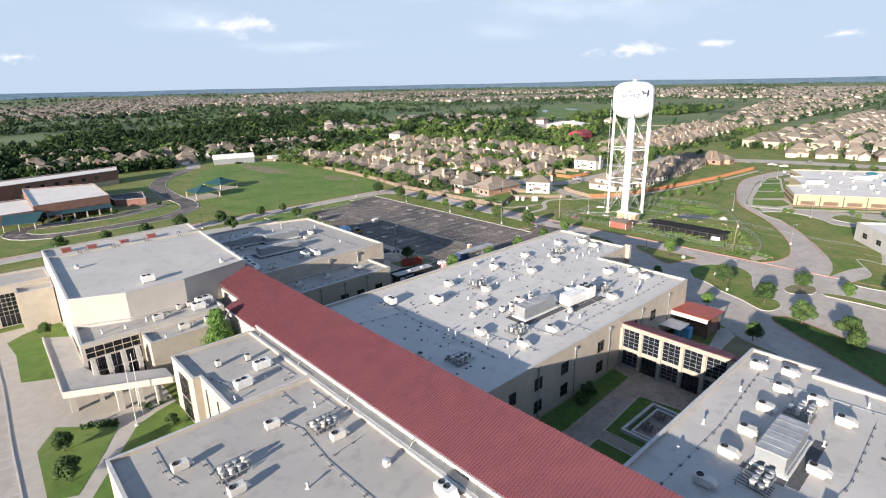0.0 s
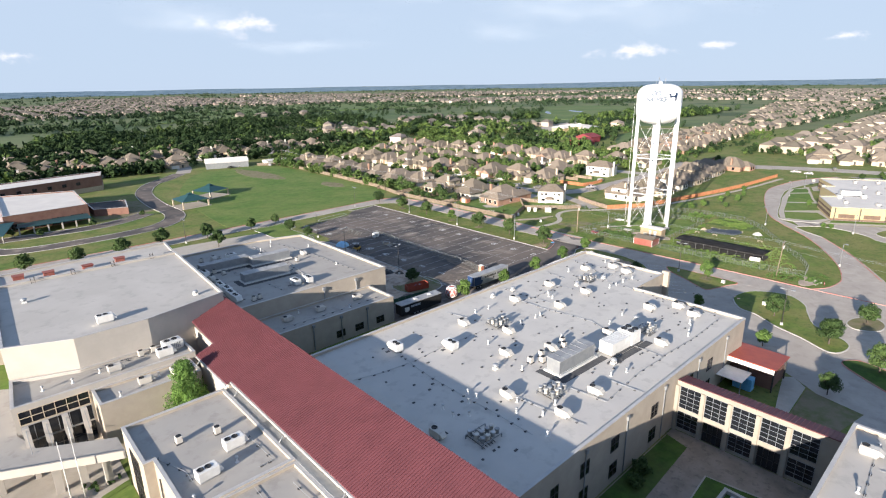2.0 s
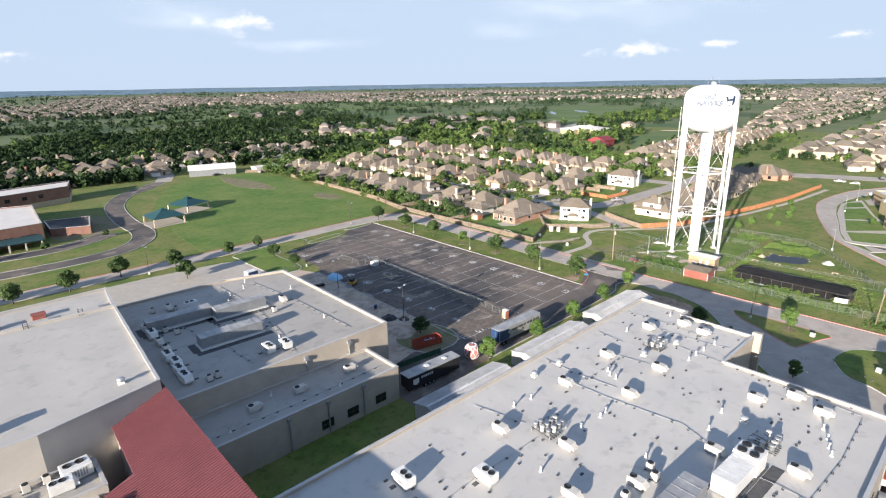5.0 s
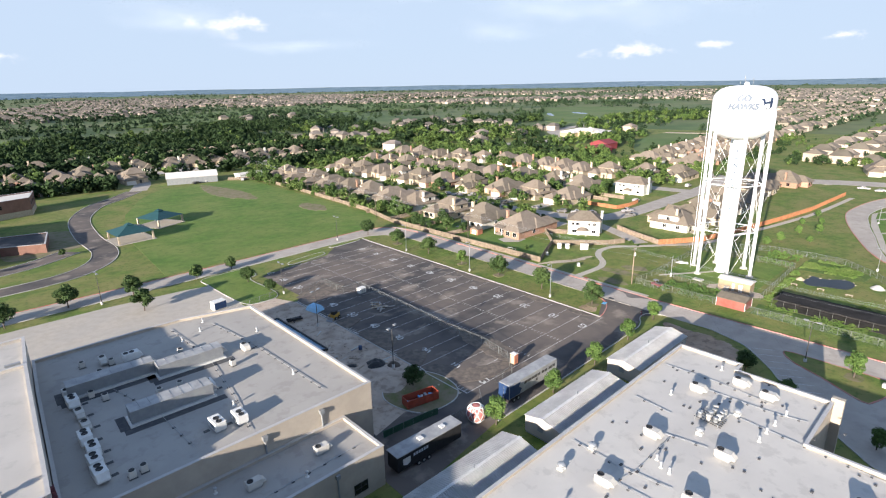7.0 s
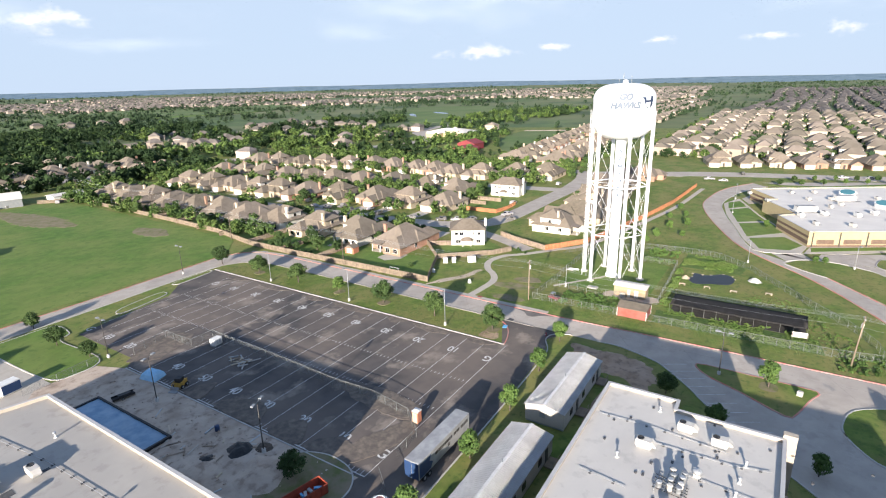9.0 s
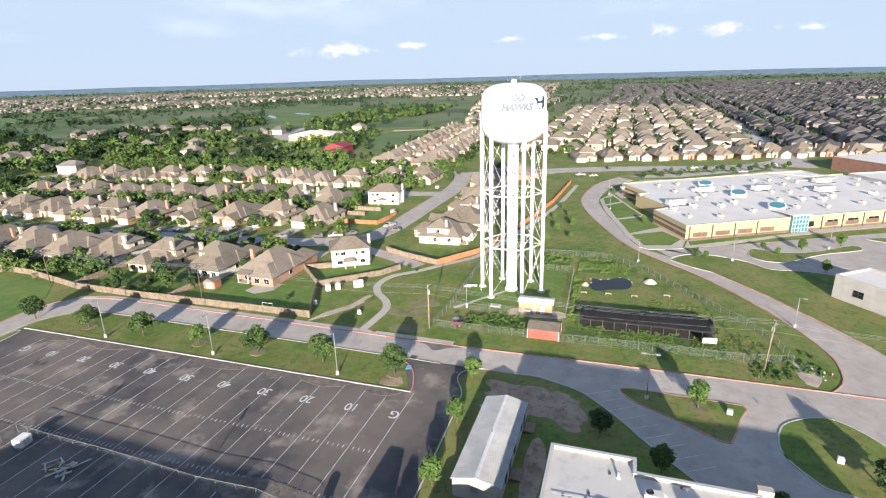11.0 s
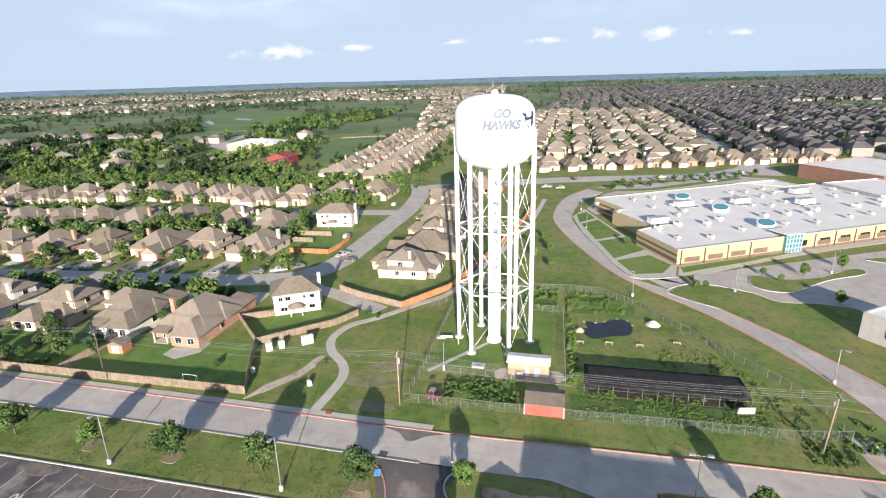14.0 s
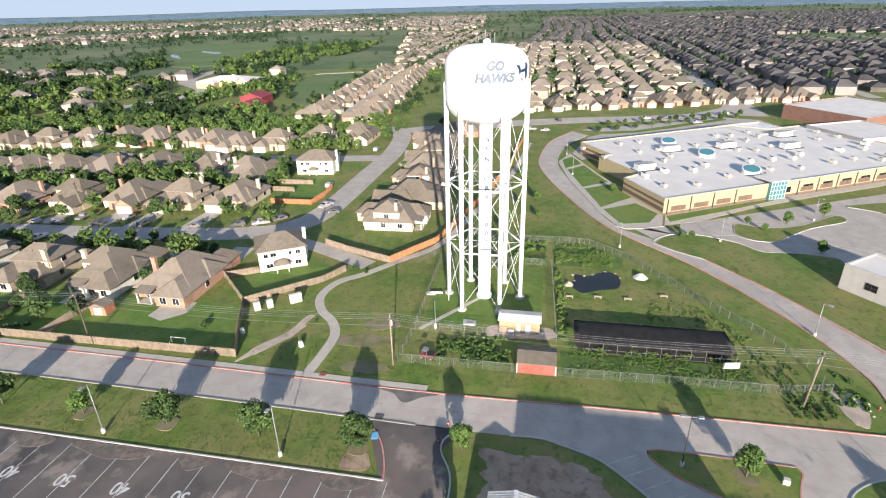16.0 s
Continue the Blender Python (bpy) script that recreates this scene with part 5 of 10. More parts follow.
v = [bm.verts.new(c) for c in ((2, -1, 3.0), (13, -5.5, 3.0), (18, 9.5, 4.8), (3.5, 9.8, 4.8))]
w = [bm.verts.new(c.co + Vector((0, 0, 0.2))) for c in v]
bm.faces.new(v[::-1]), bm.faces.new(w)
for i in range(4):
    bm.faces.new((v[i], v[(i + 1) % 4], w[(i + 1) % 4], w[i]))
part("roof", bm, TEALROOF, awn)
for x, y in ((2.6, -.6), (7.5, -2.8), (12.6, -4.9), (16.5, 6)):
    bm = bmesh.new()
    bm_tube(bm, (x, y, 0), (x, y, 3.0), 0.2, n=8)
    part("post", bm, WHITEWALL, awn)
can2 = thing("awning", "long low teal canopy on white posts before the brick school", "awning", (40, 296))
bm = bmesh.new()
bm_prism(bm, [(0, 0.6), (25.5, 0), (26, 10.5), (1, 8.5)], 2.9, 3.15)
part("roof", bm, TEALROOF, can2)
for k in range(6):
    bm = bmesh.new()
    bm_box(bm, .4 + 4.8 * k, .9 + 4.8 * k, .8 - .11 * k, 1.3 - .11 * k, 0, 2.9)
    part("post", bm, WHITEWALL, can2)


def gazebo(x, y, w, turn):
    g = thing("shade_shelter", "open play shelter with a dark teal hipped roof", "shelter", pose(x, y, 0, 0, 0, turn), group="play shelters")
    bm = bmesh.new()
    h, e = 3.4, w / 2 + 0.6
    b = [bm.verts.new(c) for c in ((-e, -e, h), (e, -e, h), (e, e, h), (-e, e, h))]
    t = [bm.verts.new(c) for c in ((-1.2, -1.2, h + 2.2), (1.2, -1.2, h + 2.2), (1.2, 1.2, h + 2.2), (-1.2, 1.2, h + 2.2))]
    s = [bm.verts.new(c) for c in ((-1.4, -1.4, h + 2.4), (1.4, -1.4, h + 2.4), (1.4, 1.4, h + 2.4), (-1.4, 1.4, h + 2.4))]
    top = bm.verts.new((0, 0, h + 3.2))
    bm.faces.new(b[::-1])
    for i in range(4):
        j = (i + 1) % 4
        bm.faces.new((b[i], b[j], t[j], t[i]))
        bm.faces.new((t[i], t[j], s[j], s[i]))
        bm.faces.new((s[i], s[j], top))
    part("roof", bm, TEALROOF, g)
    for sx in (-1, 1):
        for sy in (-1, 1):
            bm = bmesh.new()
            bm_box(bm, sx * w / 2 - .3, sx * w / 2 + .3, sy * w / 2 - .3, sy * w / 2 + .3, 0, h)
            part("post", bm, STONE, g)
    bm = bmesh.new()
    bm_box(bm, -w / 2 - 1, w / 2 + 1, -w / 2 - 1, w / 2 + 1, -0.05, 0.12)
    part("floor", bm, WALKWAY, g)


gazebo(108.6, 303.5, 12, 4)
gazebo(124.6, 321, 12, 24)


def long_hall(name, label, x0, x1, y0, y1, eave, rise, wall, roof, along="x"):
    """A gabled shed."""
    h = thing(name, label, "building", ((x0 + x1) / 2, (y0 + y1) / 2))
    a, b = (x1 - x0) / 2, (y1 - y0) / 2
    bm = bmesh.new()
    bm_box(bm, -a, a, -b, b, 0, eave)
    part("wall", bm, wall, h)
    o = 0.4
    bm = bmesh.new()
    pr = [(-b - o, eave - 0.05), (0, eave + rise), (b + o, eave - 0.05), (b + o, eave - 0.2), (-b - o, eave - 0.2)]
    ends = [[bm.verts.new((s * (a + o), y, z) if along == "x" else (y * a / b, s * (b + o), z)) for y, z in pr] for s in (-1, 1)]
    for i in range(5):
        j = (i + 1) % 5
        bm.faces.new((ends[0][i], ends[0][j], ends[1][j], ends[1][i]))
    bm.faces.new(ends[0]), bm.faces.new(ends[1][::-1])
    bmesh.ops.recalc_face_normals(bm, faces=bm.faces)
    part("roof", bm, roof, h)
    return h


long_hall("metal_hall", "long white metal building beyond the playing field", 160, 188, 412, 426, 4.0, 2.6, GREYMETAL, PALEROOF).matrix_basis = pose(173, 420, 0, 0, 0, -18)
long_hall("metal_shed", "low white metal shed beyond the playing field", 196, 226, 404, 412, 3, 0.8, WHITEMETAL, PALEROOF)
long_hall("red_barn", "red metal barn among trees", 442, 458, 300, 316, 3.5, 2.4, REDBARN, REDBARN)
long_hall("red_barn", "red metal barn among trees", 464, 480, 308, 324, 5, 2.8, REDBARN, REDBARN)
church = thing("white_church", "broad cream church with white hipped roofs among trees", "church", (560, 387))
for a, b, x, y, e, q, g in ((30, 46, 0, 0, 4.6, 3.2, 18), (12, 12, -8, -8, 6.2, 3.4, 1), (14, 16, -16, 10, 4.2, 2.6, 3)):
    bm = bmesh.new()
    bm_box(bm, x - a / 2, x + a / 2, y - b / 2, y + b / 2, 0, e - .02)
    part("wall", bm, CREAMBLOCK, church)
    bm = bmesh.new()
    bm_hip(bm, b, a, e, q, g, .6, pose(x, y, 0, 0, 0, 90))
    part("roof", bm, PALEROOF, church)

# ---- houses ----
def bm_gable(bm, w, d, z, rise, o=0.5, m=None):
    """A gabled roof over w by d, ridge along y."""
    P = lambda *c: bm.verts.new(m @ Vector(c) if m else c)
    a, b = w / 2 + o, d / 2 + o
    k = rise / (w / 2)
    pr = [(-a, z - o * k), (0, z + rise), (a, z - o * k), (a, z - o * k - .16), (0, z + rise - .2), (-a, z - o * k - .16)]
    ends = [[P(x, s * b, zz) for x, zz in pr] for s in (-1, 1)]
    for i in range(6):
        j = (i + 1) % 6
        bm.faces.new((ends[0][i], ends[1][i], ends[1][j], ends[0][j]))
    for e in ends:
        bm.faces.new(e)


def house(seed, wall_mat, front_mat, two=False, label="", upper_mat=None, far=False):
    """A suburban house whose front faces -y, made once at the origin and copied."""
    rnd = random.Random(seed)
    h = thing("house", label, "house", (0, 0), group="neighbourhood houses")
    w, d = rnd.uniform(12.6, 14.2), rnd.uniform(14.0, 16.5)
    e, s1 = 2.9, rnd.choice((-1, 1))
    walls = bmesh.new()
    bm_box(walls, -w / 2, w / 2, -d / 2, d / 2, 0, e)
    part("wall", walls, wall_mat, h)
    bm = bmesh.new()
    turn = pose(0, 0, 0, 0, 0, 90)
    # main hip, its ridge from front to back
    bm_hip(bm, d, w, e, w * 0.36, max(1.0, d - w * 0.85), m=turn)
    # wing at the back with its own hip
    bw, bd = w * 0.52, 3.2
    bx = s1 * (w / 2 - bw / 2)
    wing = bmesh.new()
    bm_box(wing, bx - bw / 2, bx + bw / 2, d / 2 + 0.01, d / 2 + bd, 0, e)
    part("rear_wing", wing, wall_mat, h)
    bm_hip(bm, bd + bw, bw, e, bw * 0.36, bd + bw * 0.12, m=pose(bx, d / 2 + bd - (bd + bw) / 2, 0) @ turn)
    # crosswise hip
    bm_hip(bm, w + 1.2, d * 0.42, e, d * 0.42 * 0.40, w * 0.62, o=0.3, m=pose(0, -d * 0.12, 0.05))
    top = e + w * 0.30
    if two:
        uw, ud = w * rnd.uniform(0.62, 0.8), d * rnd.uniform(0.45, 0.6)
        ux, uy = -s1 * (w - uw) * 0.4, d * rnd.uniform(-0.12, 0.12)
        bu = bmesh.new()
        bm_box(bu, ux - uw / 2, ux + uw / 2, uy - ud / 2, uy + ud / 2, e, e + 2.8)
        part("upper_wall", bu, upper_mat or wall_mat, h)
        lo, hi = min(uw, ud), max(uw, ud)
        bm_hip(bm, hi, lo, e + 2.8, lo * 0.36, max(0.6, hi - lo * 0.85), m=pose(ux, uy, 0) @ (turn if ud > uw else Matrix()))
        top = e + 2.8 + lo * 0.3
    gw, gd, gx = 6.2, 4.2, s1 * (w / 2 - 3.2)
    bg = bmesh.new()
    bm_box(bg, gx - gw / 2, gx + gw / 2, -d / 2 - gd, -d / 2 - 0.01, 0, e)
    part("garage_wall", bg, front_mat, h)
    if rnd.random() < 0.5:
        bm_hip(bm, gd + 6, gw, e, gw * 0.36, gd + 1, m=pose(gx, -d / 2 - gd / 2 + 3, 0) @ turn)
    else:
        bg = bmesh.new()
        v = [bg.verts.new(c) for c in ((gx - gw / 2, -d / 2 - gd, e), (gx + gw / 2, -d / 2 - gd, e), (gx, -d / 2 - gd, e + 2.1), (gx - gw / 2, -d / 2 - gd + .2, e), (gx + gw / 2, -d / 2 - gd + .2, e), (gx, -d / 2 - gd + .2, e + 2.1))]
        for q in ((0, 1, 2), (5, 4, 3), (0, 2, 5, 3), (1, 4, 5, 2)):
            bg.faces.new([v[j] for j in q])
        part("garage_gable", bg, front_mat, h)
        bm_gable(bm, gw, gd + 6, e, 2.1, m=pose(gx, -d / 2 - gd / 2 + 3, 0))
    px = -gx * 0.6
    bp = bmesh.new()
    bm_box(bp, px - 1.8, px + 1.8, -d / 2 - 1.2, -d / 2 - 0.01, 0, e + 0.5)
    part("porch", bp, front_mat, h)
    bm_hip(bm, 7, 3.6, e + 0.5, 1.4, 4.5, m=pose(px, -d / 2 + 2.3, 0) @ turn)
    part("roof", bm, SHINGLE, h)
    bm = bmesh.new()
    cx, cy = -s1 * w * 0.42, d * rnd.uniform(0.05, 0.3)
    bm_box(bm, cx - .55, cx + .55, cy - .4, cy + .4, 0.5, top + 0.35)
    bm_box(bm, cx - .65, cx + .65, cy - .5, cy + .5, top + 0.35, top + 0.5)
    part("chimney", bm, (SIDING, STONE, BRICK, TANSIDING)[seed % 4], h)
    bm = bmesh.new()
    bm_box(bm, gx - 2.5, gx + 2.5, -d / 2 - gd - 0.05, -d / 2 - gd - 0.002, 0, 2.3)
    part("garage_door", bm, TRIM, h)
    bm = bmesh.new()
    bm_box(bm, px - .6, px + .6, -d / 2 - 1.26, -d / 2 - 1.202, 0, 2.2)
    part("door", bm, FRAME, h)
    qx = -s1 * (w / 2 - (w - bw) / 2)
    if not far:                                   # covered patio
        bm = bmesh.new()
        bm_box(bm, qx - 1.9, qx + 1.9, d / 2 + 0.3, d / 2 + 2.8, -.05, .12)
        part("patio", bm, WALKWAY, h)
        for x in (-1.7, 1.7):
            bm = bmesh.new()
            bm_box(bm, qx + x - .12, qx + x + .12, d / 2 + 2.3, d / 2 + 2.54, .12, e - .1)
            part("patio_post", bm, TRIM, h)
        bm = bmesh.new()
        v = [bm.verts.new(c) for c in ((qx - 2.2, d / 2 + .02, e + .5), (qx + 2.2, d / 2 + .02, e + .5), (qx + 2.2, d / 2 + 2.9, e - .12), (qx - 2.2, d / 2 + 2.9, e - .12))]
        u = [bm.verts.new(c.co - Vector((0, 0, .15))) for c in v]
        bm.faces.new(v[::-1]), bm.faces.new(u)
        for i in range(4):
            bm.faces.new((v[i], v[(i + 1) % 4], u[(i + 1) % 4], u[i]))
        part("patio_roof", bm, SHINGLE, h)

    def win(x, y, z, ww, hh, side):
        m = pose(x, y, 0, 0, 0, side)
        b1 = bmesh.new()
        bm_box(b1, -ww / 2 - .1, ww / 2 + .1, -0.05, -0.002, z - .1, z + hh + .1, m)
        wi = part("window", b1, GLASS if far else TRIM, h)
        if far:
            return
        b2 = bmesh.new()
        bm_box(b2, -ww / 2, -0.04, -0.08, -0.052, z, z + hh, m)
        bm_box(b2, 0.04, ww / 2, -0.08, -0.052, z, z + hh, m)
        part("pane", b2, GLASS, wi)
    win(bx - bw * .22, d / 2 + bd, 0.8, 1.5, 1.5, 180)
    win(bx + bw * .22, d / 2 + bd, 0.8, 1.5, 1.5, 180)
    win(qx, d / 2, 0.2, 2.4, 2.0, 180)
    win(-w / 2, d * .15, 1.0, 1.2, 1.3, -90)
    win(w / 2, -d * .1, 1.0, 1.2, 1.3, 90)
    win(w / 2, d * .25, 1.0, 1.2, 1.3, 90)
    if two:
        for x in (-uw * .3, 0.0, uw * .3):
            win(ux + x, uy + ud / 2, e + .9, 1.1, 1.2, 180)
        for x in (-uw * .25, uw * .25):
            win(ux + x, uy - ud / 2, e + .9, 1.3, 1.2, 0)
        win(ux - uw / 2, uy, e + .9, 1.2, 1.2, -90)
        win(ux + uw / 2, uy, e + .9, 1.2, 1.2, 90)
    return h


SPECS = [(1, STONE, STONE, False, "single-storey limestone house with a brown hipped roof", None),
         (2, BRICK, BRICK, False, "single-storey brick house with a brown hipped roof", None),
         (3, TANSIDING, STONE, True, "two-storey tan house with stone front and hipped roof", TANSIDING),
         (4, SIDING, BRICK, True, "two-storey white-sided house with hipped roof", SIDING),
         (5, STONE, STONE, True, "two-storey limestone house with steep brown roofs", STONE),
         (6, TANSIDING, BRICK, False, "single-storey tan house with brick front", None),
         (7, SIDING, STONE, True, "two-storey cream house with stone porch", SIDING)]
GARAGE = []          # the side on which each kind has its garage
for q in SPECS:
    rnd = random.Random(q[0])
    rnd.uniform(0, 1), rnd.uniform(0, 1)
    GARAGE.append(rnd.choice((-1, 1)))
KINDS = [house(*q) for q in SPECS] + [house(*q, far=True) for q in SPECS]
HOUSES = []          # centre and turn of each near house
rng = random.Random(11)


def put_house(x, y, turn, kind=None):
    HOUSES.append((x, y, turn))
    k = kind if kind is not None else rng.randrange(7)
    copy_thing(KINDS[k + 7 * (y > 390 or x > 360)], pose(x, y, land_height(x, y), 0, 0, turn + rng.uniform(-3, 3)))


# the row behind the fence, fronts to the street on its east
ROW_A = ((201, 1), (220, 6), (241, 2), (263, 3), (282, 0), (299, 6), (317, 5), (336, 0), (354, 4), (371, 0), (388, 2))
for y, k in ROW_A:
    put_house(220.5, y, 90, k)
# plain white two-storey houses, one at the lane and one at the corner of the next street
def white_house(x, y, turn, w, d, label):
    white = thing("house", label, "house", pose(x, y, 0, 0, 0, turn), group="neighbourhood houses")
    a, b = w / 2, d / 2
    bm = bmesh.new()
    bm_box(bm, -a, a, -b, b, 0, 5.7)
    part("wall", bm, SIDING, white)
    bm = bmesh.new()
    bm_hip(bm, w, d, 5.7, d * .27, w - d * .8)
    part("roof", bm, SHINGLE, white)
    bm = bmesh.new()
    bm_box(bm, -a - .8, -a - .01, -.6, .6, 0, 8.3)
    bm_box(bm, -a - .9, -a + .06, -.7, .7, 8.3, 8.5)
    part("chimney", bm, SIDING, white)
    for x, z, w_ in ((-a * .62, .9, 1.6), (a * .58, .9, 1.8), (-a * .66, 3.7, 1.2), (-a * .33, 3.7, .8), (a * .38, 3.7, 1.5), (a * .69, 3.7, 1.2)):
        bm = bmesh.new()
        bm_box(bm, x - w_ / 2, x + w_ / 2, b, b + .06, z, z + 1.2)
        wi = part("window", bm, TRIM, white)
        bm = bmesh.new()
        bm_box(bm, x - w_ / 2 + .1, x - .03, b + .062, b + .09, z + .1, z + 1.1)
        bm_box(bm, x + .03, x + w_ / 2 - .1, b + .062, b + .09, z + .1, z + 1.1)
        part("pane", bm, GLASS, wi)
    bm = bmesh.new()
    bm_hip(bm, 3.4, 2.6, 2.5, .9, 1.2, .3, pose(.4, b + 1.2, 0))
    part("porch_roof", bm, SHINGLE, white)
    for x in (-1.0, 1.8):
        bm = bmesh.new()
        bm_box(bm, x - .1, x + .1, b + 2.1, b + 2.3, 0, 2.4)
        part("porch_post", bm, TRIM, white)
    HOUSES.append((x, y, 0))


white_house(235.2, 183.2, 120, 11.6, 10.0, "plain white two-storey house with a low hipped roof")
white_house(317, 206.5, 96, 14.5, 11.0, "large white two-storey house at a street corner")
ROW_B = ((278.5, 219, 0), (275.5, 237.5, 4), (274, 256, 5), (270.5, 275, 2), (267, 295, 1), (265, 313, 4), (265, 331, 6), (265, 349, 0), (263, 366, 2), (261, 384, 4))
for x, y, k in ROW_B:
    put_house(x, y, -90, k)
for x, y, k in ((305.5, 229, 6), (310.5, 250.5, 3), (311, 274, 0), (305, 292, 5), (302, 309, 6), (301, 327, 0), (298.5, 345, 1), (297, 363, 4), (296, 381, 2), (294, 398, 5)):
    put_house(x, y, 90, k)
for x, y, k in ((371, 206.5, 2), (366, 226.5, 6), (354, 242.5, 4), (351, 259.5, 0), (355, 274.5, 5), (356.5, 290, 0), (357, 309, 1), (358, 326, 5), (351, 343, 6), (347, 361, 4), (343, 379, 0), (340, 397, 2), (338, 416, 1)):
    put_house(x, y, -90, k)
for x, y, k in ((265.5, 161.5, 6), (285, 159.5, 5), (302.5, 160.5, 6), (320, 161.5, 0), (337.5, 162.5, 2), (355, 164.5, 4), (372, 166.5, 5), (388, 158, 1)):
    put_house(x, y, 180, k)
for i in range(14):
    put_house(424 + 17.5 * i, 252 + 1.6 * i, 0)
    put_house(420 + 17.5 * i, 220 + 1.6 * i, 180)
for i in range(11):
    put_house(459 + 4.6 * i, 128 - 16.5 * i, -75)
for r in range(3):
    for i in range(14):
        x = 62 + 17 * i + rng.uniform(-2, 2)
        if not (150 < x < 235 and r == 0):
            put_house(x, 448 + r * 45 + rng.uniform(-3, 3), 180 if r % 2 else 0)
for k in KINDS:
    for o in (*k.children_recursive, k):
        bpy.data.objects.remove(o)

# far houses, too many to count: walls and hipped roofs in one mesh each
far_rng = np.random.default_rng(5)


def in_woods(x, y):
    return noise.noise(Vector((x / 210, y / 210, 7.7))) > 0.28


def far_spots():
    spots = []
    # dense estates to the east, in rows along their streets
    for k in range(10):
        for side in (-1, 1):
            for j in range(10):
                x, y = 514 + 45 * k + side * 13.4 + 6 * math.sin(j * .5 + k), 22 + 16.6 * j + far_rng.uniform(-2, 2)
                if x > 488 + (130 - y) * 0.2 and far_rng.random() > 0.06:
                    spots.append((x + far_rng.uniform(-1.5, 1.5), y, 90 if side > 0 else -90))
    for st in range(-19, 4):
        y0 = 2 + 47 * st
        for i in range(118):
            for side in (-1, 1):
                x = 448 + 15.6 * i + far_rng.uniform(-1.5, 1.5)
                y = y0 - 0.02 * (x - 450) + side * 13.6 + 9 * math.sin(x / 170 + st) * (st != 0)
                if (x < 900 and y > 12) or x < 470 + (130 - y) * 0.24 or noise.noise(Vector((x / 420, y / 300, 1.1))) > 0.36 or far_rng.random() < 0.05:
                    continue
                spots.append((x, y + far_rng.uniform(-1.5, 1.5), 180 if side < 0 else 0))
    # estates to the north-east and north, past the woods
    for i in range(9000):
        a, r = far_rng.uniform(0.12, 1.65), 700 + 2100 * far_rng.random() ** 0.85
        x, y = 100 + r * math.cos(a), 100 + r * math.sin(a)
        if y < 300 or r < (1250 if a < 0.75 else 1420 if a < 1.1 else 950) or noise.noise(Vector((x / 520, y / 380, 4.2))) < -0.12 + 0.3 * (r < 1500):
            continue
        spots.append((round(x / 36) * 36 + far_rng.uniform(-4, 4), round(y / 18) * 18 + far_rng.uniform(-3, 3), 90 * far_rng.integers(0, 4)))
    # the estate behind the tower, in rows
    for st in range(5):
        for i in range(42):
            for side in (-1, 1):
                x, y = 668 + 15.8 * i + far_rng.uniform(-1.5, 1.5), 250 + 46 * st + side * 13.4
                if y < 262 + (x - 640) * 0.22 and far_rng.random() > 0.07:
                    spots.append((x, y + far_rng.uniform(-1.5, 1.5), 180 if side < 0 else 0))
    # houses among the woods
    for i in range(90):
        x, y = far_rng.uniform(330, 640), far_rng.uniform(330, 700)
        if y < 450 and x < 400 or y < 570 and x < 320 or 400 < x < 660 and y < 350 or 520 < x < 620 and 350 < y < 450:
            continue
        if noise.noise(Vector((x / 70, y / 70, 2.2))) > -0.05:
            spots.append((x, y, far_rng.uniform(0, 360)))
    return spots


FAR = far_spots()
EAST, NORTH, SOUTH = ([], [], [], []), ([], [], [], []), ([], [], [], [])
for x, y, t in FAR:
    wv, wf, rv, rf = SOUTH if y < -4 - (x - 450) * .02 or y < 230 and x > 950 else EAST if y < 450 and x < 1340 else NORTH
    w, d, h = far_rng.uniform(10.5, 13.5), far_rng.uniform(10, 13), far_rng.choice((3.1, 5.2, 5.6))
    t += far_rng.choice((0, 0, 90, 180)) + far_rng.uniform(-4, 4)
    c, s, z = math.cos(math.radians(t)), math.sin(math.radians(t)), land_height(x, y)
    P = lambda a, b, zz: (x + a * c - b * s, y + a * s + b * c, z + zz)
    a, b, k = w / 2, d / 2, len(wv)
    wv += [P(-a, -b, -1), P(a, -b, -1), P(a, b, -1), P(-a, b, -1), P(-a, -b, h), P(a, -b, h), P(a, b, h), P(-a, b, h)]
    wf += [(k, k + 1, k + 5, k + 4), (k + 1, k + 2, k + 6, k + 5), (k + 2, k + 3, k + 7, k + 6), (k + 3, k, k + 4, k + 7)]
    k, a, b, rr, q = len(rv), a + .6, b + .6, w * 0.18, far_rng.uniform(2.8, 3.9)
    rv += [P(-a, -b, h), P(a, -b, h), P(a, b, h), P(-a, b, h), P(-rr, 0, h + q), P(rr, 0, h + q)]
    rf += [(k, k + 1, k + 5, k + 4), (k + 2, k + 3, k + 4, k + 5), (k + 1, k + 2, k + 5, k + 5), (k + 3, k, k + 4, k + 4)]
    # a front wing with its own gable
    g, k = far_rng.choice((-1, 1)) * w * 0.22, len(wv)
    wv += [P(g - 3, -b - 3, -1), P(g + 3, -b - 3, -1), P(g + 3, -b + 1, -1), P(g - 3, -b + 1, -1), P(g - 3, -b - 3, 3), P(g + 3, -b - 3, 3), P(g + 3, -b + 1, 3), P(g - 3, -b + 1, 3)]
    wf += [(k, k + 1, k + 5, k + 4), (k + 1, k + 2, k + 6, k + 5), (k + 3, k, k + 4, k + 7)]
    k = len(rv)
    rv += [P(g - 3.4, -b - 3.4, 2.9), P(g + 3.4, -b - 3.4, 2.9), P(g, -b - 3.4, 5.2), P(g - 3.4, 0, 2.9), P(g + 3.4, 0, 2.9), P(g, 0, 5.2)]
    rf += [(k, k + 2, k + 5, k + 3), (k + 2, k + 1, k + 4, k + 5)]


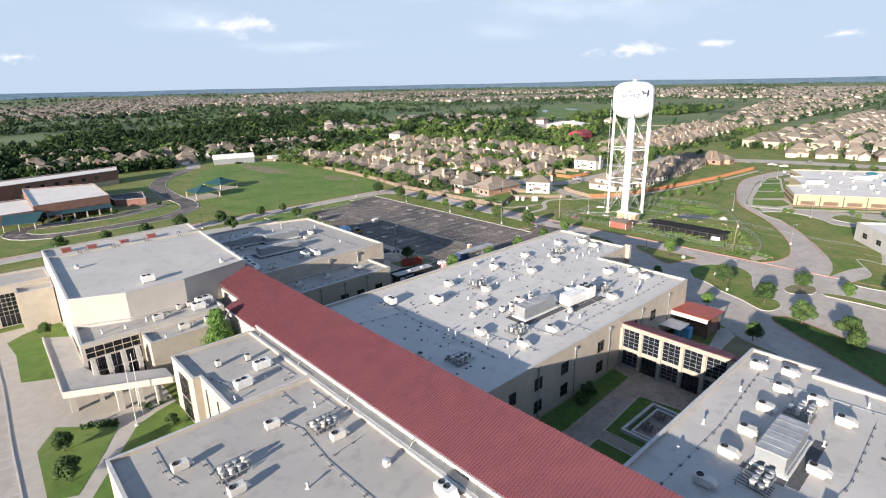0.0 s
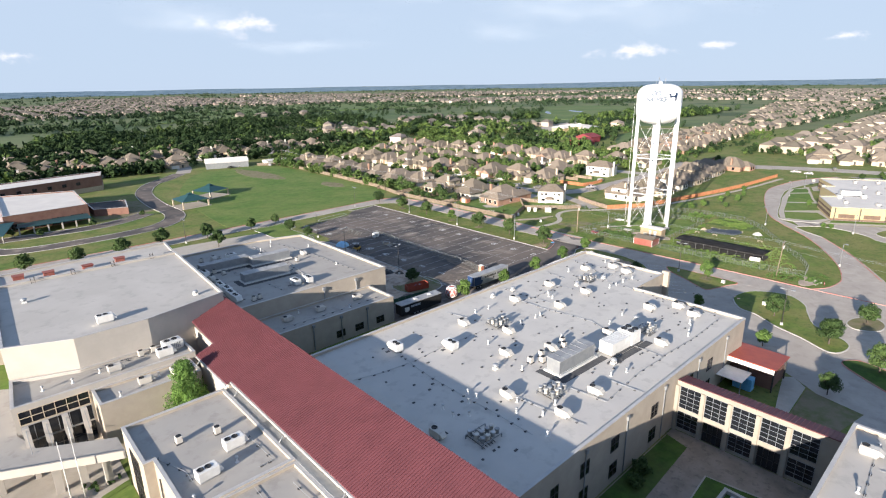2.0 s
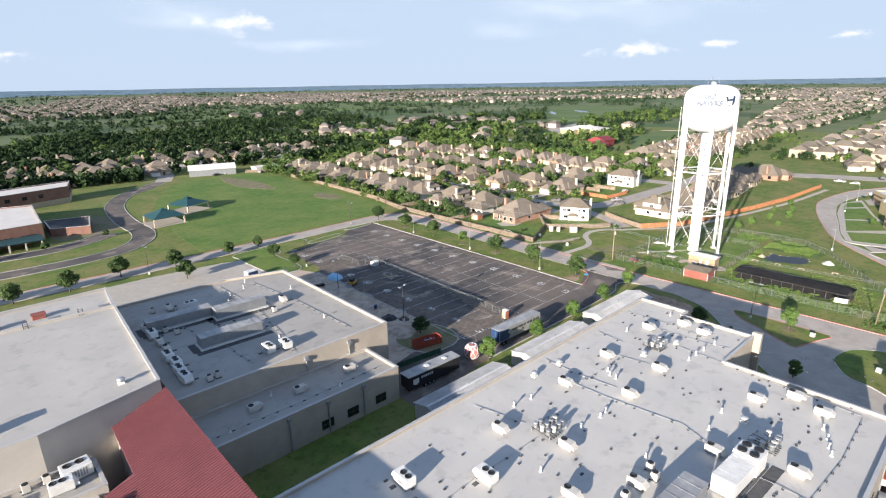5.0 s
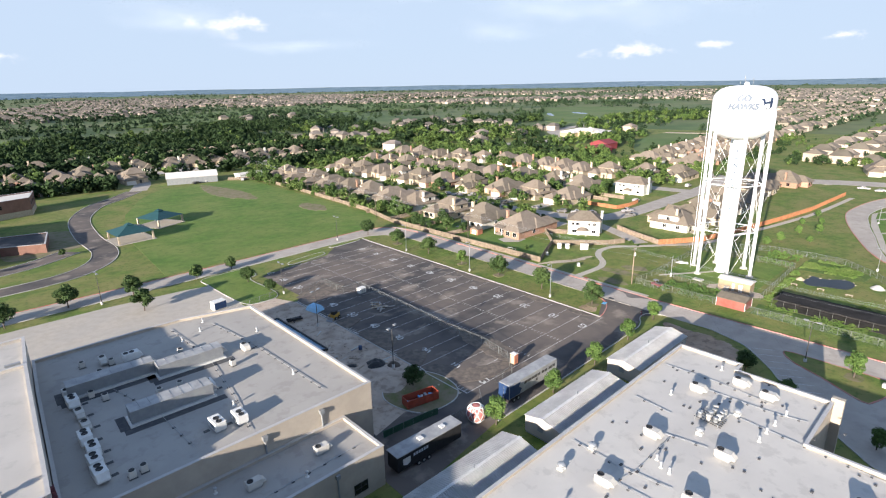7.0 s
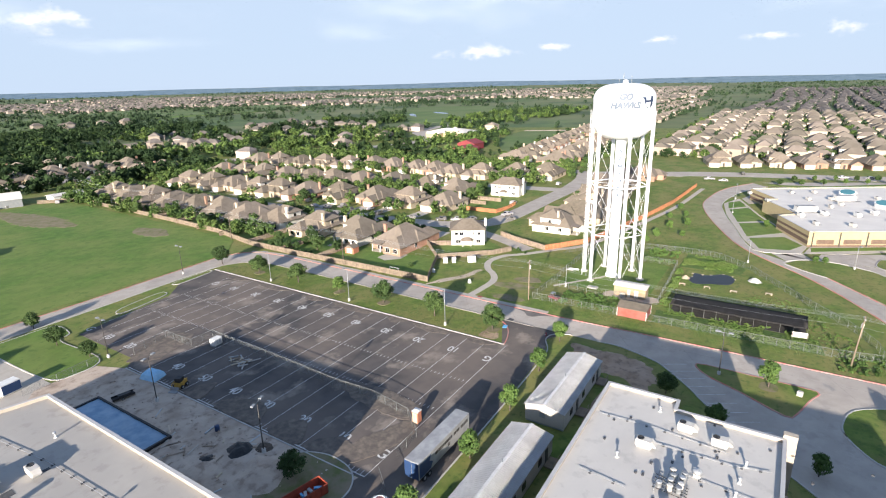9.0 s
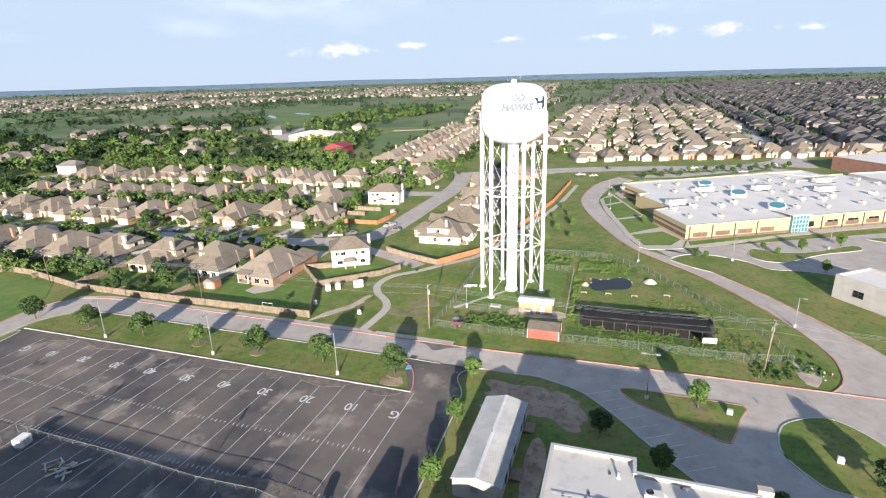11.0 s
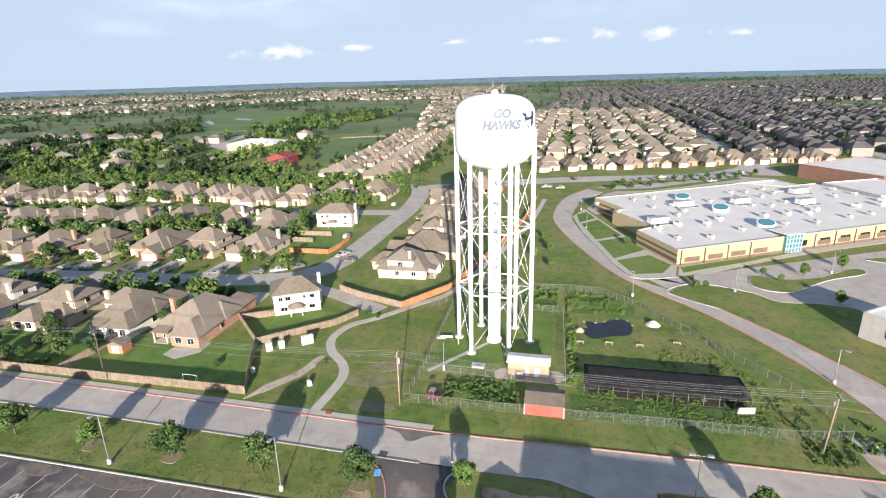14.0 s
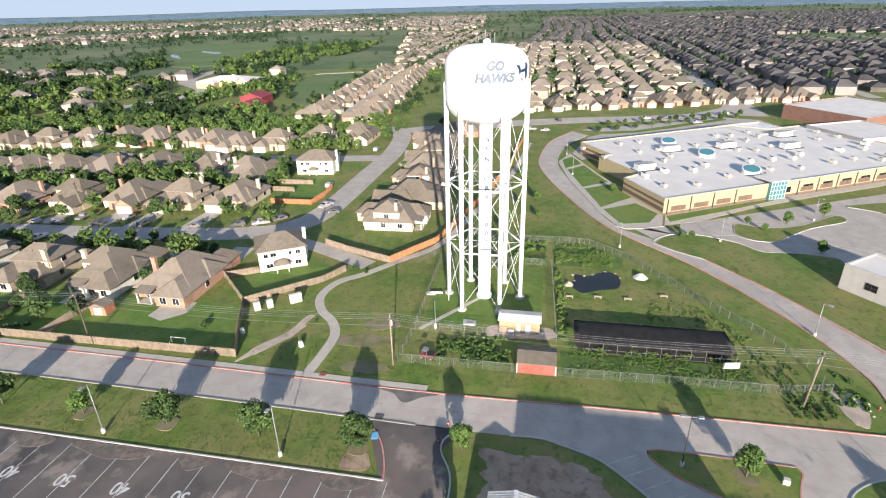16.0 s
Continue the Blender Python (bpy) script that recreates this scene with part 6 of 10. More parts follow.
def mixed_mesh(name, verts, faces, mat):
    me = bpy.data.meshes.new(name)
    me.from_pydata(verts, [], [tuple(dict.fromkeys(f)) for f in faces])
    me.materials.append(mat)
    return me


FARWALL = material("pale house walls", (0.50, 0.43, 0.35), (0.40, 0.32, 0.25), 0.03, 0.9, island=0.35)
# SOUTH estate: cloud shade is put into these darker roof and wall colours
SHADEROOF = material("cloud-shaded estate shingles", (0.088, 0.081, 0.079), (0.064, 0.059, 0.058), 0.1, 0.95, island=0.3)
SHADEWALL = material("cloud-shaded house walls", (0.22, 0.198, 0.18), (0.15, 0.133, 0.12), 0.03, 0.9, island=0.5)
FARROOF = material("far shingle roofs", (0.20, 0.17, 0.135), (0.16, 0.135, 0.107), 0.1, 0.95, island=0.36)
SANDWALL = material("sandy house walls", (0.37, 0.315, 0.265), (0.28, 0.23, 0.185), 0.03, 0.9, island=0.4)
SANDROOF = material("far sandy roofs", (0.185, 0.16, 0.137), (0.14, 0.122, 0.104), 0.1, 0.95, island=0.35)
for (wv, wf, rv, rf), wall, roof, label in ((EAST, FARWALL, FARROOF, "dense estate of tan houses with taupe roofs"), (SOUTH, SHADEWALL, SHADEROOF, "wide estate of houses darkened as under cloud shade"), (NORTH, SANDWALL, SANDROOF, "distant estates of pale suburban houses")):
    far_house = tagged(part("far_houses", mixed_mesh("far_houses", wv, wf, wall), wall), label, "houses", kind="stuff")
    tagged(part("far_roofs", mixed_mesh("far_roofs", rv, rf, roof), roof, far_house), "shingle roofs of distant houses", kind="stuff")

# ---- trees ----
def leaf_cloud(seed, height, spread, trunk, blobs, per, size, cone=False):
    """Verts and faces of a crown: leaf sprays scattered over several uneven clumps."""
    r = np.random.default_rng(seed)
    V, F = [], []
    for b in range(blobs):
        a = r.uniform(0, 2 * math.pi)
        hz = r.uniform(0.0, 1.0)
        rad = spread * (0.78 * math.sin(math.pi * (0.18 + 0.74 * hz))) * math.sqrt(r.uniform(0.05, 1))
        c = np.array([rad * math.cos(a), rad * math.sin(a), trunk + (height - trunk) * (0.12 + 0.74 * hz)])
        br = spread * r.uniform(0.30, 0.48)
        if cone:
            k = 1.05 - 0.9 * hz
            rad, br = spread * 0.8 * k * math.sqrt(r.uniform(0.1, 1)), br * (0.45 + 0.5 * k)
            c = np.array([rad * math.cos(a), rad * math.sin(a), trunk + (height - trunk) * (0.08 + 0.88 * hz)])
        d = r.normal(size=(per, 3))
        d /= np.linalg.norm(d, axis=1)[:, None]
        p = c + d * br * r.uniform(0.65, 1.05, (per, 1)) * np.array([1, 1, 0.8])
        n = d + r.normal(scale=0.45, size=(per, 3)) + np.array([0, 0, 0.25])
        n /= np.linalg.norm(n, axis=1)[:, None]
        u = np.cross(n, r.normal(size=(per, 3)))
        u /= np.linalg.norm(u, axis=1)[:, None] + 1e-9
        w = np.cross(n, u)
        s = size * r.uniform(0.6, 1.3, (per, 1))
        k = len(V) * 4
        V.append(np.stack([p - u * s, p - w * s * 0.55, p + u * s, p + w * s * 0.55], 1).reshape(-1, 3))
    V = np.concatenate(V)
    F = np.arange(len(V)).reshape(-1, 4)
    return V, F


def tree_kind(seed, height, spread, trunk, mat, label, name="tree", blobs=26, per=60, size=0.34, cone=False):
    t = thing(name, label, "tree", (0, 0))
    rnd = random.Random(seed)
    bm = bmesh.new()
    bm_tube(bm, (0, 0, -0.1), (0.05, 0, trunk), height * 0.022 + .03, height * 0.016 + .02, n=7)
    for i in range(6):
        a = rnd.uniform(0, 6.28)
        q = Vector((math.cos(a), math.sin(a), 0)) * spread * 0.6 + Vector((0, 0, trunk + (height - trunk) * rnd.uniform(0.3, 0.75)))
        bm_tube(bm, (0.05, 0, trunk * rnd.uniform(0.75, 1.0)), q, height * 0.011 + .01, 0.015, n=5)
    part("trunk", bm, BARK, t)
    part("crown", raw_mesh("crown", *leaf_cloud(seed, height, spread, trunk, blobs, per, size, cone), mat), mat, t)
    return t


OAKS = [tree_kind(s, 5.6, 2.5, 1.3, LEAF, "young dark green oak in a grass strip", "oak_tree", 30, 110, 0.23) for s in (1, 2, 3)]
BRIGHT = [tree_kind(s, 5.4, 2.1, 1.2, YOUNGLEAF, "young tree with bright green leaves", "young_tree", 28, 100, 0.22) for s in (4, 5)]
YARD = [tree_kind(s, 7.0, 3.1, 1.5, LEAF, "leafy garden tree among houses", "garden_tree", 26, 75, 0.36) for s in (6, 7, 8)]
POPLAR = tree_kind(9, 12.0, 4.5, 1.0, BRIGHTLEAF, "tall bright green conical tree beside the red roof", "tall_tree", 110, 170, 0.17, True)
BUSH = tree_kind(10, 1.9, 1.3, 0.2, LEAF, "rounded dark evergreen shrub", "shrub", 14, 50, 0.2)
tr = random.Random(3)


def plant(kind, x, y, s=1.0, group="", label=""):
    o = copy_thing(kind, pose(x, y, land_height(x, y) + 0.02, 0, 0, tr.uniform(0, 360)) @ Matrix.Diagonal((s, s, s * tr.uniform(0.92, 1.08), 1)))
    o.scale = (s, s, s * tr.uniform(0.92, 1.08))
    return tagged(o, label, group=group)


for y, k in ((241, 0), (223, 1), (206, 2), (190, 3), (174.5, 1), (158.5, 0), (142.5, 2)):
    plant(OAKS[k] if k < 3 else BRIGHT[0], 175.4, y, 1.12 if k < 3 else 0.9, "trees along the road")
for x, y in ((177.5, 127), (163.5, 126), (148.5, 125.2), (134, 125), (119, 126)):
    plant(BRIGHT[tr.randrange(2)], x, y, tr.uniform(0.85, 1.05), "trees beside the classrooms")
for x, y, s in ((63, 236.5, 1.15), (77, 240.5, 1.15), (92, 237, 1.05), (91, 223.5, 1.1), (121, 239.5, 0.8), (109.5, 237.5, 0.85), (119.5, 224, 0.85), (120.5, 211.5, 0.7), (50, 237, 1.1), (36, 238, 1.1), (117, 145.5, 0.85)):
    plant(OAKS[tr.randrange(3)], x, y, s, "trees beside the drive")
for x, y, s in ((167.7, 103, .8), (160.5, 94, .85), (133.5, 46.9, .75), (145.6, 61.6, .75), (179, 87.3, 1.0), (156, 80, .7), (164.2, 65, 1.05), (156.4, 52, 1.1), (174.7, 48.6, .95), (149.6, 42, 1.1), (147.4, 32.6, 1.15), (143.6, 30.6, .85), (175.4, 38.6, .9), (182, 29, 1.0)):
    plant((OAKS + BRIGHT)[tr.randrange(5)], x, y, s, "trees round the drive")
plant(POPLAR, 45.5, 117.5, 1.0)
for x, y, s in ((16.7, 109, .68), (16.0, 100, .78), (21.4, 162.2, .6), (31.5, 103.6, .45), (46.3, 288, .6), (64.6, 291, .6), (38, 296, .55), (85, 296, .5)):
    plant(OAKS[tr.randrange(3)], x, y, s, "trees before the entrance")
for x, y in ((26, 92), (87, 59.5), (90, 60)):
    plant(BUSH, x, y, tr.uniform(1.0, 1.5), "shrubs beside the school")
# garden trees in the near neighbourhood
n = 0
while n < 205:
    x, y = tr.uniform(200, 410), tr.uniform(168, 420)
    if any(math.hypot(x - a, y - b) < 9.0 for a, b, _ in HOUSES) or any(abs(x - s) < 10 for s in (246.5, 330)) or (abs(x - 250) < 12 and y < 260) or abs(y - 185.5) < 7 or (x < 262 and y < 205) or (x < 212 and y < 200) or abs(x - 338) < 9 and y < 240 or (262 < x < 312 and y < 212):
        continue
    plant(YARD[tr.randrange(3)] if tr.random() < 0.8 else BRIGHT[tr.randrange(2)], x, y, tr.uniform(0.45, 0.95), "garden trees")
    n += 1
for x, y, s in ((196.6, 233.4, .55), (195.6, 236.6, .6), (195.8, 240.6, .5), (203, 231.4, .5), (208, 232.4, .7), (202.8, 225.4, .7), (203.6, 217.4, .5), (198, 230.6, .45), (206, 217.6, .5)):
    plant(YARD[tr.randrange(3)], x, y, s, "garden trees")
for x, y, s in ((249.3, 282.9, .75), (257.5, 303.3, .6), (256.7, 259.1, .5), (241.3, 232.4, .6), (243, 234.4, .55), (236.1, 203.1, .55), (237.4, 207.6, .5), (262.5, 207.5, .5), (235.6, 284.5, .5), (240.7, 273, .5), (235.1, 240.9, .5), (261.9, 242, .45), (254.4, 277.6, .5), (242.4, 226, .5), (235.6, 202.6, .5), (233.4, 268.6, .6)):
    plant((YARD + BRIGHT)[tr.randrange(5)], x, y, s, "trees along the estate street")
for x, y, s in ((194.9, 225.9, 1.0), (196, 224.6, .8), (197.4, 223.4, .6), (202.6, 185.2, .8), (254, 248, .6), (258, 263, .7), (257.4, 227.6, .6), (258.6, 221, .6), (232.8, 162.4, .7), (231.6, 159.2, .5)):
    plant(BUSH, x, y, s, "garden shrubs")
for x, y, s in ((277.3, 58.3, .5), (272.5, 55.1, .5), (279, 47.1, .75), (286.7, 34.2, .8), (263.9, 78.8, .5), (264.1, 76.4, .45), (258.6, 46.2, .7), (302, 93.4, .6)):
    plant(BRIGHT[tr.randrange(2)], x, y, s, "trees in the car park")
for i in range(9):
    plant((OAKS + BRIGHT)[i % 5], 399 + 4.6 * i - (3 if i < 3 else 0), 92 - 9.4 * i, .62, "trees in the car park strips")
    plant((OAKS + BRIGHT)[(i + 2) % 5], 412 + 4.2 * i, 86 - 9.2 * i, .62, "trees in the car park strips")
for x, y in ((262, 128), (270, 126), (274, 118), (284, 124), (290, 119), (300, 127), (306, 122), (318, 126)):
    plant(BRIGHT[tr.randrange(2)], x, y, tr.uniform(0.5, 0.75), "saplings on the grass bank")
for k in (*OAKS, *BRIGHT, *YARD, POPLAR, BUSH):
    for o in (*k.children_recursive, k):
        bpy.data.objects.remove(o)

# woods and scattered far trees, past counting
wr = np.random.default_rng(21)
small = [leaf_cloud(30 + i, 8.5, 4.4, 0.8, 9, 18, 0.9) for i in range(6)]
middle = [leaf_cloud(50 + i, 8.2, 4.6, 0.4, 8, 12, 1.2) for i in range(6)]
tiny = [leaf_cloud(40 + i, 7.6, 4.6, 0.2, 5, 6, 1.9) for i in range(6)]
speck = [leaf_cloud(60 + i, 7.0, 5.0, 0.2, 3, 5, 2.6) for i in range(6)]


ARTERY = smooth_line([(60, 476), (200, 474), (300, 470), (354, 447), (414, 424), (478, 391), (530, 394), (585, 446), (680, 460), (900, 440)], 12)


def blocked(x, y):
    if any(math.hypot(x - a, y - b) < (20 if 290 < x < 620 else 13) for a, b in ARTERY):
        return True
    return (430 < y < 560 and 40 < x < 300 and (y - 448) % 45 < 12) or (530 < x < 612 and 356 < y < 440) or (438 < x < 486 and 294 < y < 328) or (405 < x < 660 and 206 < y < 268)


BELT = [(120, 470), (202, 482), (301, 476), (352, 430), (392, 412), (402, 320), (406, 276), (452, 292), (490, 292), (560, 300), (600, 340), (660, 410), (760, 396), (900, 380), (1050, 400), (820, 560), (700, 640), (640, 740), (520, 830), (380, 900), (260, 860), (150, 800), (70, 700), (40, 560), (70, 500)]
CLEAR = [[(640, 320), (760, 330), (700, 376), (640, 366)], [(470, 700), (640, 640), (700, 720), (560, 800)], [(180, 780), (300, 760), (320, 850), (200, 880)], [(590, 480), (700, 470), (720, 540), (620, 560)], [(464, 282), (551, 330), (640, 342), (656, 300), (635, 280), (480, 264)], [(985, 755), (1095, 730), (1097, 615), (828, 489), (705, 500), (710, 560)]]
near_w, far_w, garden_w = [], [], []
WOODHOUSES = [q for q in FAR if q[0] < 1340 and q[1] > 230 and (q[0] < 660 or q[1] < 455)]
for i in range(9000):
    x, y = wr.uniform(30, 1060), wr.uniform(270, 910)
    if not inside(x, y, BELT) or any(inside(x, y, c) for c in CLEAR) or blocked(x, y):
        continue
    if noise.noise(Vector((x / 60, y / 60, 3.3))) < -0.2 - 0.15 * (y < 600) or len(near_w) > 4000 or any(abs(x - a) < 9 and abs(y - b) < 9 for a, b, _ in WOODHOUSES):
        continue
    near_w.append((x, y, wr.uniform(0.6, 1.3)))
# street and garden trees in the estates
for i in range(2300):
    x, y = wr.uniform(196, 400), wr.uniform(200, 430)
    if any(abs(x - a) < 9.5 and abs(y - b) < 9.0 for a, b, _ in HOUSES) or any(abs(x - s) < 8 for s in (246.5, 330)) or (abs(x - 250) < 10 and y < 260) or abs(y - 185.5) < 7 or abs(x - 337) < 8 and y < 240 or (x < 232 and y < 262) or x < 204:
        continue
    if (236 < x < 264 or 320 < x < 346 or 200 < x < 212) and wr.random() < .8 or (262 < x < 330 and y < 214):
        continue
    garden_w.append((x, y, wr.uniform(0.4, 0.9)))
for i in range(150):                               # back gardens along the playing field
    x, y = wr.uniform(199.5, 209.5), wr.uniform(252, 402)
    if not any(abs(x - a) < 7.5 and abs(y - b) < 7.5 for a, b, _ in HOUSES) and noise.noise(Vector((x / 9, y / 9, 6.1))) > -0.12:
        garden_w.append((x, y, wr.uniform(0.3, 0.68)))
for i in range(1900):
    x, y = wr.uniform(30, 310), wr.uniform(425, 570)
    if any(math.hypot(x - a, y - b) < 9.5 for a, b, _ in HOUSES) or (135 < x < 235 and y < 442):
        continue
    if not blocked(x, y):
        near_w.append((x, y, wr.uniform(0.6, 1.25)))
for i in range(260):
    x, y = wr.uniform(400, 660), wr.uniform(196, 290)
    if any(math.hypot(x - a, y - b) < 9.0 for a, b, _ in HOUSES) or abs(y - 238 - (x - 440) * .09) < 8:
        continue
    near_w.append((x, y, wr.uniform(0.25, 0.75)))
for i in range(19000):
    a, r = wr.uniform(-0.75, 1.75), 480 + 3600 * wr.random() ** 0.75
    x, y = 120 + r * math.cos(a), 110 + r * math.sin(a)
    v = noise.noise(Vector((x / 330, y / 210, 9.1)))
    if r < 900 and y > 250 and wr.random() < 0.5:
        continue
    if v < 0.12 and wr.random() > 0.16 or noise.noise(Vector((x / 520, y / 380, 4.2))) > 0.02 and y > 300 and wr.random() < 0.75:
        continue
    if x < 470 and y < 300:
        continue
    if any(inside(x, y, c) for c in CLEAR):
        continue
    far_w.append((x, y, wr.uniform(0.5, 1.2) * (0.6 if y < 200 and x < 1100 else 1) * (1.0 if r < 1500 else 1.15)))


for st in range(-19, 4):
    for i in range(110):
        x = 450 + 16 * i + wr.uniform(-5, 5)
        y = 2 + 47 * st - 0.02 * (x - 450) + 9 * math.sin(x / 170 + st) * (st != 0)
        if x > 470 + (130 - y) * 0.24:
            (near_w if x < 900 else far_w).append((x, y + (wr.choice((-6.5, 6.5)) if wr.random() < .55 else wr.choice((-23.5, 23.5))), wr.uniform(0.3, 0.7)))


for x, y, _ in FAR:
    if y > 300 or (y > 215 and x > 660):
        for k in range(2):
            far_w.append((x + wr.uniform(-14, 14), y + wr.choice((-9.5, 9.5)), wr.uniform(0.5, 1.15)))
    elif x < 1500 and wr.random() < 0.6:
        far_w.append((x + wr.uniform(-9, 9), y + wr.choice((-9.5, 9.5)), wr.uniform(0.55, 1.0)))
# clumps of trees along the far side of the woods and over the meadows
for i in range(260):
    a, r = wr.uniform(0.45, 1.7), wr.uniform(760, 1500)
    cx, cy = 120 + r * math.cos(a), 110 + r * math.sin(a)
    if a < 1.15 and wr.random() < 0.55:
        continue
    for k in range(wr.integers(3, 22)):
        x, y = cx + wr.normal(0, 38), cy + wr.normal(0, 17)
        if not any(inside(x, y, c) for c in CLEAR):
            far_w.append((x, y, wr.uniform(0.5, 1.25)))
for i in range(1100):
    x, y = wr.uniform(450, 905), wr.uniform(12, 185)
    if x > 476 + (130 - y) * 0.24 and not any(abs(x - a) < 7.5 and abs(y - b) < 7.5 for a, b, _ in FAR if a < 920):
        near_w.append((x, y, wr.uniform(0.35, 0.85)))


def forest(name, spots, kinds, label, mat=WOODS):
    V, F, k = [], [], 0
    for i, (x, y, s) in enumerate(spots):
        v, f = kinds[i % len(kinds)]
        a = wr.uniform(0, 6.28)
        c, q = math.cos(a) * s, math.sin(a) * s
        V.append(np.stack([x + v[:, 0] * c - v[:, 1] * q, y + v[:, 0] * q + v[:, 1] * c, land_height(x, y) + v[:, 2] * s], 1))
        F.append(f + k)
        k += len(v)
    return tagged(part(name, raw_mesh(name, np.concatenate(V), np.concatenate(F), mat), mat), label, "woods", kind="stuff")


# sunlit and cloud-shaded woods painted apart: paler leaves here, darker ones elsewhere
sunny = lambda x, y: noise.noise(Vector((x / 24, y / 24, 7.7))) > (-0.05 if x > 330 and y < 560 else 0.42)
forest("woodland", [q for q in near_w if not sunny(*q[:2])], middle, "dense green belt of trees behind the houses")
forest("woodland", [q for q in near_w if sunny(*q[:2])], middle, "lighter green trees among the woods and houses", GARDEN)
forest("garden_trees", garden_w, small, "leafy trees between suburban houses", GARDEN)
remote = lambda x, y: math.hypot(x - 110, y - 110) > 1150
forest("far_trees", [q for q in far_w if not remote(*q[:2])], tiny, "scattered trees and hedges past the woods", FARWOODS)
forest("far_trees", [q for q in far_w if remote(*q[:2])], speck, "tiny trees and hedges out to the horizon", FARWOODS)

# ---- things on the roofs ----
ZB, ZD, ZF, ZE, ZC, ZL, ZG = 10.05, 9.15, 9.45, 10.55, 9.8, 6.15, 15.15


def bevel(bm, w):
    bmesh.ops.bevel(bm, geom=list(bm.edges), offset=w, segments=1, affect="EDGES")


def rtu_kind(name, label, l, w, h, fans, mat):
    """A packaged roof unit, long side along y, on a kerb, with round fan guards and an intake hood."""
    u = thing(name, label, "air conditioner", (0, 0))
    bm = bmesh.new()
    bm_box(bm, -w / 2 + .12, w / 2 - .12, -l / 2 + .12, l / 2 - .12, 0, 0.28)
    part("kerb_frame", bm, GALV, u)
    bm = bmesh.new()
    bm_box(bm, -w / 2, w / 2, -l / 2, l / 2, 0.28, 0.28 + h)
    bevel(bm, 0.04)
    body = part("cabinet", bm, mat, u)
    for i in range(fans):
        y = l / 2 - 0.55 - i * 0.95
        bm = bmesh.new()
        bm_lathe(bm, [(0.42, 0.26 + h), (0.42, 0.36 + h), (0.36, 0.37 + h), (0.34, 0.3 + h), (0, 0.3 + h)], 16, (0, y))
        part("fan_guard", bm, BLACK, u, "dark round fan guard")
    bm = bmesh.new()
    v = [bm.verts.new(c) for c in ((-w / 2 + .1, -l / 2 - .5, .55), (w / 2 - .1, -l / 2 - .5, .55), (w / 2 - .1, -l / 2 + .01, .5), (-w / 2 + .1, -l / 2 + .01, .5),
                                   (-w / 2 + .1, -l / 2 - .5, .75), (w / 2 - .1, -l / 2 - .5, .75), (w / 2 - .1, -l / 2 + .01, .2 + h), (-w / 2 + .1, -l / 2 + .01, .2 + h))]
    for q in ((3, 2, 1, 0), (4, 5, 6, 7), (0, 1, 5, 4), (1, 2, 6, 5), (2, 3, 7, 6), (3, 0, 4, 7)):
        bm.faces.new([v[j] for j in q])
    part("intake_hood", bm, mat, u)
    bm = bmesh.new()
    for i in range(7):
        bm_box(bm, w / 2 - .01, w / 2 + .02, -l * .15, l * .32, .5 + i * .08, .54 + i * .08)
    part("louvre_panel", bm, GREYMETAL, body)
    for a, b in ((w / 2 + .25, -l * .3),):
        bm = bmesh.new()
        bm_box(bm, a, a + .8, b, b + .6, -0.0, 0.03)
        part("pad", bm, DARKPAD, u, "dark walkway pad")
    return u


RTU = rtu_kind("rooftop_unit", "pale beige rooftop air unit with round fan guard", 2.0, 1.15, 0.95, 1, BEIGEMETAL)
RTU2 = rtu_kind("rooftop_unit", "white rooftop air unit with two fan guards", 2.6, 1.55, 1.25, 2, WHITEMETAL)
COND = thing("condenser", "small pale condenser with a dark fan on top", "air conditioner", (0, 0))
bm = bmesh.new()
bm_box(bm, -.42, .42, -.42, .42, 0.12, 1.1)
bevel(bm, 0.05)
part("cabinet", bm, BEIGEMETAL, COND)
bm = bmesh.new()
bm_lathe(bm, [(.36, 1.09), (.36, 1.16), (.28, 1.17), (0, 1.12)], 14)
part("fan_guard", bm, BLACK, COND)
bm = bmesh.new()
bm_box(bm, -.5, .5, -.5, -.3, 0, .12)
bm_box(bm, -.5, .5, .3, .5, 0, .12)
part("skid", bm, DARKPAD, COND)
VENT = thing("roof_vent", "short pale vent pipe with a cap", "vent", (0, 0))
bm = bmesh.new()
bm_lathe(bm, [(.28, 0), (.16, .1), (.12, .16), (.12, .65)], 10)
part("pipe", bm, WHITEMETAL, VENT)
bm = bmesh.new()
bm_lathe(bm, [(.13, .66), (.23, .66), (.23, .84), (.08, .92), (0, .92)], 10)
part("cap", bm, GALV, VENT)
FANV = thing("exhaust_fan", "squat galvanised roof exhaust fan", "vent", (0, 0))
bm = bmesh.new()
bm_box(bm, -.4, .4, -.4, .4, 0, .35)
part("base", bm, WHITEMETAL, FANV)
bm = bmesh.new()
bm_lathe(bm, [(.3, .35), (.3, .6), (.55, .62), (.55, .8), (.35, 1.0), (0, 1.05)], 14)
part("dome", bm, GALV, FANV)


def set_on(kind, z, spots, turn=0, group="", wob=4):
    for p in spots:
        copy_thing(kind, pose(p[0], p[1], z, 0, 0, turn + (p[2] if len(p) > 2 else 0) + tr.uniform(-wob, wob)))


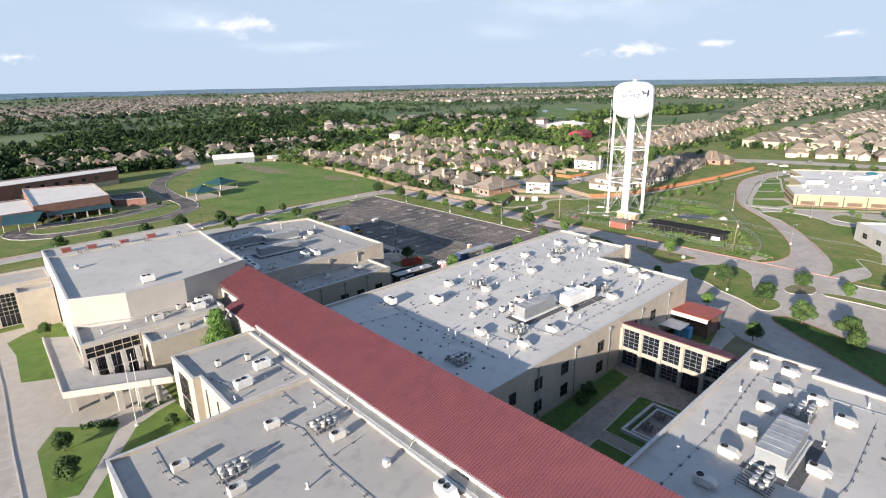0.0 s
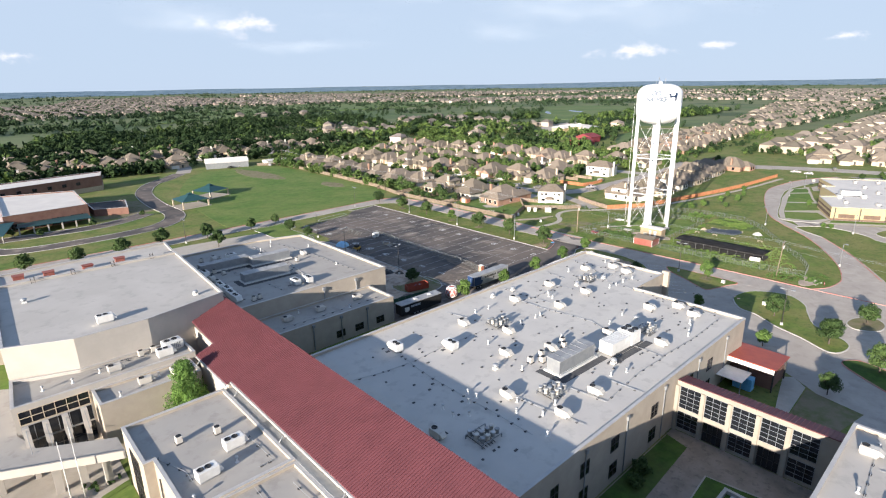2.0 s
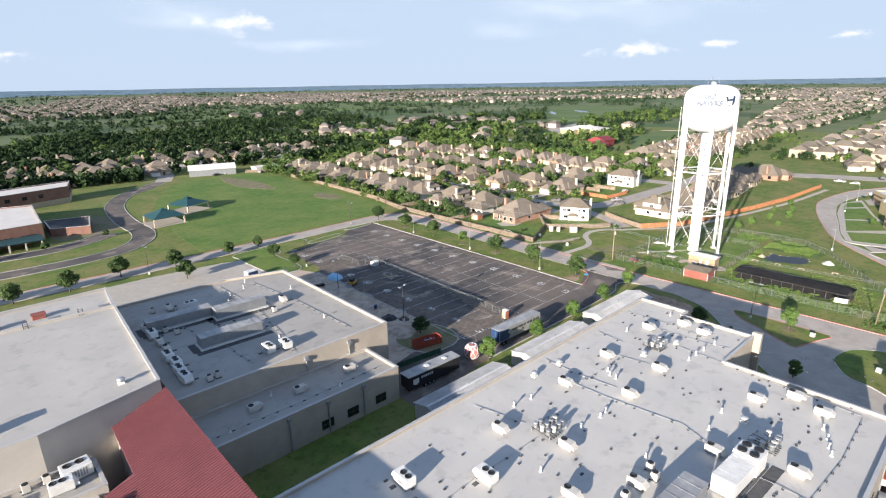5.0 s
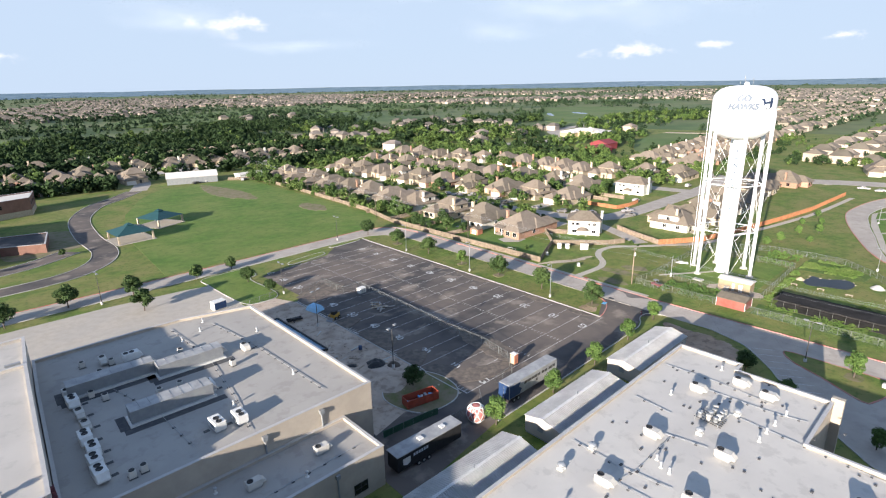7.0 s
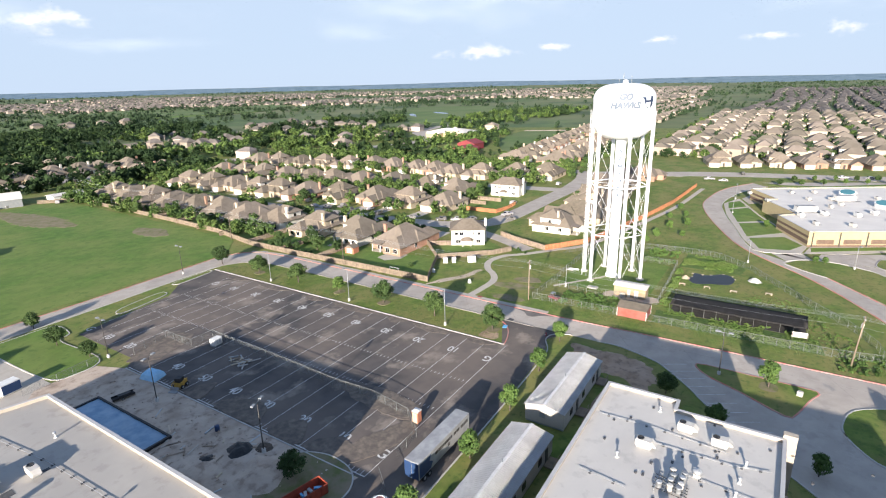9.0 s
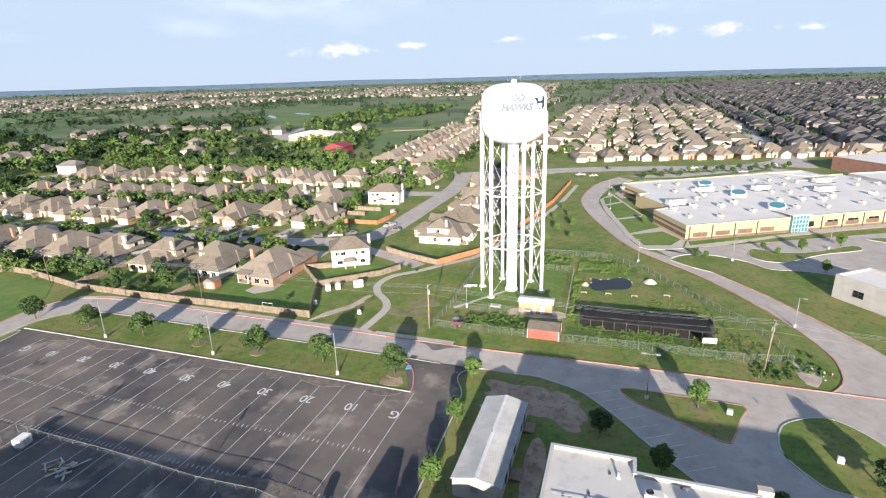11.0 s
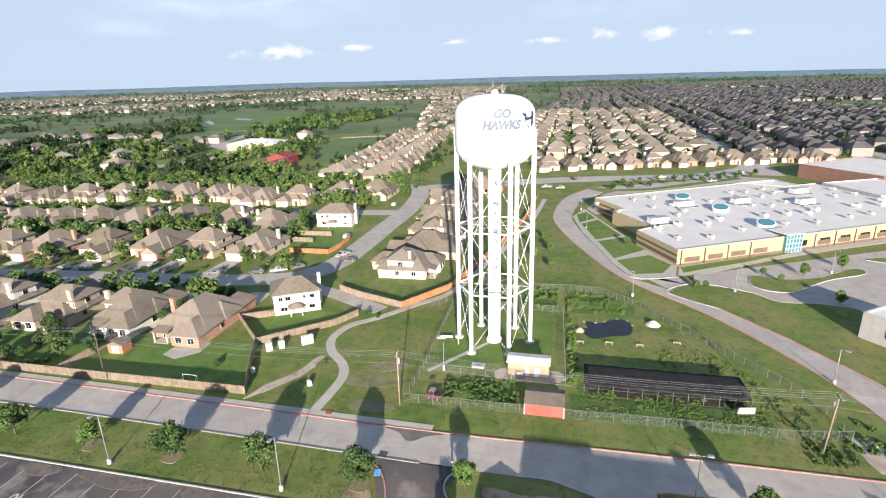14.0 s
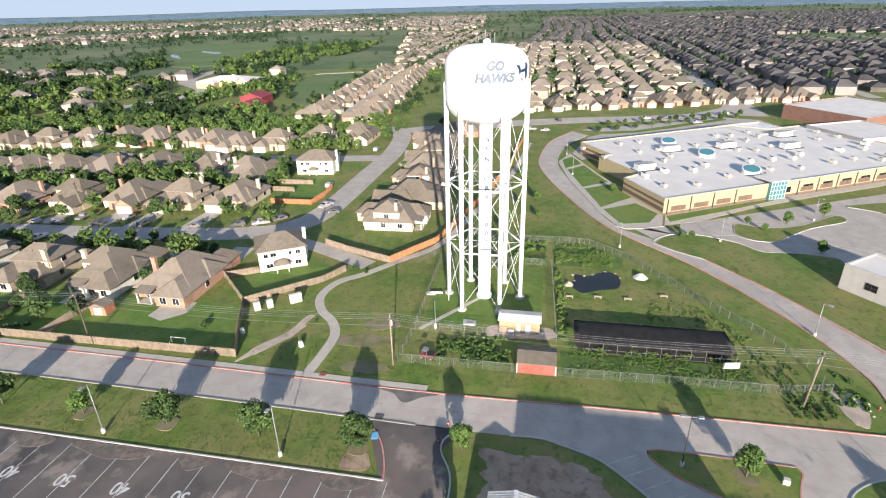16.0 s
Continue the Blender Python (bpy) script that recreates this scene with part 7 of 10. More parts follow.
set_on(RTU, ZB, [(136.4, 100.6), (142.6, 96.6), (141.4, 92.4), (121, 100.3), (123.1, 91.9), (108.4, 100), (112.6, 91.4), (92.1, 99.3), (95.7, 90.9), (108.3, 77.3), (124.8, 77.8), (129.6, 74), (127.6, 70), (111.4, 68.7), (88.7, 85.5), (89.3, 68.2), (79, 76.8), (81, 68.2), (95.8, 81.2), (65, 77.1)])
set_on(RTU2, ZB, [(83.8, 94.1), (76.3, 100.5)], 180)
set_on(RTU, ZD, [(26, 78.5, 90), (29.5, 69.4, 90), (38.4, 78.5, 90), (43.7, 69.9, 90), (27, 62, 90), (38, 52, 90), (30, 45, 90), (43, 41, 90)])
set_on(COND, ZF, [(39.5, 101), (44.1, 99.5)])
set_on(RTU2, ZF, [(44.6, 95, 90), (39.8, 91.4, 90)])
set_on(RTU2, ZD, [(47, 52)])
set_on(RTU, ZE, [(100.8, 36.6), (101.8, 32.4), (96, 31.8), (89.1, 31.8), (81.8, 31.6), (75.6, 31.7), (68.4, 31.6), (96, 27.4), (93, 23.4), (79.5, 23.2), (88, 17, 90), (72, 20, 90), (99, 18, 90)])
set_on(RTU, ZC, [(73, 177), (93, 164), (66.5, 161), (66.5, 157)])
set_on(RTU2, ZC, [(77, 175, 90), (66, 150), (65.5, 144), (80, 144, 180), (83, 143.4, 180), (83, 155)])
set_on(RTU, ZL, [(72, 133.6, 90), (80, 133.4, 90), (90, 133.4, 90)])
set_on(RTU2, ZG, [(39.5, 138, 90)])
set_on(RTU2, 10.0 - 0.45, [(46, 128.6, 90)])
set_on(COND, ZC, [(70, 178), (70, 172), (71.6, 172.6), (79, 169), (81, 166.8), (77, 159.4), (80, 159.2), (67.5, 170.8)])
set_on(RTU2, ZC, [(65.6, 147), (65.8, 153.6), (66.4, 165.2), (67, 168.6, 90)], wob=3)
set_on(COND, ZC, [(69, 166), (70.4, 163.6), (84, 171), (87, 168.4), (74, 175.6), (89, 160), (68.4, 141.4), (69.8, 141.6)])
set_on(RTU, 9.55, [(38, 128.8, 90)])
set_on(COND, 9.55, [(42.8, 131.6), (44.9, 131.7)])
set_on(RTU, 8.55, [(41, 122.8, 90), (45.6, 122.4)])
set_on(VENT, 9.55, [(28, 130), (32, 129.4), (36, 130), (47, 130.6)])
set_on(VENT, 8.55, [(37, 121.4), (43.4, 123.8), (47.4, 121.2)])
set_on(COND, ZB, [(89.8, 80.9), (92.9, 81), (91.4, 79.6), (98.4, 80.2), (99.6, 81.4)])
set_on(VENT, ZB, [(98.1, 101.8), (101.5, 101.3), (104.8, 91.5), (106.5, 91.7), (100.7, 92), (89.7, 90.5), (101.2, 82.8), (115.7, 95.4), (87, 80.4), (118.2, 80.1), (112.8, 79.7), (129.9, 89.9), (132.5, 89.8), (135.2, 89.6), (132.7, 103), (98.5, 68.1), (95.7, 69.2), (75.5, 81.6), (75.6, 79.9), (73.7, 79.7), (69.9, 81.2), (69.8, 79), (71.5, 77.4), (79.1, 74.9), (76.9, 73.2), (75.8, 66.9), (79.1, 70.2), (82.6, 70.6), (120, 67.4), (122, 68), (118.4, 66.8), (124, 69), (138.8, 89.2), (116, 96.6), (117, 97.6), (145.4, 100.4)])
set_on(FANV, ZB, [(99.5, 71), (107, 105), (113, 104.4), (126, 96), (134, 94), (84, 83.6), (118, 77)])
set_on(VENT, ZD, [(45.4, 79), (36, 64.4), (22, 60), (33, 56)])
set_on(FANV, ZD, [(45.3, 61.1), (31, 58)])
set_on(VENT, ZF, [(43.6, 91.7), (37.2, 88.5)])
set_on(VENT, ZE, [(92, 36), (103, 36), (86, 24), (80, 36.4), (72, 36.2), (66, 27), (100, 22)])
set_on(VENT, ZC, [(86, 176), (90, 178), (73, 158), (74, 157), (73.4, 155.6), (95, 150), (98, 170), (92, 182), (84, 148)])
set_on(VENT, ZL, [(67, 131), (76, 136), (86, 130.4)])
set_on(FANV, ZG, [(56, 140), (30, 160)])


def rack(x, y, z, n):
    """A steel rack of small condensers."""
    r = thing("condenser_rack", "steel rack crowded with small condensers", "air conditioner", (x, y, z), group="condenser racks")
    bm = bmesh.new()
    w, d = 1.9, 1.5
    for a in (-w, 0, w):
        for b in (-d, d):
            bm_box(bm, a - .06, a + .06, b - .06, b + .06, 0, .45)
    for b in (-d, -.5, .5, d):
        bm_box(bm, -w, w, b - .05, b + .05, .45, .55)
    part("frame", bm, GREYMETAL, r)
    for i in range(n):
        bm = bmesh.new()
        a, b = -1.5 + 1.0 * (i % 4) + tr.uniform(-.1, .1), -1.1 + 1.1 * (i // 4) + tr.uniform(-.1, .1)
        bm_lathe(bm, [(.3, .56), (.3, 1.15), (.36, 1.16), (.36, 1.3), (.2, 1.33), (0, 1.28)], 10, (a, b))
        part("condenser", bm, (GREYMETAL, BEIGEMETAL, GALV)[i % 3], r)
    bm = bmesh.new()
    for i in range(5):
        bm_tube(bm, (-1.8 + .5 * i, -1.9, .2), (-1.6 + .6 * i, 1.8, .35), .05, n=5)
    part("piping", bm, BLACK, r)


for q in ((130.8, 96.3, ZB, 9), (97.3, 94.9, ZB, 10), (84.8, 72.8, ZB, 10), (114.9, 73.4, ZB, 9), (69.4, 72.6, ZB, 9), (30.7, 73.8, ZD, 8), (43.8, 74.2, ZD, 7), (91.8, 28.2, ZE, 10), (73.0, 27.6, ZE, 8)):
    rack(*q)


def air_handler(x, y, z, l, w, h, turn=0, mat=GREYMETAL):
    """A long duct house with a panelled lid, a kerb and dark walkway pads round it."""
    a = thing("air_handler", "long grey air handler with a ribbed pale lid", "air conditioner", pose(x, y, z, 0, 0, turn), group="air handlers")
    bm = bmesh.new()
    bm_box(bm, -l / 2 - .3, l / 2 + .3, -w / 2 - .5, w / 2 + .3, 0, .3)
    part("kerb_frame", bm, WHITEMETAL, a)
    bm = bmesh.new()
    bm_box(bm, -l / 2, l / 2, -w / 2, w / 2, .3, h)
    part("casing", bm, mat, a)
    k = max(5, round(l / 1.5))
    for i in range(k):
        bm = bmesh.new()
        bm_box(bm, -l / 2 + l * i / k + .05, -l / 2 + l * (i + 1) / k - .05, -w / 2 - .1, w / 2 + .1, h + .004, h + .1)
        bm_box(bm, -l / 2 + l * i / k - .03, -l / 2 + l * i / k + .045, -w / 2 - .12, w / 2 + .12, h + .004, h + .14)
        part("lid_panel", bm, GREYBOX, a)
    bm = bmesh.new()
    v = [bm.verts.new(c) for c in ((l / 2, -w / 2 + .2, h - 1.2), (l / 2 + .9, -w / 2 + .2, h - 1.2), (l / 2, -w / 2 + .2, h - .1), (l / 2, w / 2 - .2, h - 1.2), (l / 2 + .9, w / 2 - .2, h - 1.2), (l / 2, w / 2 - .2, h - .1))]
    for q in ((0, 1, 2), (3, 5, 4), (1, 4, 5, 2), (0, 3, 4, 1), (0, 2, 5, 3)):
        bm.faces.new([v[j] for j in q])
    part("hood", bm, GALV, a)
    bm = bmesh.new()
    bm_box(bm, -l / 2 - 1.2, l / 2 + 1.4, -w / 2 - 1.9, -w / 2 - .55, 0, .03)
    bm_box(bm, -l / 2 - 1.6, -l / 2 - .35, -w / 2 - .5, w / 2 + 1, 0, .03)
    part("walkway_pad", bm, DARKPAD, a, "dark walkway pads")
    bm = bmesh.new()
    bm_tube(bm, (-l / 2, -w / 2 - .35, .45), (l / 2, -w / 2 - .35, .45), .08, n=6)
    part("pipe", bm, GALV, a)


air_handler(94.4, 76.0, ZB, 9.6, 2.6, 2.5, -2)
air_handler(72.5, 168.4, ZC, 12.5, 2.4, 2.2, -2)
air_handler(83.8, 165.4, ZC, 10.5, 2.4, 2.2, -2)
air_handler(77.2, 154.2, ZC, 11.5, 2.6, 2.2, -2)
air_handler(80.8, 27.3, ZE, 9.2, 3.3, 2.5, 0)
ch = thing("chiller", "large white chiller with fans on top", "chiller", pose(105.8, 73.4, ZB, 0, 0, -3))
bm = bmesh.new()
bm_box(bm, -4.6, 1.2, -1.3, 1.3, .25, 2.3)
part("casing", bm, WHITEMETAL, ch)
bm = bmesh.new()
bm_box(bm, 1.25, 4.0, -1.5, 1.5, .25, 2.7)
part("fan_section", bm, WHITEMETAL, ch)
for i in range(4):
    bm = bmesh.new()
    bm_lathe(bm, [(.55, 2.69), (.55, 2.85), (.4, 2.86), (0, 2.78)], 16, (1.95 + 1.35 * (i // 2), -.7 + 1.4 * (i % 2)))
    part("fan_guard", bm, BLACK, ch)
for i in range(8):
    bm = bmesh.new()
    bm_box(bm, -4.55 + .72 * i, -4.5 + .72 * i + .6, -1.35, 1.35, 2.303, 2.36)
    part("lid_panel", bm, WHITEMETAL, ch)
bm = bmesh.new()
bm_box(bm, -5, 4.6, -1.7, -1.45, 0, .25)
bm_box(bm, -5, 4.6, 1.45, 1.7, 0, .25)
bm_box(bm, -6.5, 5.5, -3.2, -1.8, 0, .03)
part("skid", bm, DARKPAD, ch)

# thin gas pipes on small blocks
def gas_line(z, pts):
    g = thing("gas_pipe", "thin roof pipe on small dark blocks", "pipe", (*pts[0], z), group="roof pipes")
    o = Vector((*pts[0], 0))
    bm, bb = bmesh.new(), bmesh.new()
    for a, b in zip(pts, pts[1:]):
        a, b = Vector((*a, .16)) - o, Vector((*b, .16)) - o
        bm_tube(bm, a, b, .035, n=5)
        k = max(2, int((b - a).length / 2.2))
        for i in range(k):
            p = a.lerp(b, (i + .5) / k)
            bm_box(bb, p.x - .2, p.x + .2, p.y - .14, p.y + .14, 0, .12)
    part("pipe", bm, GALV, g)
    tagged(part("pipe_support", bb, DARKPAD, g), kind="stuff")


for pts in ([(64.8, 97), (69.5, 95.7), (75.1, 95), (82, 95.2), (95, 94.8)], [(75.7, 98.1), (74.7, 92.4), (74.4, 87.2), (74.5, 78.1), (74.4, 68.3)], [(93.8, 106), (95.7, 97.9)], [(109.4, 101.7), (109.7, 93.2), (111.2, 82.6), (109.5, 78.5)], [(87.7, 71.7), (88.4, 65.5)], [(88.7, 65.7), (99.6, 66.5), (107.2, 66.1)], [(94.1, 68.6), (94.5, 63)], [(79.9, 75.5), (80.2, 72.1), (81.3, 64.6)], [(140.7, 107.6), (141, 100), (140.1, 91.2)], [(128.3, 106.4), (127.7, 100.7)], [(137.7, 99.6), (137.9, 90.6), (138.9, 86.6)], [(133.4, 95), (132.8, 86.6), (131.9, 77.1), (131, 66)], [(122.5, 99.5), (123.6, 94)], [(122.8, 98.4), (113.2, 98.4), (109.5, 99.2)], [(112.6, 107.1), (112.3, 100.4), (113.1, 93.9)], [(107, 66.4), (118, 65.6), (130, 65.8)], [(107.4, 76.6), (107.6, 70), (107.2, 66.4)]):
    gas_line(ZB, pts)
for pts in ([(39.9, 78.7), (40.9, 75.2), (40, 67.1), (46.3, 68)], [(24.5, 85.5), (24.3, 78.3), (25.2, 75.2)], [(28.5, 78.3), (28.5, 69.4)], [(43.3, 86), (43.2, 81.3)], [(47.1, 83.5), (47.4, 75)], [(40, 67.1), (40.4, 50), (41, 40)]):
    gas_line(ZD, pts)
gas_line(ZF, [(35.9, 100.5), (38.1, 94.2), (38.1, 91.7)])
gas_line(9.55, [(35.4, 131.6), (39.6, 131.2), (46.4, 131.0)])
gas_line(9.55, [(36.2, 132.2), (41, 132.1), (46.4, 131.7)])
gas_line(9.55, [(40.6, 131.2), (40.6, 132.3)])
big = thing("rooftop_unit", "large white rooftop air unit with two fan rings", "air conditioner", pose(48, 130.6, 9.55, 0, 0, 4), group="rooftop units")
bm = bmesh.new()
bm_box(bm, -1.5, 1.5, -1.0, 1.0, 0, .25)
part("kerb_frame", bm, GALV, big)
bm = bmesh.new()
bm_box(bm, -1.7, 1.5, -1.15, 1.15, .25, 1.75)
bevel(bm, .05)
body = part("cabinet", bm, WHITEMETAL, big)
bm = bmesh.new()
for i in range(8):
    bm_box(bm, -1.4 + .3 * i, -1.22 + .3 * i, -1.18, -1.13, .5, 1.5)
part("louvre_panel", bm, GREYMETAL, body)
for x in (-.9, .4):
    bm = bmesh.new()
    bm_lathe(bm, [(.5, 1.73), (.5, 1.86), (.43, 1.87), (.41, 1.78), (0, 1.78)], 16, (x, .2))
    part("fan_guard", bm, BLACK, big, "dark round fan guard")
bm = bmesh.new()
bm_box(bm, 1.48, 2.0, -.6, .6, .5, 1.2)
bm_tube(bm, (1.75, .8, 0), (1.75, .8, 1.5), .07, n=8)
part("duct", bm, GALV, big, "galvanised duct elbow")
gas_line(ZF, [(46.8, 97), (47.1, 88.7), (45, 88.7)])
for pts in ([(64, 35), (80, 34.6), (102, 36)], [(98, 35), (99, 20), (99, 5)], [(66, 22), (80, 20), (96, 20.4)]):
    gas_line(ZE, pts)
for pts in ([(86, 183), (87, 166), (85, 150), (83, 140)], [(72, 166), (75, 155), (76, 142)], [(93, 180), (95, 165), (96, 142)]):
    gas_line(ZC, pts)
gas_line(ZL, [(64, 131), (78, 130.6), (95, 131)])
for a in range(8, 118, 9):
    for b in (9, 22, 36, 50, 60):
        if (a * 7 + b * 3) % 5 < 4 and not (b > 55 and a > 90):
            p = oriented(S0, SU, [(a + tr.uniform(-2, 2), b + tr.uniform(-3, 3))])[0]
            set_on(RTU2 if (a + b) % 3 == 0 else RTU, 5.0, [p], -63, wob=6)
for a, b in ((15, 30), (40, 48), (64, 44), (86, 34), (100, 50)):
    p = oriented(S0, SU, [(a, b)])[0]
    air_handler(*p, 5.0, 7, 3, 2.0, -63, WHITEMETAL)
for k in (RTU, RTU2, COND, VENT, FANV):
    for o in (*k.children_recursive, k):
        bpy.data.objects.remove(o)
for x, y in ((36.5, 178), (44, 177), (51, 178), (31, 179.6)):
    c = thing("roof_hatch", "small terracotta-coloured smoke hatch on the gymnasium roof", "roof hatch", (x, y, 14.75), group="roof hatches")
    bm = bmesh.new()
    bm_box(bm, -1.0, 1.0, -.7, .7, 0, .8)
    part("box", bm, SHEDRED, c)
    bm = bmesh.new()
    bm_box(bm, -1.15, 1.15, -.85, .85, .804, .95)
    part("lid", bm, SHEDRED, c)

# small loose pads and blocks on the big roof
bm = bmesh.new()
for i in range(150):
    x, y = tr.uniform(66, 146), tr.uniform(67, 106)
    a = tr.uniform(.1, .28)
    bm_box(bm, x - a, x + a, y - .14, y + .14, ZB - .02, ZB + .12)
tagged(part("roof_blocks", bm, DARKPAD), "small dark support blocks scattered on the roof", "blocks", kind="stuff")

# ---- things round the car park ----
def portable(x0, x1, y0, y1):
    """A portable classroom with a ribbed gable roof."""
    p = thing("portable_classroom", "white portable classroom with a ribbed metal roof", "classroom", ((x0 + x1) / 2, (y0 + y1) / 2), group="portable classrooms")
    a, b = (x1 - x0) / 2, (y1 - y0) / 2
    bm = bmesh.new()
    pr = [(-b + .2, .35), (b - .2, .35), (b - .2, 3.15), (0, 3.95), (-b + .2, 3.15)]
    ends = [[bm.verts.new((s * (a - .2), y, z)) for y, z in pr] for s in (-1, 1)]
    for i in range(5):
        bm.faces.new((ends[0][i], ends[0][(i + 1) % 5], ends[1][(i + 1) % 5], ends[1][i]))
    bm.faces.new(ends[0][::-1]), bm.faces.new(ends[1])
    bmesh.ops.recalc_face_normals(bm, faces=bm.faces)
    part("wall", bm, WHITEWALL, p)
    bm = bmesh.new()
    bm_box(bm, -a + .3, a - .3, -b + .3, b - .3, 0, .345)
    part("skirt", bm, GREYMETAL, p)
    for s in (-1, 1):
        bm = bmesh.new()
        k = int(2 * a / .38)
        ys = [0.0, s * b]
        zs = [4.05, 3.2]
        prev = None
        for i in range(2 * k + 1):
            x = -a + i * a / k
            h = .12 if i % 2 else 0
            row = [bm.verts.new((x, ys[j], zs[j] + h)) for j in (0, 1)]
            if prev:
                bm.faces.new((prev[0], prev[1], row[1], row[0]))
            prev = row
        bmesh.ops.solidify(bm, geom=bm.faces[:], thickness=.05)
        part("roof_slope", bm, RIBMETAL, p, "ribbed pale metal roof slope")
    bm = bmesh.new()
    bm_box(bm, -a, a, -.25, .25, 4.05, 4.12)
    part("ridge_cap", bm, RIBMETAL, p)
    for x in (-a * .7, -a * .1, a * .45):
        bm = bmesh.new()
        bm_box(bm, x, x + 1.2, -b + .13, -b + .195, 1.3, 2.4)
        part("window", bm, GLASS, p)
    bm = bmesh.new()
    bm_box(bm, -a + .1, -a + .19, -.2, .8, 1.5, 2.4)
    part("air_unit", bm, GREYMETAL, p)
    for x in (-a * .4, a * .7):
        bm = bmesh.new()
        bm_box(bm, x, x + 1.0, -b + .12, -b + .195, .4, 2.5)
        part("door", bm, FRAME, p)
        bm = bmesh.new()
        bm_box(bm, x - .8, x + 1.8, -b - 1.6, -b + .1, .2, .4)
        for q in (x - .75, x + 1.7):
            bm_box(bm, q, q + .07, -b - 1.55, -b - 1.48, .2, 1.4)
        bm_box(bm, x - .75, x + 1.75, -b - 1.55, -b - 1.5, 1.3, 1.38)
        part("landing", bm, WOODFENCE, p, "weathered wooden landing")
    bm = bmesh.new()
    bm_tube(bm, (0, .1, 4.0), (0, .1, 4.7), .08, n=6)
    part("vent_pipe", bm, GALV, p)


for q in ((147.2, 168.0, 114.8, 122.0), (120.8, 141.6, 114.4, 121.6), (94.6, 115.0, 114.0, 121.2)):
    portable(*q)


def wheels(parent, spots, r, w):
    for x, y in spots:
        bm = bmesh.new()
        bm_tube(bm, (x, y - w / 2, r), (x, y + w / 2, r), r, n=14)
        t = part("wheel", bm, RUBBER, parent)
        bm = bmesh.new()
        bm_tube(bm, (x, y - w / 2 - .02, r), (x, y + w / 2 + .02, r), r * .5, n=10)
        part("rim", bm, GALV, t)


trl = thing("semi_trailer", "long grey box trailer with dark blue doors", "trailer", (132, 129.3))
bm = bmesh.new()
bm_box(bm, -7.2, 7.2, -1.25, 1.25, 1.1, 4.0)
bevel(bm, .05)
part("box", bm, GREYBOX, trl)
for s in (-1, 1):
    bm = bmesh.new()
    bm_box(bm, -7.26, -7.2, s * .62 - .58, s * .62 + .58, 1.2, 3.9)
    part("door", bm, DARKBLUE, trl, "dark blue rear door")
bm = bmesh.new()
bm_prism(bm, [(-7.0, 1.3), (-4.2, 1.3), (-3.6, 2.2), (-4.5, 2.8), (-4.0, 3.6), (-7.0, 3.7)], 0, .02)
bmesh.ops.transform(bm, matrix=pose(0, -1.27, 0, 90), verts=bm.verts)
part("emblem", bm, DARKBLUE, trl, "torn dark blue emblem shape")
bm = bmesh.new()
for i, w in enumerate((.55, .4, .45, .4, .35, .4, .45, .5, .3, .4, .45, 0, .5, .3, .45, .4, 0, .45, .4, .35, .4, .4)):
    if w:
        bm_box(bm, -2.9 + .44 * i, -2.9 + .44 * i + w * .75, -1.275, -1.252, 2.7, 3.25)
bm_box(bm, .6, 1.1, -1.275, -1.252, 1.9, 2.4)
part("writing", bm, FRAME, trl, "row of unreadable dark letters as bars")
bm = bmesh.new()
bm_box(bm, -6.8, 6.8, -.5, .5, .9, 1.1)
bm_box(bm, 4.2, 4.5, -.9, .9, 0, .95)
part("chassis", bm, BLACK, trl)
wheels(trl, [(x, y) for x in (-5.6, -4.4) for y in (-.95, .95)], .5, .5)

bus = thing("event_trailer", "long black show trailer with a grey roof", "trailer", pose(105.4, 128.7, 0, 0, 0, -2))
bm = bmesh.new()
bm_box(bm, -6.4, 6.4, -1.25, 1.25, .7, 3.3)
part("box", bm, BLACK, bus)
bm = bmesh.new()
bm_box(bm, -6.5, 6.5, -1.4, 1.4, 3.304, 3.45)
part("roof", bm, GREYBOX, bus, "grey metal roof")
for x in (-1.5, 3.0):
    bm = bmesh.new()
    bm_box(bm, x, x + .8, -.4, .4, 3.45, 3.65)
    part("roof_vent", bm, WHITEMETAL, bus)
bm = bmesh.new()
bm_prism(bm, [(-5.4, 1.0), (-4.7, .7), (-4.0, 1.0), (-4.0, 2.0), (-5.4, 2.0)], 0, .02)
bmesh.ops.transform(bm, matrix=pose(0, -1.27, .6, 90), verts=bm.verts)
part("shield", bm, WHITEMETAL, bus, "plain white shield shape")
bm = bmesh.new()
for i in range(6):
    bm_box(bm, -3.4 + .5 * i, -3.05 + .5 * i, -1.275, -1.252, 2.2, 2.7)
part("writing", bm, BARS, bus, "unreadable pale letters as bars")
wheels(bus, [(x, y) for x in (-2.4, -1.4, -.4) for y in (-1.1, 1.1)], .45, .35)
bm = bmesh.new()
bm_lathe(bm, [(1.75 * math.sin(math.pi * i / 14), 1.6 - 1.6 * math.cos(math.pi * i / 14)) for i in range(15)], 26)
PINK = material("red and white mottled ball skin", (0.42, 0.13, 0.12), (0.48, 0.20, 0.17), 1.1, 0.7)
ball = part("inflatable_ball", bm, PINK)
ribbon = bmesh.new()
for k in range(9):
    turn = pose(0, 0, 1.6, 62 if k % 2 else 118, 0, 180 * k / 9)
    ring = [[ribbon.verts.new(turn @ Vector((r * math.cos(a), r * math.sin(a), z))) for a in (math.tau * i / 30 for i in range(30))] for r, z in ((1.68, -.09), (1.77, -.06), (1.77, .06), (1.68, .09))]
    for u, w in zip(ring, ring[1:]):
        for i in range(30):
            ribbon.faces.new((u[i], u[(i + 1) % 30], w[(i + 1) % 30], w[i]))
part("ribbon", ribbon, RIBMETAL, ball, "criss-cross pale ribbons")
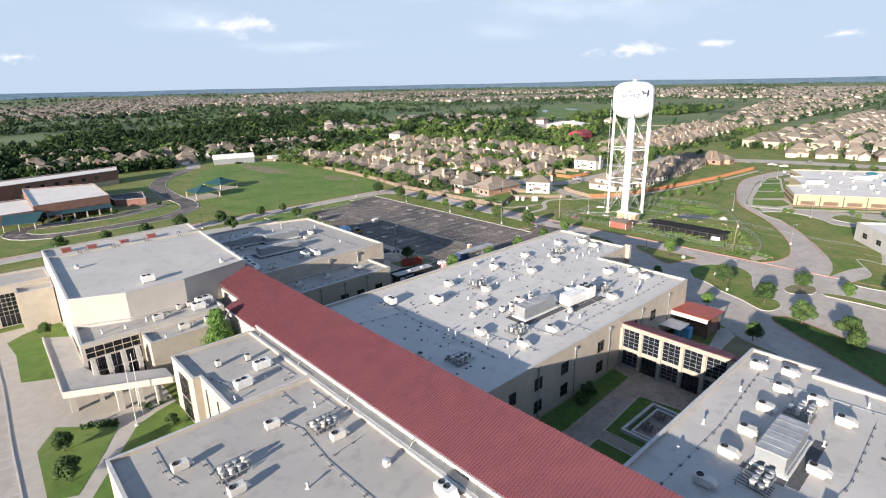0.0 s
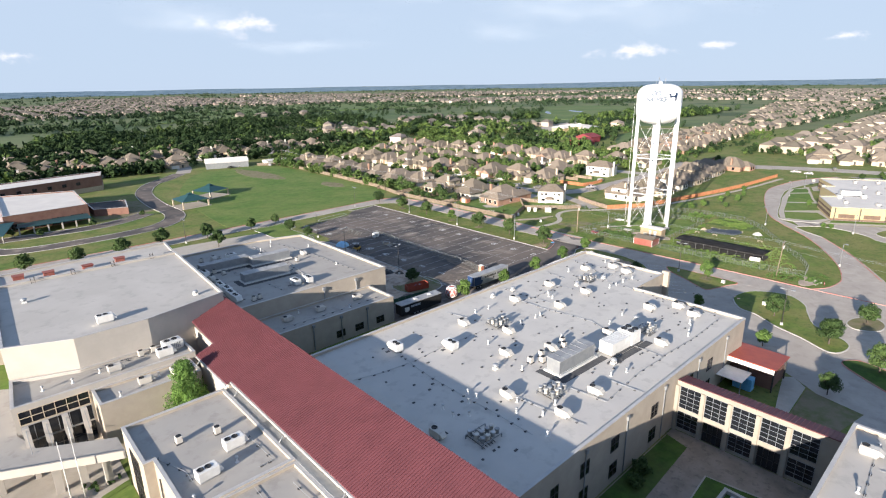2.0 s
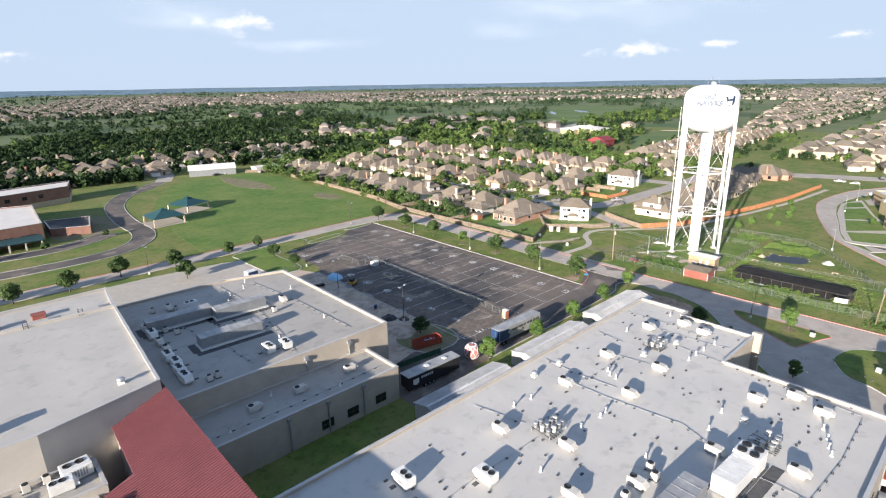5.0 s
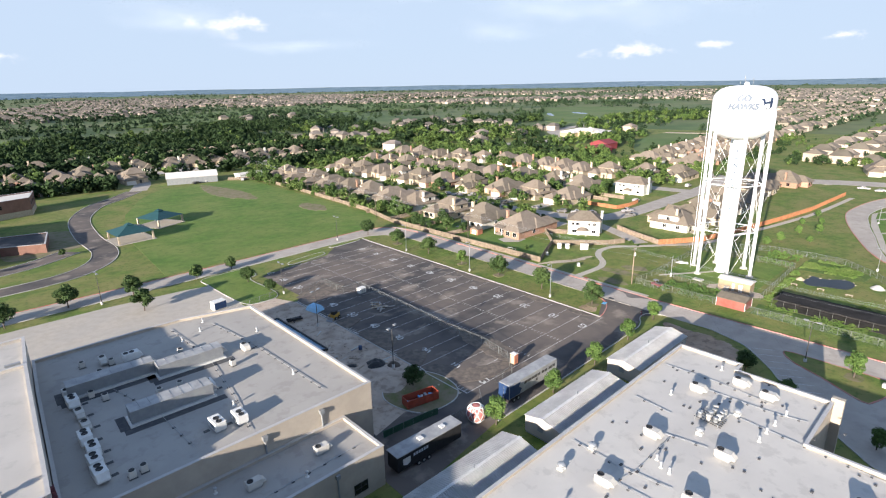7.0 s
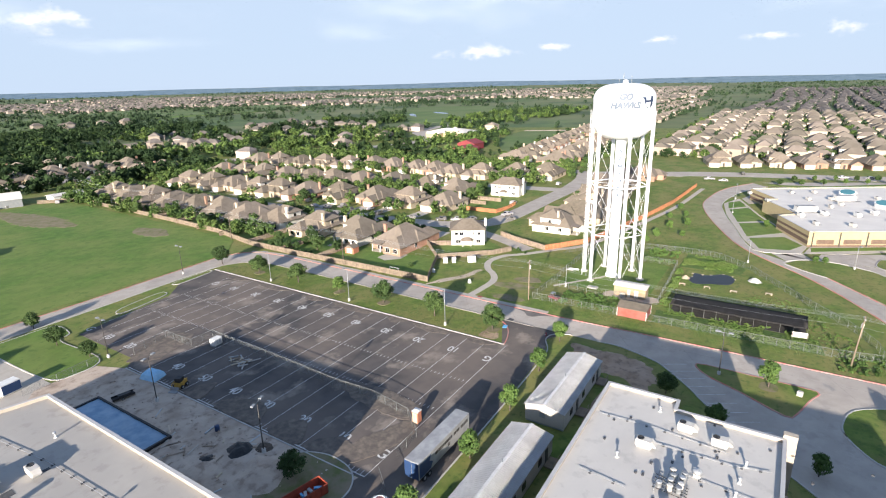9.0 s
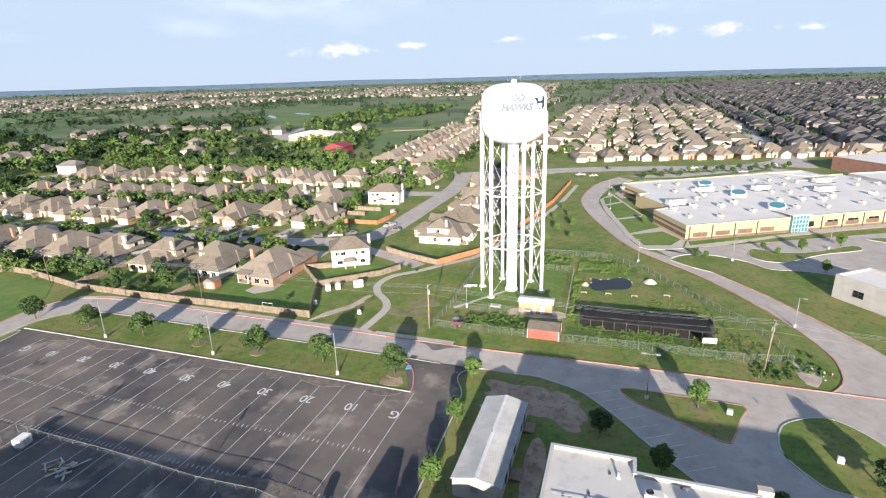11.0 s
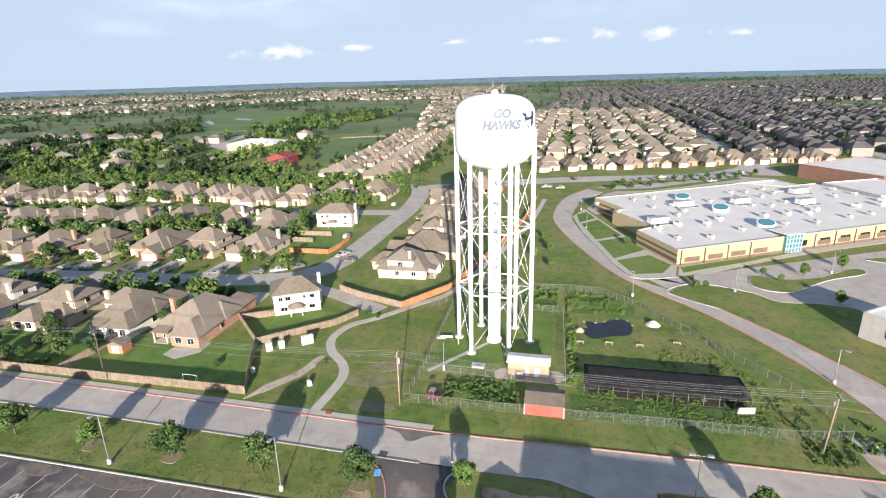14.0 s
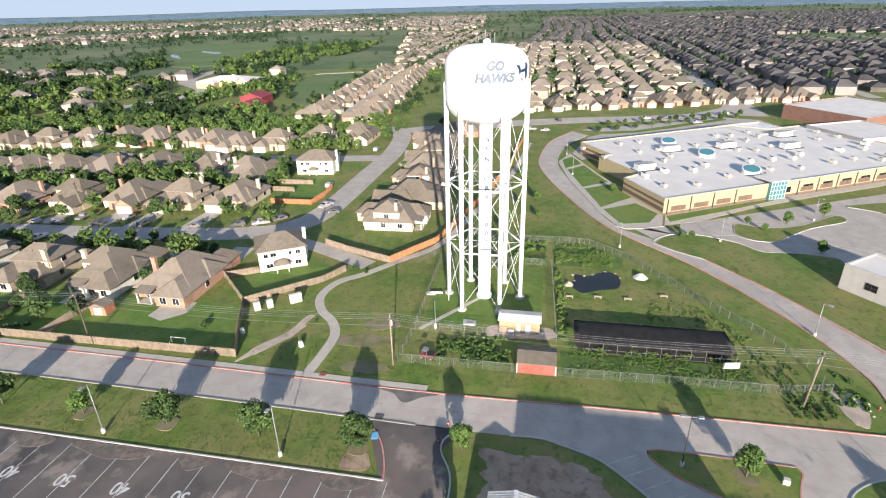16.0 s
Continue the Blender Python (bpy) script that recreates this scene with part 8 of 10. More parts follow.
ball.location = (117.4, 129.2, 0)
tagged(ball, "big mottled red and white inflatable ball on asphalt", "ball")


def toilet(x, y, turn, mat, door):
    t = thing("portable_toilet", "portable toilet cabin beside a temporary fence", "portable toilet", pose(x, y, 0.03, 0, 0, turn), group="portable toilets")
    bm = bmesh.new()
    bm_box(bm, -.6, .6, -.6, .6, 0, 2.1)
    bevel(bm, .05)
    part("cabin", bm, mat, t)
    bm = bmesh.new()
    bm_box(bm, -.64, .64, -.64, .64, 2.1, 2.2)
    bm_lathe(bm, [(.6, 2.2), (.45, 2.35), (0, 2.4)], 10)
    part("roof", bm, WHITEMETAL, t)
    bm = bmesh.new()
    bm_box(bm, -.42, .42, -.65, -.602, .1, 1.95)
    part("door", bm, door, t)


toilet(137.6, 137.4, -90, CLAY, TANSIDING)
gen = thing("generator", "squat white generator cabinet beside the temporary fence", "generator", pose(138.2, 192.6, 0.03, 0, 0, 8))
bm = bmesh.new()
bm_box(bm, -1.1, 1.1, -.8, .8, .25, 1.7)
bevel(bm, .06)
part("cabinet", bm, WHITEMETAL, gen)
bm = bmesh.new()
bm_box(bm, -1.15, 1.15, -.7, .7, 0, .25)
part("skid", bm, GREYMETAL, gen)
for x in (-.6, .1):
    bm = bmesh.new()
    bm_box(bm, x, x + .5, -.83, -.802, .5, 1.4)
    part("door", bm, GALV, gen)

tent = thing("blue_tent", "pale blue tarpaulin tent on the car park edge", "tent", pose(122.8, 191.4, 0.03, 0, 0, 12) @ Matrix.Scale(.82, 4))
bm = bmesh.new()
v = [bm.verts.new(c) for c in ((-1.5, -2, 1.3), (1.5, -2, 1.2), (1.6, 2, 1.4), (-1.4, 2.1, 1.25), (-.7, -1.3, 1.95), (.7, -1.4, 2.0), (.6, 1.3, 2.05), (-.6, 1.4, 1.95), (-1.9, -2.4, .05), (1.8, -2.3, .1), (1.9, 2.3, .05), (-1.8, 2.5, .05))]
for q in ((4, 5, 6, 7), (0, 1, 5, 4), (1, 2, 6, 5), (2, 3, 7, 6), (3, 0, 4, 7), (8, 9, 1, 0), (9, 10, 2, 1), (10, 11, 3, 2), (11, 8, 0, 3)):
    bm.faces.new([v[j] for j in q])
part("sheet", bm, PALEBLUE, tent)
for x, y in ((-1.4, -1.9), (1.4, -1.9), (1.5, 1.9), (-1.3, 2.0)):
    bm = bmesh.new()
    bm_tube(bm, (x, y, 0), (x, y, 1.2), .05, n=5)
    part("pole", bm, GALV, tent)

skid = thing("skid_loader", "small worn yellow skid loader", "loader", pose(123.4, 183.2, 0.03, 0, 0, 200))
bm = bmesh.new()
bm_box(bm, -1.3, .9, -.75, .75, .45, 1.25)
bevel(bm, .06)
part("body", bm, YELLOW, skid)
bm = bmesh.new()
bm_box(bm, -.6, .6, -.6, .6, 1.25, 2.1)
part("cab", bm, BLACK, skid)
for s in (-1, 1):
    bm = bmesh.new()
    bm_tube(bm, (-1.1, s * .8, 1.5), (1.1, s * .8, 1.3), .1, n=6)
    bm_tube(bm, (1.1, s * .8, 1.3), (1.7, s * .8, .3), .1, n=6)
    part("arm", bm, YELLOW, skid)
bm = bmesh.new()
bm_prism(bm, [(1.5, .1), (2.4, .1), (2.3, .25), (1.7, .3), (1.6, .9), (1.5, .9)], -.9, .9)
bmesh.ops.transform(bm, matrix=pose(0, 0, 0, 90), verts=bm.verts)
part("bucket", bm, GREYMETAL, skid)
wheels(skid, [(x, y) for x in (-.8, .5) for y in (-.85, .85)], .4, .3)

flat = thing("flat_trailer", "low black equipment trailer on bare earth", "trailer", pose(115.6, 189.0, 0.03, 0, 0, -12) @ Matrix.Scale(.72, 4))
bm = bmesh.new()
bm_box(bm, -2.6, 2.6, -.9, .9, .5, .65)
for s in (-1, 1):
    bm_box(bm, -2.6, 2.6, s * .88 - .04, s * .88 + .04, .65, 1.1)
bm_box(bm, -1.2, 1.8, -.6, .6, .65, 1.2)
part("bed", bm, BLACK, flat)
wheels(flat, [(-.4, -1), (-.4, 1)], .35, .2)

pit = thing("rooflight_pit", "long sunken blue tarpaulin basin in a dark frame", "tarpaulin", (110.6, 181.4))
bm = bmesh.new()
for a in ((-2.6, 2.6, -11.6, -11.2), (-2.6, 2.6, 11.2, 11.6), (-2.6, -2.25, -11.2, 11.2), (2.25, 2.6, -11.2, 11.2)):
    bm_box(bm, *a, 0, .55)
part("frame", bm, BLACK, pit)
bm = bmesh.new()
vs = [[bm.verts.new((x, y, .3 + .06 * noise.noise(Vector((x * .7, y * .7, 5))))) for x in np.linspace(-2.24, 2.24, 8)] for y in np.linspace(-11.18, 11.18, 30)]
for a, b in zip(vs, vs[1:]):
    for i in range(7):
        bm.faces.new((a[i], a[i + 1], b[i + 1], b[i])).smooth = True
PITBLUE = material("blue plastic lining", (0.16, 0.29, 0.42), (0.10, 0.22, 0.35), 0.5, 0.35, c3=(0.36, 0.46, 0.54), scale3=0.3)
part("sheet", bm, PITBLUE, pit)


def heap(name, x, y, r, h, mat, label, category, seed, z=0.0):
    """A low uneven mound."""
    bm = bmesh.new()
    rows = []
    for j in range(6):
        k = j / 5
        rows.append([bm.verts.new((x + r * (1 - k) * (1 + .35 * noise.noise(Vector((math.cos(a) * 1.3, math.sin(a) * 1.3, seed)))) * math.cos(a),
                                   y + r * (1 - k) * (1 + .35 * noise.noise(Vector((math.cos(a) * 1.3, math.sin(a) * 1.3, seed)))) * math.sin(a),
                                   z + h * math.sin(k * math.pi / 2) * (1 + .5 * noise.noise(Vector((math.cos(a) * 2 * (1 - k), math.sin(a) * 2 * (1 - k), seed + 3)))))) for a in (2 * math.pi * i / 18 for i in range(18))])
    for a, b in zip(rows, rows[1:]):
        for i in range(18):
            bm.faces.new((a[i], a[(i + 1) % 18], b[(i + 1) % 18], b[i]))
    bmesh.ops.remove_doubles(bm, verts=bm.verts, dist=.01)
    return tagged(part(name, bm, mat), label, category)


heap("tarpaulin", 117.1, 157.6, 2.1, .9, BLACK, "crumpled black tarpaulin on bare earth", "tarpaulin", 1)
heap("tarpaulin", 112.6, 159.8, 1.4, .6, BLACK, "crumpled black tarpaulin on bare earth", "tarpaulin", 2)
heap("earth_mound", 119.4, 154.6, 1.4, .7, BARK, "small dark earth mound by a lamp", "earth mound", 3)
heap("earth_mound", 115, 149.5, 4.5, .9, SITE, "broad bare earth mound", "earth mound", 4)
heap("earth_mound", 110, 160, 4.0, .6, SITE, "broad bare earth mound", "earth mound", 5)
dr = random.Random(8)
for i in range(46):
    x, y = (dr.uniform(106, 120.5), dr.uniform(152, 180)) if i < 22 else (dr.gauss(136, .9), dr.gauss(181, 1.5))
    bm = bmesh.new()
    l = dr.uniform(.6, 2.8)
    bm_box(bm, -l / 2, l / 2, -.12, .12, 0, dr.uniform(.06, .2), pose(x, y, .03 if i < 22 else .03 + .02 * (i - 22), dr.uniform(-6, 6) if i > 24 else 0, 0, dr.uniform(0, 180)))
    tagged(part("plank", bm, (TANSIDING, WOODFENCE, KERB, GALV)[i % 4]), "loose plank lying on the building site", "plank", group="site debris")
drum = thing("blue_drum", "blue plastic drum on bare earth", "drum", (118.4, 165, .03))
bm = bmesh.new()
bm_lathe(bm, [(0, 0), (.4, 0), (.42, .4), (.4, .9), (.36, .95), (0, .95)], 14)
part("barrel", bm, DARKBLUE, drum)
cont = thing("storage_container", "white storage box with blue end in the service yard", "container", pose(105.4, 210.6, .03, 0, 0, 8))
bm = bmesh.new()
bm_box(bm, -1.7, 1.7, -1.1, 1.1, .1, 2.3)
bevel(bm, .04)
part("box", bm, WHITEMETAL, cont)
bm = bmesh.new()
bm_box(bm, -1.6, 1.6, -1.15, -1.1, .3, 2.1)
part("door", bm, DARKBLUE, cont)


def barrier_net(pts, mat, h, name, label):
    f = thing(name, label, "netting", (*pts[0], .03))
    o = Vector((*pts[0], 0))
    line = smooth_line(pts, .6)
    bm = bmesh.new()
    bm_strip(bm, [(x - o.x, y - o.y) for x, y in offset_line(line, .02)], [(x - o.x, y - o.y) for x, y in offset_line(line, -.02)], 0.05, h)
    bmesh.ops.recalc_face_normals(bm, faces=bm.faces)
    part("net", bm, mat, f)
    for x, y in line[::3]:
        bm = bmesh.new()
        bm_tube(bm, (x - o.x, y - o.y, -.1), (x - o.x, y - o.y, h + .15), .03, n=5)
        part("stake", bm, GREYMETAL, f)


SKIPRED = material("chipped red skip paint", (0.40, 0.075, 0.04), (0.31, 0.06, 0.035), 0.8, 0.55, c3=(0.22, 0.075, 0.05), scale3=0.4, amount3=0.5)
skip = thing("skip", "open red steel skip half full of rubbish", "skip", pose(114.4, 140.3, .17, 0, 0, -12))
bm = bmesh.new()
bm_box(bm, -3.2, 3.2, -1.12, 1.12, 0, .15)
part("floor", bm, SKIPRED, skip)
for s in (-1, 1):
    bm = bmesh.new()
    bm_box(bm, -3.2, 3.2, s * 1.12 - .04, s * 1.12 + .04, .1, 1.6)
    side = part("side", bm, SKIPRED, skip)
    for k in range(8):
        bm = bmesh.new()
        bm_box(bm, -3.1 + .86 * k, -2.98 + .86 * k, s * 1.2 - .04, s * 1.2 + .04, .1, 1.5)
        part("rib", bm, SKIPRED, side)
    bm = bmesh.new()
    bm_box(bm, s * 3.2 - .04, s * 3.2 + .04, -1.08, 1.08, .1, 1.6)
    part("end", bm, SKIPRED, skip)
skr = np.random.default_rng(17)
for k in range(9):
    bm = bmesh.new()
    l, w = skr.uniform(.5, 1.3), skr.uniform(.25, .6)
    bm_box(bm, -l / 2, l / 2, -w / 2, w / 2, 0, skr.uniform(.2, .6))
    bevel(bm, .05)
    bmesh.ops.transform(bm, matrix=pose(114.4, 140.3, .17, 0, 0, -12) @ pose(-2.5 + .6 * k, skr.uniform(-.5, .5), .3 + skr.uniform(.1, .5), skr.uniform(-25, 25), skr.uniform(-25, 25), skr.uniform(0, 180)), verts=bm.verts)
    tagged(part("rubbish_bag" if k % 3 else "rubbish_board", bm, (BLUE, WHITEMETAL, GREYBOX, BLACK)[k % 4]), "crumpled rubbish lying in the red skip", "rubbish", group="rubbish in the skip")
bm = bmesh.new()
for k in range(420):
    x, y = skr.uniform(104, 121.2), skr.uniform(142, 200)
    if x < 109.5 and y > 166 or skr.random() > .25 + .75 * math.exp(-((y - 163) / 14) ** 2):
        continue
    l = skr.uniform(.1, .5) * (3 if skr.random() < .15 else 1)
    bm_box(bm, -l / 2, l / 2, -skr.uniform(.05, .2), skr.uniform(.05, .2), -.03, skr.uniform(.03, .2), pose(x, y, .05, skr.uniform(-8, 8), skr.uniform(-8, 8), skr.uniform(0, 180)))
tagged(part("rubble", bm, DIRT), "clods and broken rubble strewn over earth", "rubble", kind="stuff")
GREENNET = material("green windbreak mesh", (0.04, 0.10, 0.06), (0.03, 0.08, 0.05), 1.5, 0.8)
barrier_net([(103, 136.6), (107, 136.2), (112, 135.6), (114, 135.2)], GREENNET, 1.3, "windbreak", "dark green windbreak mesh beside the drive")


# ---- lamps, poles and wires ----
def lamp(x, y, h, heads, turn, z=0.0):
    l = thing("lamp_post", "slim pole lamp on a round concrete base", "lamp post", pose(x, y, z, 0, 0, turn), group="lamp posts")
    bm = bmesh.new()
    bm_lathe(bm, [(.32, -.1), (.32, .75), (0, .75)], 12)
    part("base", bm, KERB, l)
    bm = bmesh.new()
    bm_tube(bm, (0, 0, .7), (0, 0, h), .1, .06, 8)
    part("pole", bm, FRAME if heads > 1 else GREYMETAL, l)
    for i in range(heads):
        s = -1 if i else 1
        bm = bmesh.new()
        bm_tube(bm, (0, 0, h - .1), (s * .9, 0, h + .05), .04, n=5)
        a = part("arm", bm, GREYMETAL, l)
        bm = bmesh.new()
        bm_box(bm, s * 1.15 - .42, s * 1.15 + .42, -.28, .28, h - .04, h + .18)
        bevel(bm, .05)
        part("lamp_head", bm, GREYMETAL, l)


for y in (214, 183.5, 153.4):
    lamp(172.2, y, 9.4, 1, 180)
for x, y in ((118.2, 182.4), (118.6, 153.6)):
    lamp(x, y, 9.2, 2, 20)
for x, y in ((179.6, 95.6), (163, 243.2), (84, 236.5), (122.6, 208), (160, 62.2)):
    lamp(x, y, 9.0, 2, 90)
for x, y, t in ((255.8, 96.1, 140), (263.1, 69.2, 200), (282.4, 38.7, 200), (218, 63.5, 230), (352, 108, 180), (322, 106.5, 150)):
    lamp(x, y, 7.2, 1, t)


def utility_pole(x, y, h, drum, lean=0):
    p = thing("utility_pole", "weathered wooden utility pole", "utility pole", pose(x, y, 0, lean, 0, 0), group="utility poles")
    bm = bmesh.new()
    bm_tube(bm, (0, 0, -.2), (0, 0, h), .16, .11, 9)
    part("post", bm, WOODFENCE if drum else BARK, p)
    bm = bmesh.new()
    bm_box(bm, -1.1, 1.1, -.07, .07, h - .75, h - .6)
    part("cross_arm", bm, BARK, p)
    for q in (-1, -.4, .4, 1):
        bm = bmesh.new()
        bm_lathe(bm, [(.05, h - .6), (.07, h - .45), (0, h - .4)], 8, (q, 0))
        part("insulator", bm, GALV, p)
    if drum:
        bm = bmesh.new()
        bm_lathe(bm, [(0, h - 2.6), (.26, h - 2.6), (.28, h - 1.9), (.2, h - 1.6), (0, h - 1.58)], 12, (.42, 0))
        part("transformer", bm, WHITEMETAL, p)


POLES = [(195.4, 74, 11), (196.2, 142.6, 11), (194.8, 206, 11), (195, 262, 11), (205, 330, 11), (206, 400, 11)]
for i, (x, y, h) in enumerate(POLES):
    utility_pole(x, y, h, i < 2, 3 if i == 0 else 0)
for j, (off, dz) in enumerate(((-1.0, .45), (-.4, .45), (.4, .45), (1.0, .45), (0.1, 2.4))):
    for (xa, ya, ha), (xb, yb, hb) in zip([(192, 10, 11)] + POLES, POLES):
        bm, ring = bmesh.new(), None
        for i in range(15):
            t = i / 14
            p = Vector((xa + off + (xb - xa) * t, ya + (yb - ya) * t, ha - dz + (hb - ha) * t - 1.1 * 4 * t * (1 - t)))
            now = [bm.verts.new(p + Vector((.014 * c, 0, .014 * d))) for c, d in ((1, 0), (0, 1), (-1, 0), (0, -1))]
            if ring:
                for k in range(4):
                    bm.faces.new((ring[k], ring[(k + 1) % 4], now[(k + 1) % 4], now[k]))
            ring = now
        tagged(part("overhead_wire", bm, GALV), "thin overhead wire sagging between poles", "wire", group="overhead wires")


# ---- fences ----
def chain_fence(pts, h, label, step=2.6, spacing=.22):
    """Posts, top rail and crossed wires."""
    f = thing("chain_link_fence", label, "fence", (*pts[0], 0), group="chain link fences")
    o = Vector((*pts[0], 0))
    V, F = [], []
    for a, b in zip(pts, pts[1:]):
        a, b = Vector((*a, 0)) - o, Vector((*b, 0)) - o
        L = (b - a).length
        u = (b - a) / L
        k = max(1, round(L / step))
        for i in range(k):
            q = a + u * (L * i / k)
            bm = bmesh.new()
            bm_tube(bm, (q.x, q.y, -.1), (q.x, q.y, h + .06), .045, n=6)
            part("post", bm, FENCEWIRE, f)
        bm = bmesh.new()
        bm_tube(bm, a + Vector((0, 0, h)), b + Vector((0, 0, h)), .035, n=5)
        part("rail", bm, FENCEWIRE, f)
        w = .008
        n2 = int(L / spacing)
        for i in range(n2):
            for s in (-1, 1):
                x0 = i * spacing
                x1 = min(max(x0 + s * h * .9, 0), L)
                z1 = abs(x1 - x0) / .9
                c = len(V)
                V += [tuple(a + u * (x0 - w)), tuple(a + u * (x0 + w)), tuple(a + u * (x1 + w) + Vector((0, 0, z1))), tuple(a + u * (x1 - w) + Vector((0, 0, z1)))]
                F.append((c, c + 1, c + 2, c + 3))
    tagged(part("wire_mesh", raw_mesh("wire_mesh", V, F, FENCEWIRE), FENCEWIRE, f), kind="stuff")


chain_fence([(197.4, 142), (197.6, 113), (198.2, 94), (198.4, 77), (200, 68)], 1.8, "galvanised chain link fence along the grass verge")
chain_fence([(200, 68), (207, 69), (216, 73.4), (222, 78), (234, 86), (248, 95), (256, 104), (257, 112), (256, 125), (246, 143), (238, 148.5)], 1.8, "galvanised chain link fence round the plot")
chain_fence([(197.4, 142), (209, 141.4), (241.5, 142)], 1.8, "galvanised chain link fence beside the tower")
chain_fence([(241.5, 142), (242, 114), (208.4, 113), (208.4, 126), (209, 141.4)], 1.8, "galvanised chain link fence round the tower base")
chain_fence([(140.4, 197), (140, 189), (139.8, 178), (139.4, 168), (138.8, 158), (139.2, 148), (137.8, 139.4), (134, 135), (128, 134.6)], 1.8, "temporary chain link fence across the car park", 3.0)
chain_fence([(126, 204), (134.6, 206.4), (134.8, 196.6), (140.4, 197)], 1.8, "temporary chain link fence panels on the car park", 3.0)
chain_fence([(106, 206.5), (112, 206.4), (121, 207.5)], 1.8, "chain link fence at the building site edge", 3.0)
chain_fence([(110, 131.6), (121, 131.2), (123.6, 134.4)], 1.8, "temporary chain link fence beside the drive", 3.0)


def board_fence(pts, h, mat, label, group="wooden fences"):
    f = thing("wooden_fence", label, "fence", (*pts[0], 0), group=group)
    o = Vector((*pts[0], 0))
    V, F = [], []

    def box(p, u, w, t, z0, z1):
        n_ = Vector((-u.y, u.x, 0))
        c = len(V)
        for z in (z0, z1):
            for a, b in ((-w, -t), (w, -t), (w, t), (-w, t)):
                q = p + u * a + n_ * b
                V.append((q.x, q.y, z))
        for q in ((4, 5, 6, 7), (0, 1, 5, 4), (1, 2, 6, 5), (2, 3, 7, 6), (3, 0, 4, 7)):
            F.append(tuple(c + i for i in q))
    for a, b in zip(pts, pts[1:]):
        a, b = Vector((*a, 0)) - o, Vector((*b, 0)) - o
        L = (b - a).length
        u = (b - a) / L
        for i in range(int(L / .16)):
            box(a + u * (i * .16 + .08), u, .07, .012, .04, h + dr.uniform(-.03, .03))
        k = max(1, round(L / 4.4))
        for i in range(k + 1):
            q = a + u * (L * i / k) + Vector((-u.y, u.x, 0)) * .07
            bm = bmesh.new()
            bm_box(bm, q.x - .05, q.x + .05, q.y - .05, q.y + .05, -.1, h - .05)
            part("post", bm, mat, f)
        bm = bmesh.new()
        for z in (.35, h - .4):
            m_ = edge_frame(a, b)[0]
            bm_box(bm, 0, L, .02, .06, z, z + .09, m_)
        part("rail", bm, mat, f)
    tagged(part("boarding", raw_mesh("boarding", V, F, mat), mat, f, "close-set upright boards"), kind="stuff")


board_fence([(194, 173), (193.6, 204), (193.4, 231), (193.8, 250), (199, 275), (202, 330), (203.4, 396), (190, 408)], 1.9, WOODFENCE, "long weathered board fence behind the gardens")
board_fence([(194, 173), (203, 177.5), (213, 182), (224, 193), (226, 196)], 1.9, WOODFENCE, "weathered board fence between two gardens")
board_fence([(213, 181.8), (225.5, 168), (232, 164.5)], 1.8, WOODFENCE, "weathered board fence round a small garden")
board_fence([(224, 193), (228, 186)], 1.8, WOODFENCE, "short weathered board fence beside a house")
board_fence([(193.4, 217), (204, 216.4), (214, 217)], 1.8, WOODFENCE, "weathered board fence between gardens")
for y in (234, 252, 271, 288, 305, 322, 341, 360):
    board_fence([(194 + max(0, (y - 250) * .11), y), (213, y)], 1.8, WOODFENCE, "weathered board fence between gardens")
board_fence([(238, 155), (252, 145.5), (275, 140.5), (300, 135.5), (330, 131), (376, 128)], 1.9, ORANGEFENCE, "bright orange cedar fence along the footpath", "cedar fences")
board_fence([(238, 155), (243, 168), (247, 176)], 1.9, WOODFENCE, "weathered board fence beside the lane")
for y in (220, 238, 262, 282, 300, 316, 333, 351):
    board_fence([(282, y), (299, y)], 1.8, WOODFENCE if y % 3 else ORANGEFENCE, "board fence between back gardens")
board_fence([(290, 205), (290.4, 260), (290, 330), (290, 400)], 1.8, WOODFENCE, "weathered board fence along back gardens")

# ---- the plot under the tower ----
pump = thing("pump_house", "small tan block pump house with a white roof", "pump house", (212.0, 120.3))
bm = bmesh.new()
bm_box(bm, -1.7, 1.7, -4.0, 4.0, 0, 2.9)
part("wall", bm, TANBLOCK, pump)
bm = bmesh.new()
bm_prism(bm, [(-2.1, 2.85), (2.1, 2.85), (2.1, 3.0), (0, 3.4), (-2.1, 3.0)], -4.3, 4.3)
bmesh.ops.transform(bm, matrix=pose(0, 0, 0, 90, 0, 0), verts=bm.verts)
part("roof", bm, PALEROOF, pump)
for y, w in ((-2.2, 1.0), (-.2, .7)):
    bm = bmesh.new()
    bm_box(bm, -1.76, -1.702, y, y + w, .1, 2.1)
    part("door", bm, WHITEMETAL, pump)
bm = bmesh.new()
bm_box(bm, -2.8, -2.2, 1.0, 2.2, 0, 1.2)
part("switch_box", bm, BEIGEMETAL, pump)
shed = thing("red_shed", "red metal shed with a grey low-pitched roof", "shed", (199.3, 116.6))
bm = bmesh.new()
bm_box(bm, -1.8, 3.2, -3.4, 3.4, 0, 2.4)
part("wall", bm, SHEDRED, shed)
for x, y in ((-1.8, -3.4), (-1.8, 3.4), (3.2, -3.4), (3.2, 3.4)):
    bm = bmesh.new()
    bm_box(bm, x - .06, x + .06, y - .06, y + .06, 0, 2.32)
    part("corner_board", bm, TRIM, shed)
bm = bmesh.new()
bm_prism(bm, [(-2.2, 2.3), (3.4, 2.3), (3.4, 2.45), (0.9, 3.2), (-2.2, 2.45)], -3.5, 3.5)
bmesh.ops.transform(bm, matrix=pose(0, 0, 0, 90, 0, 0), verts=bm.verts)
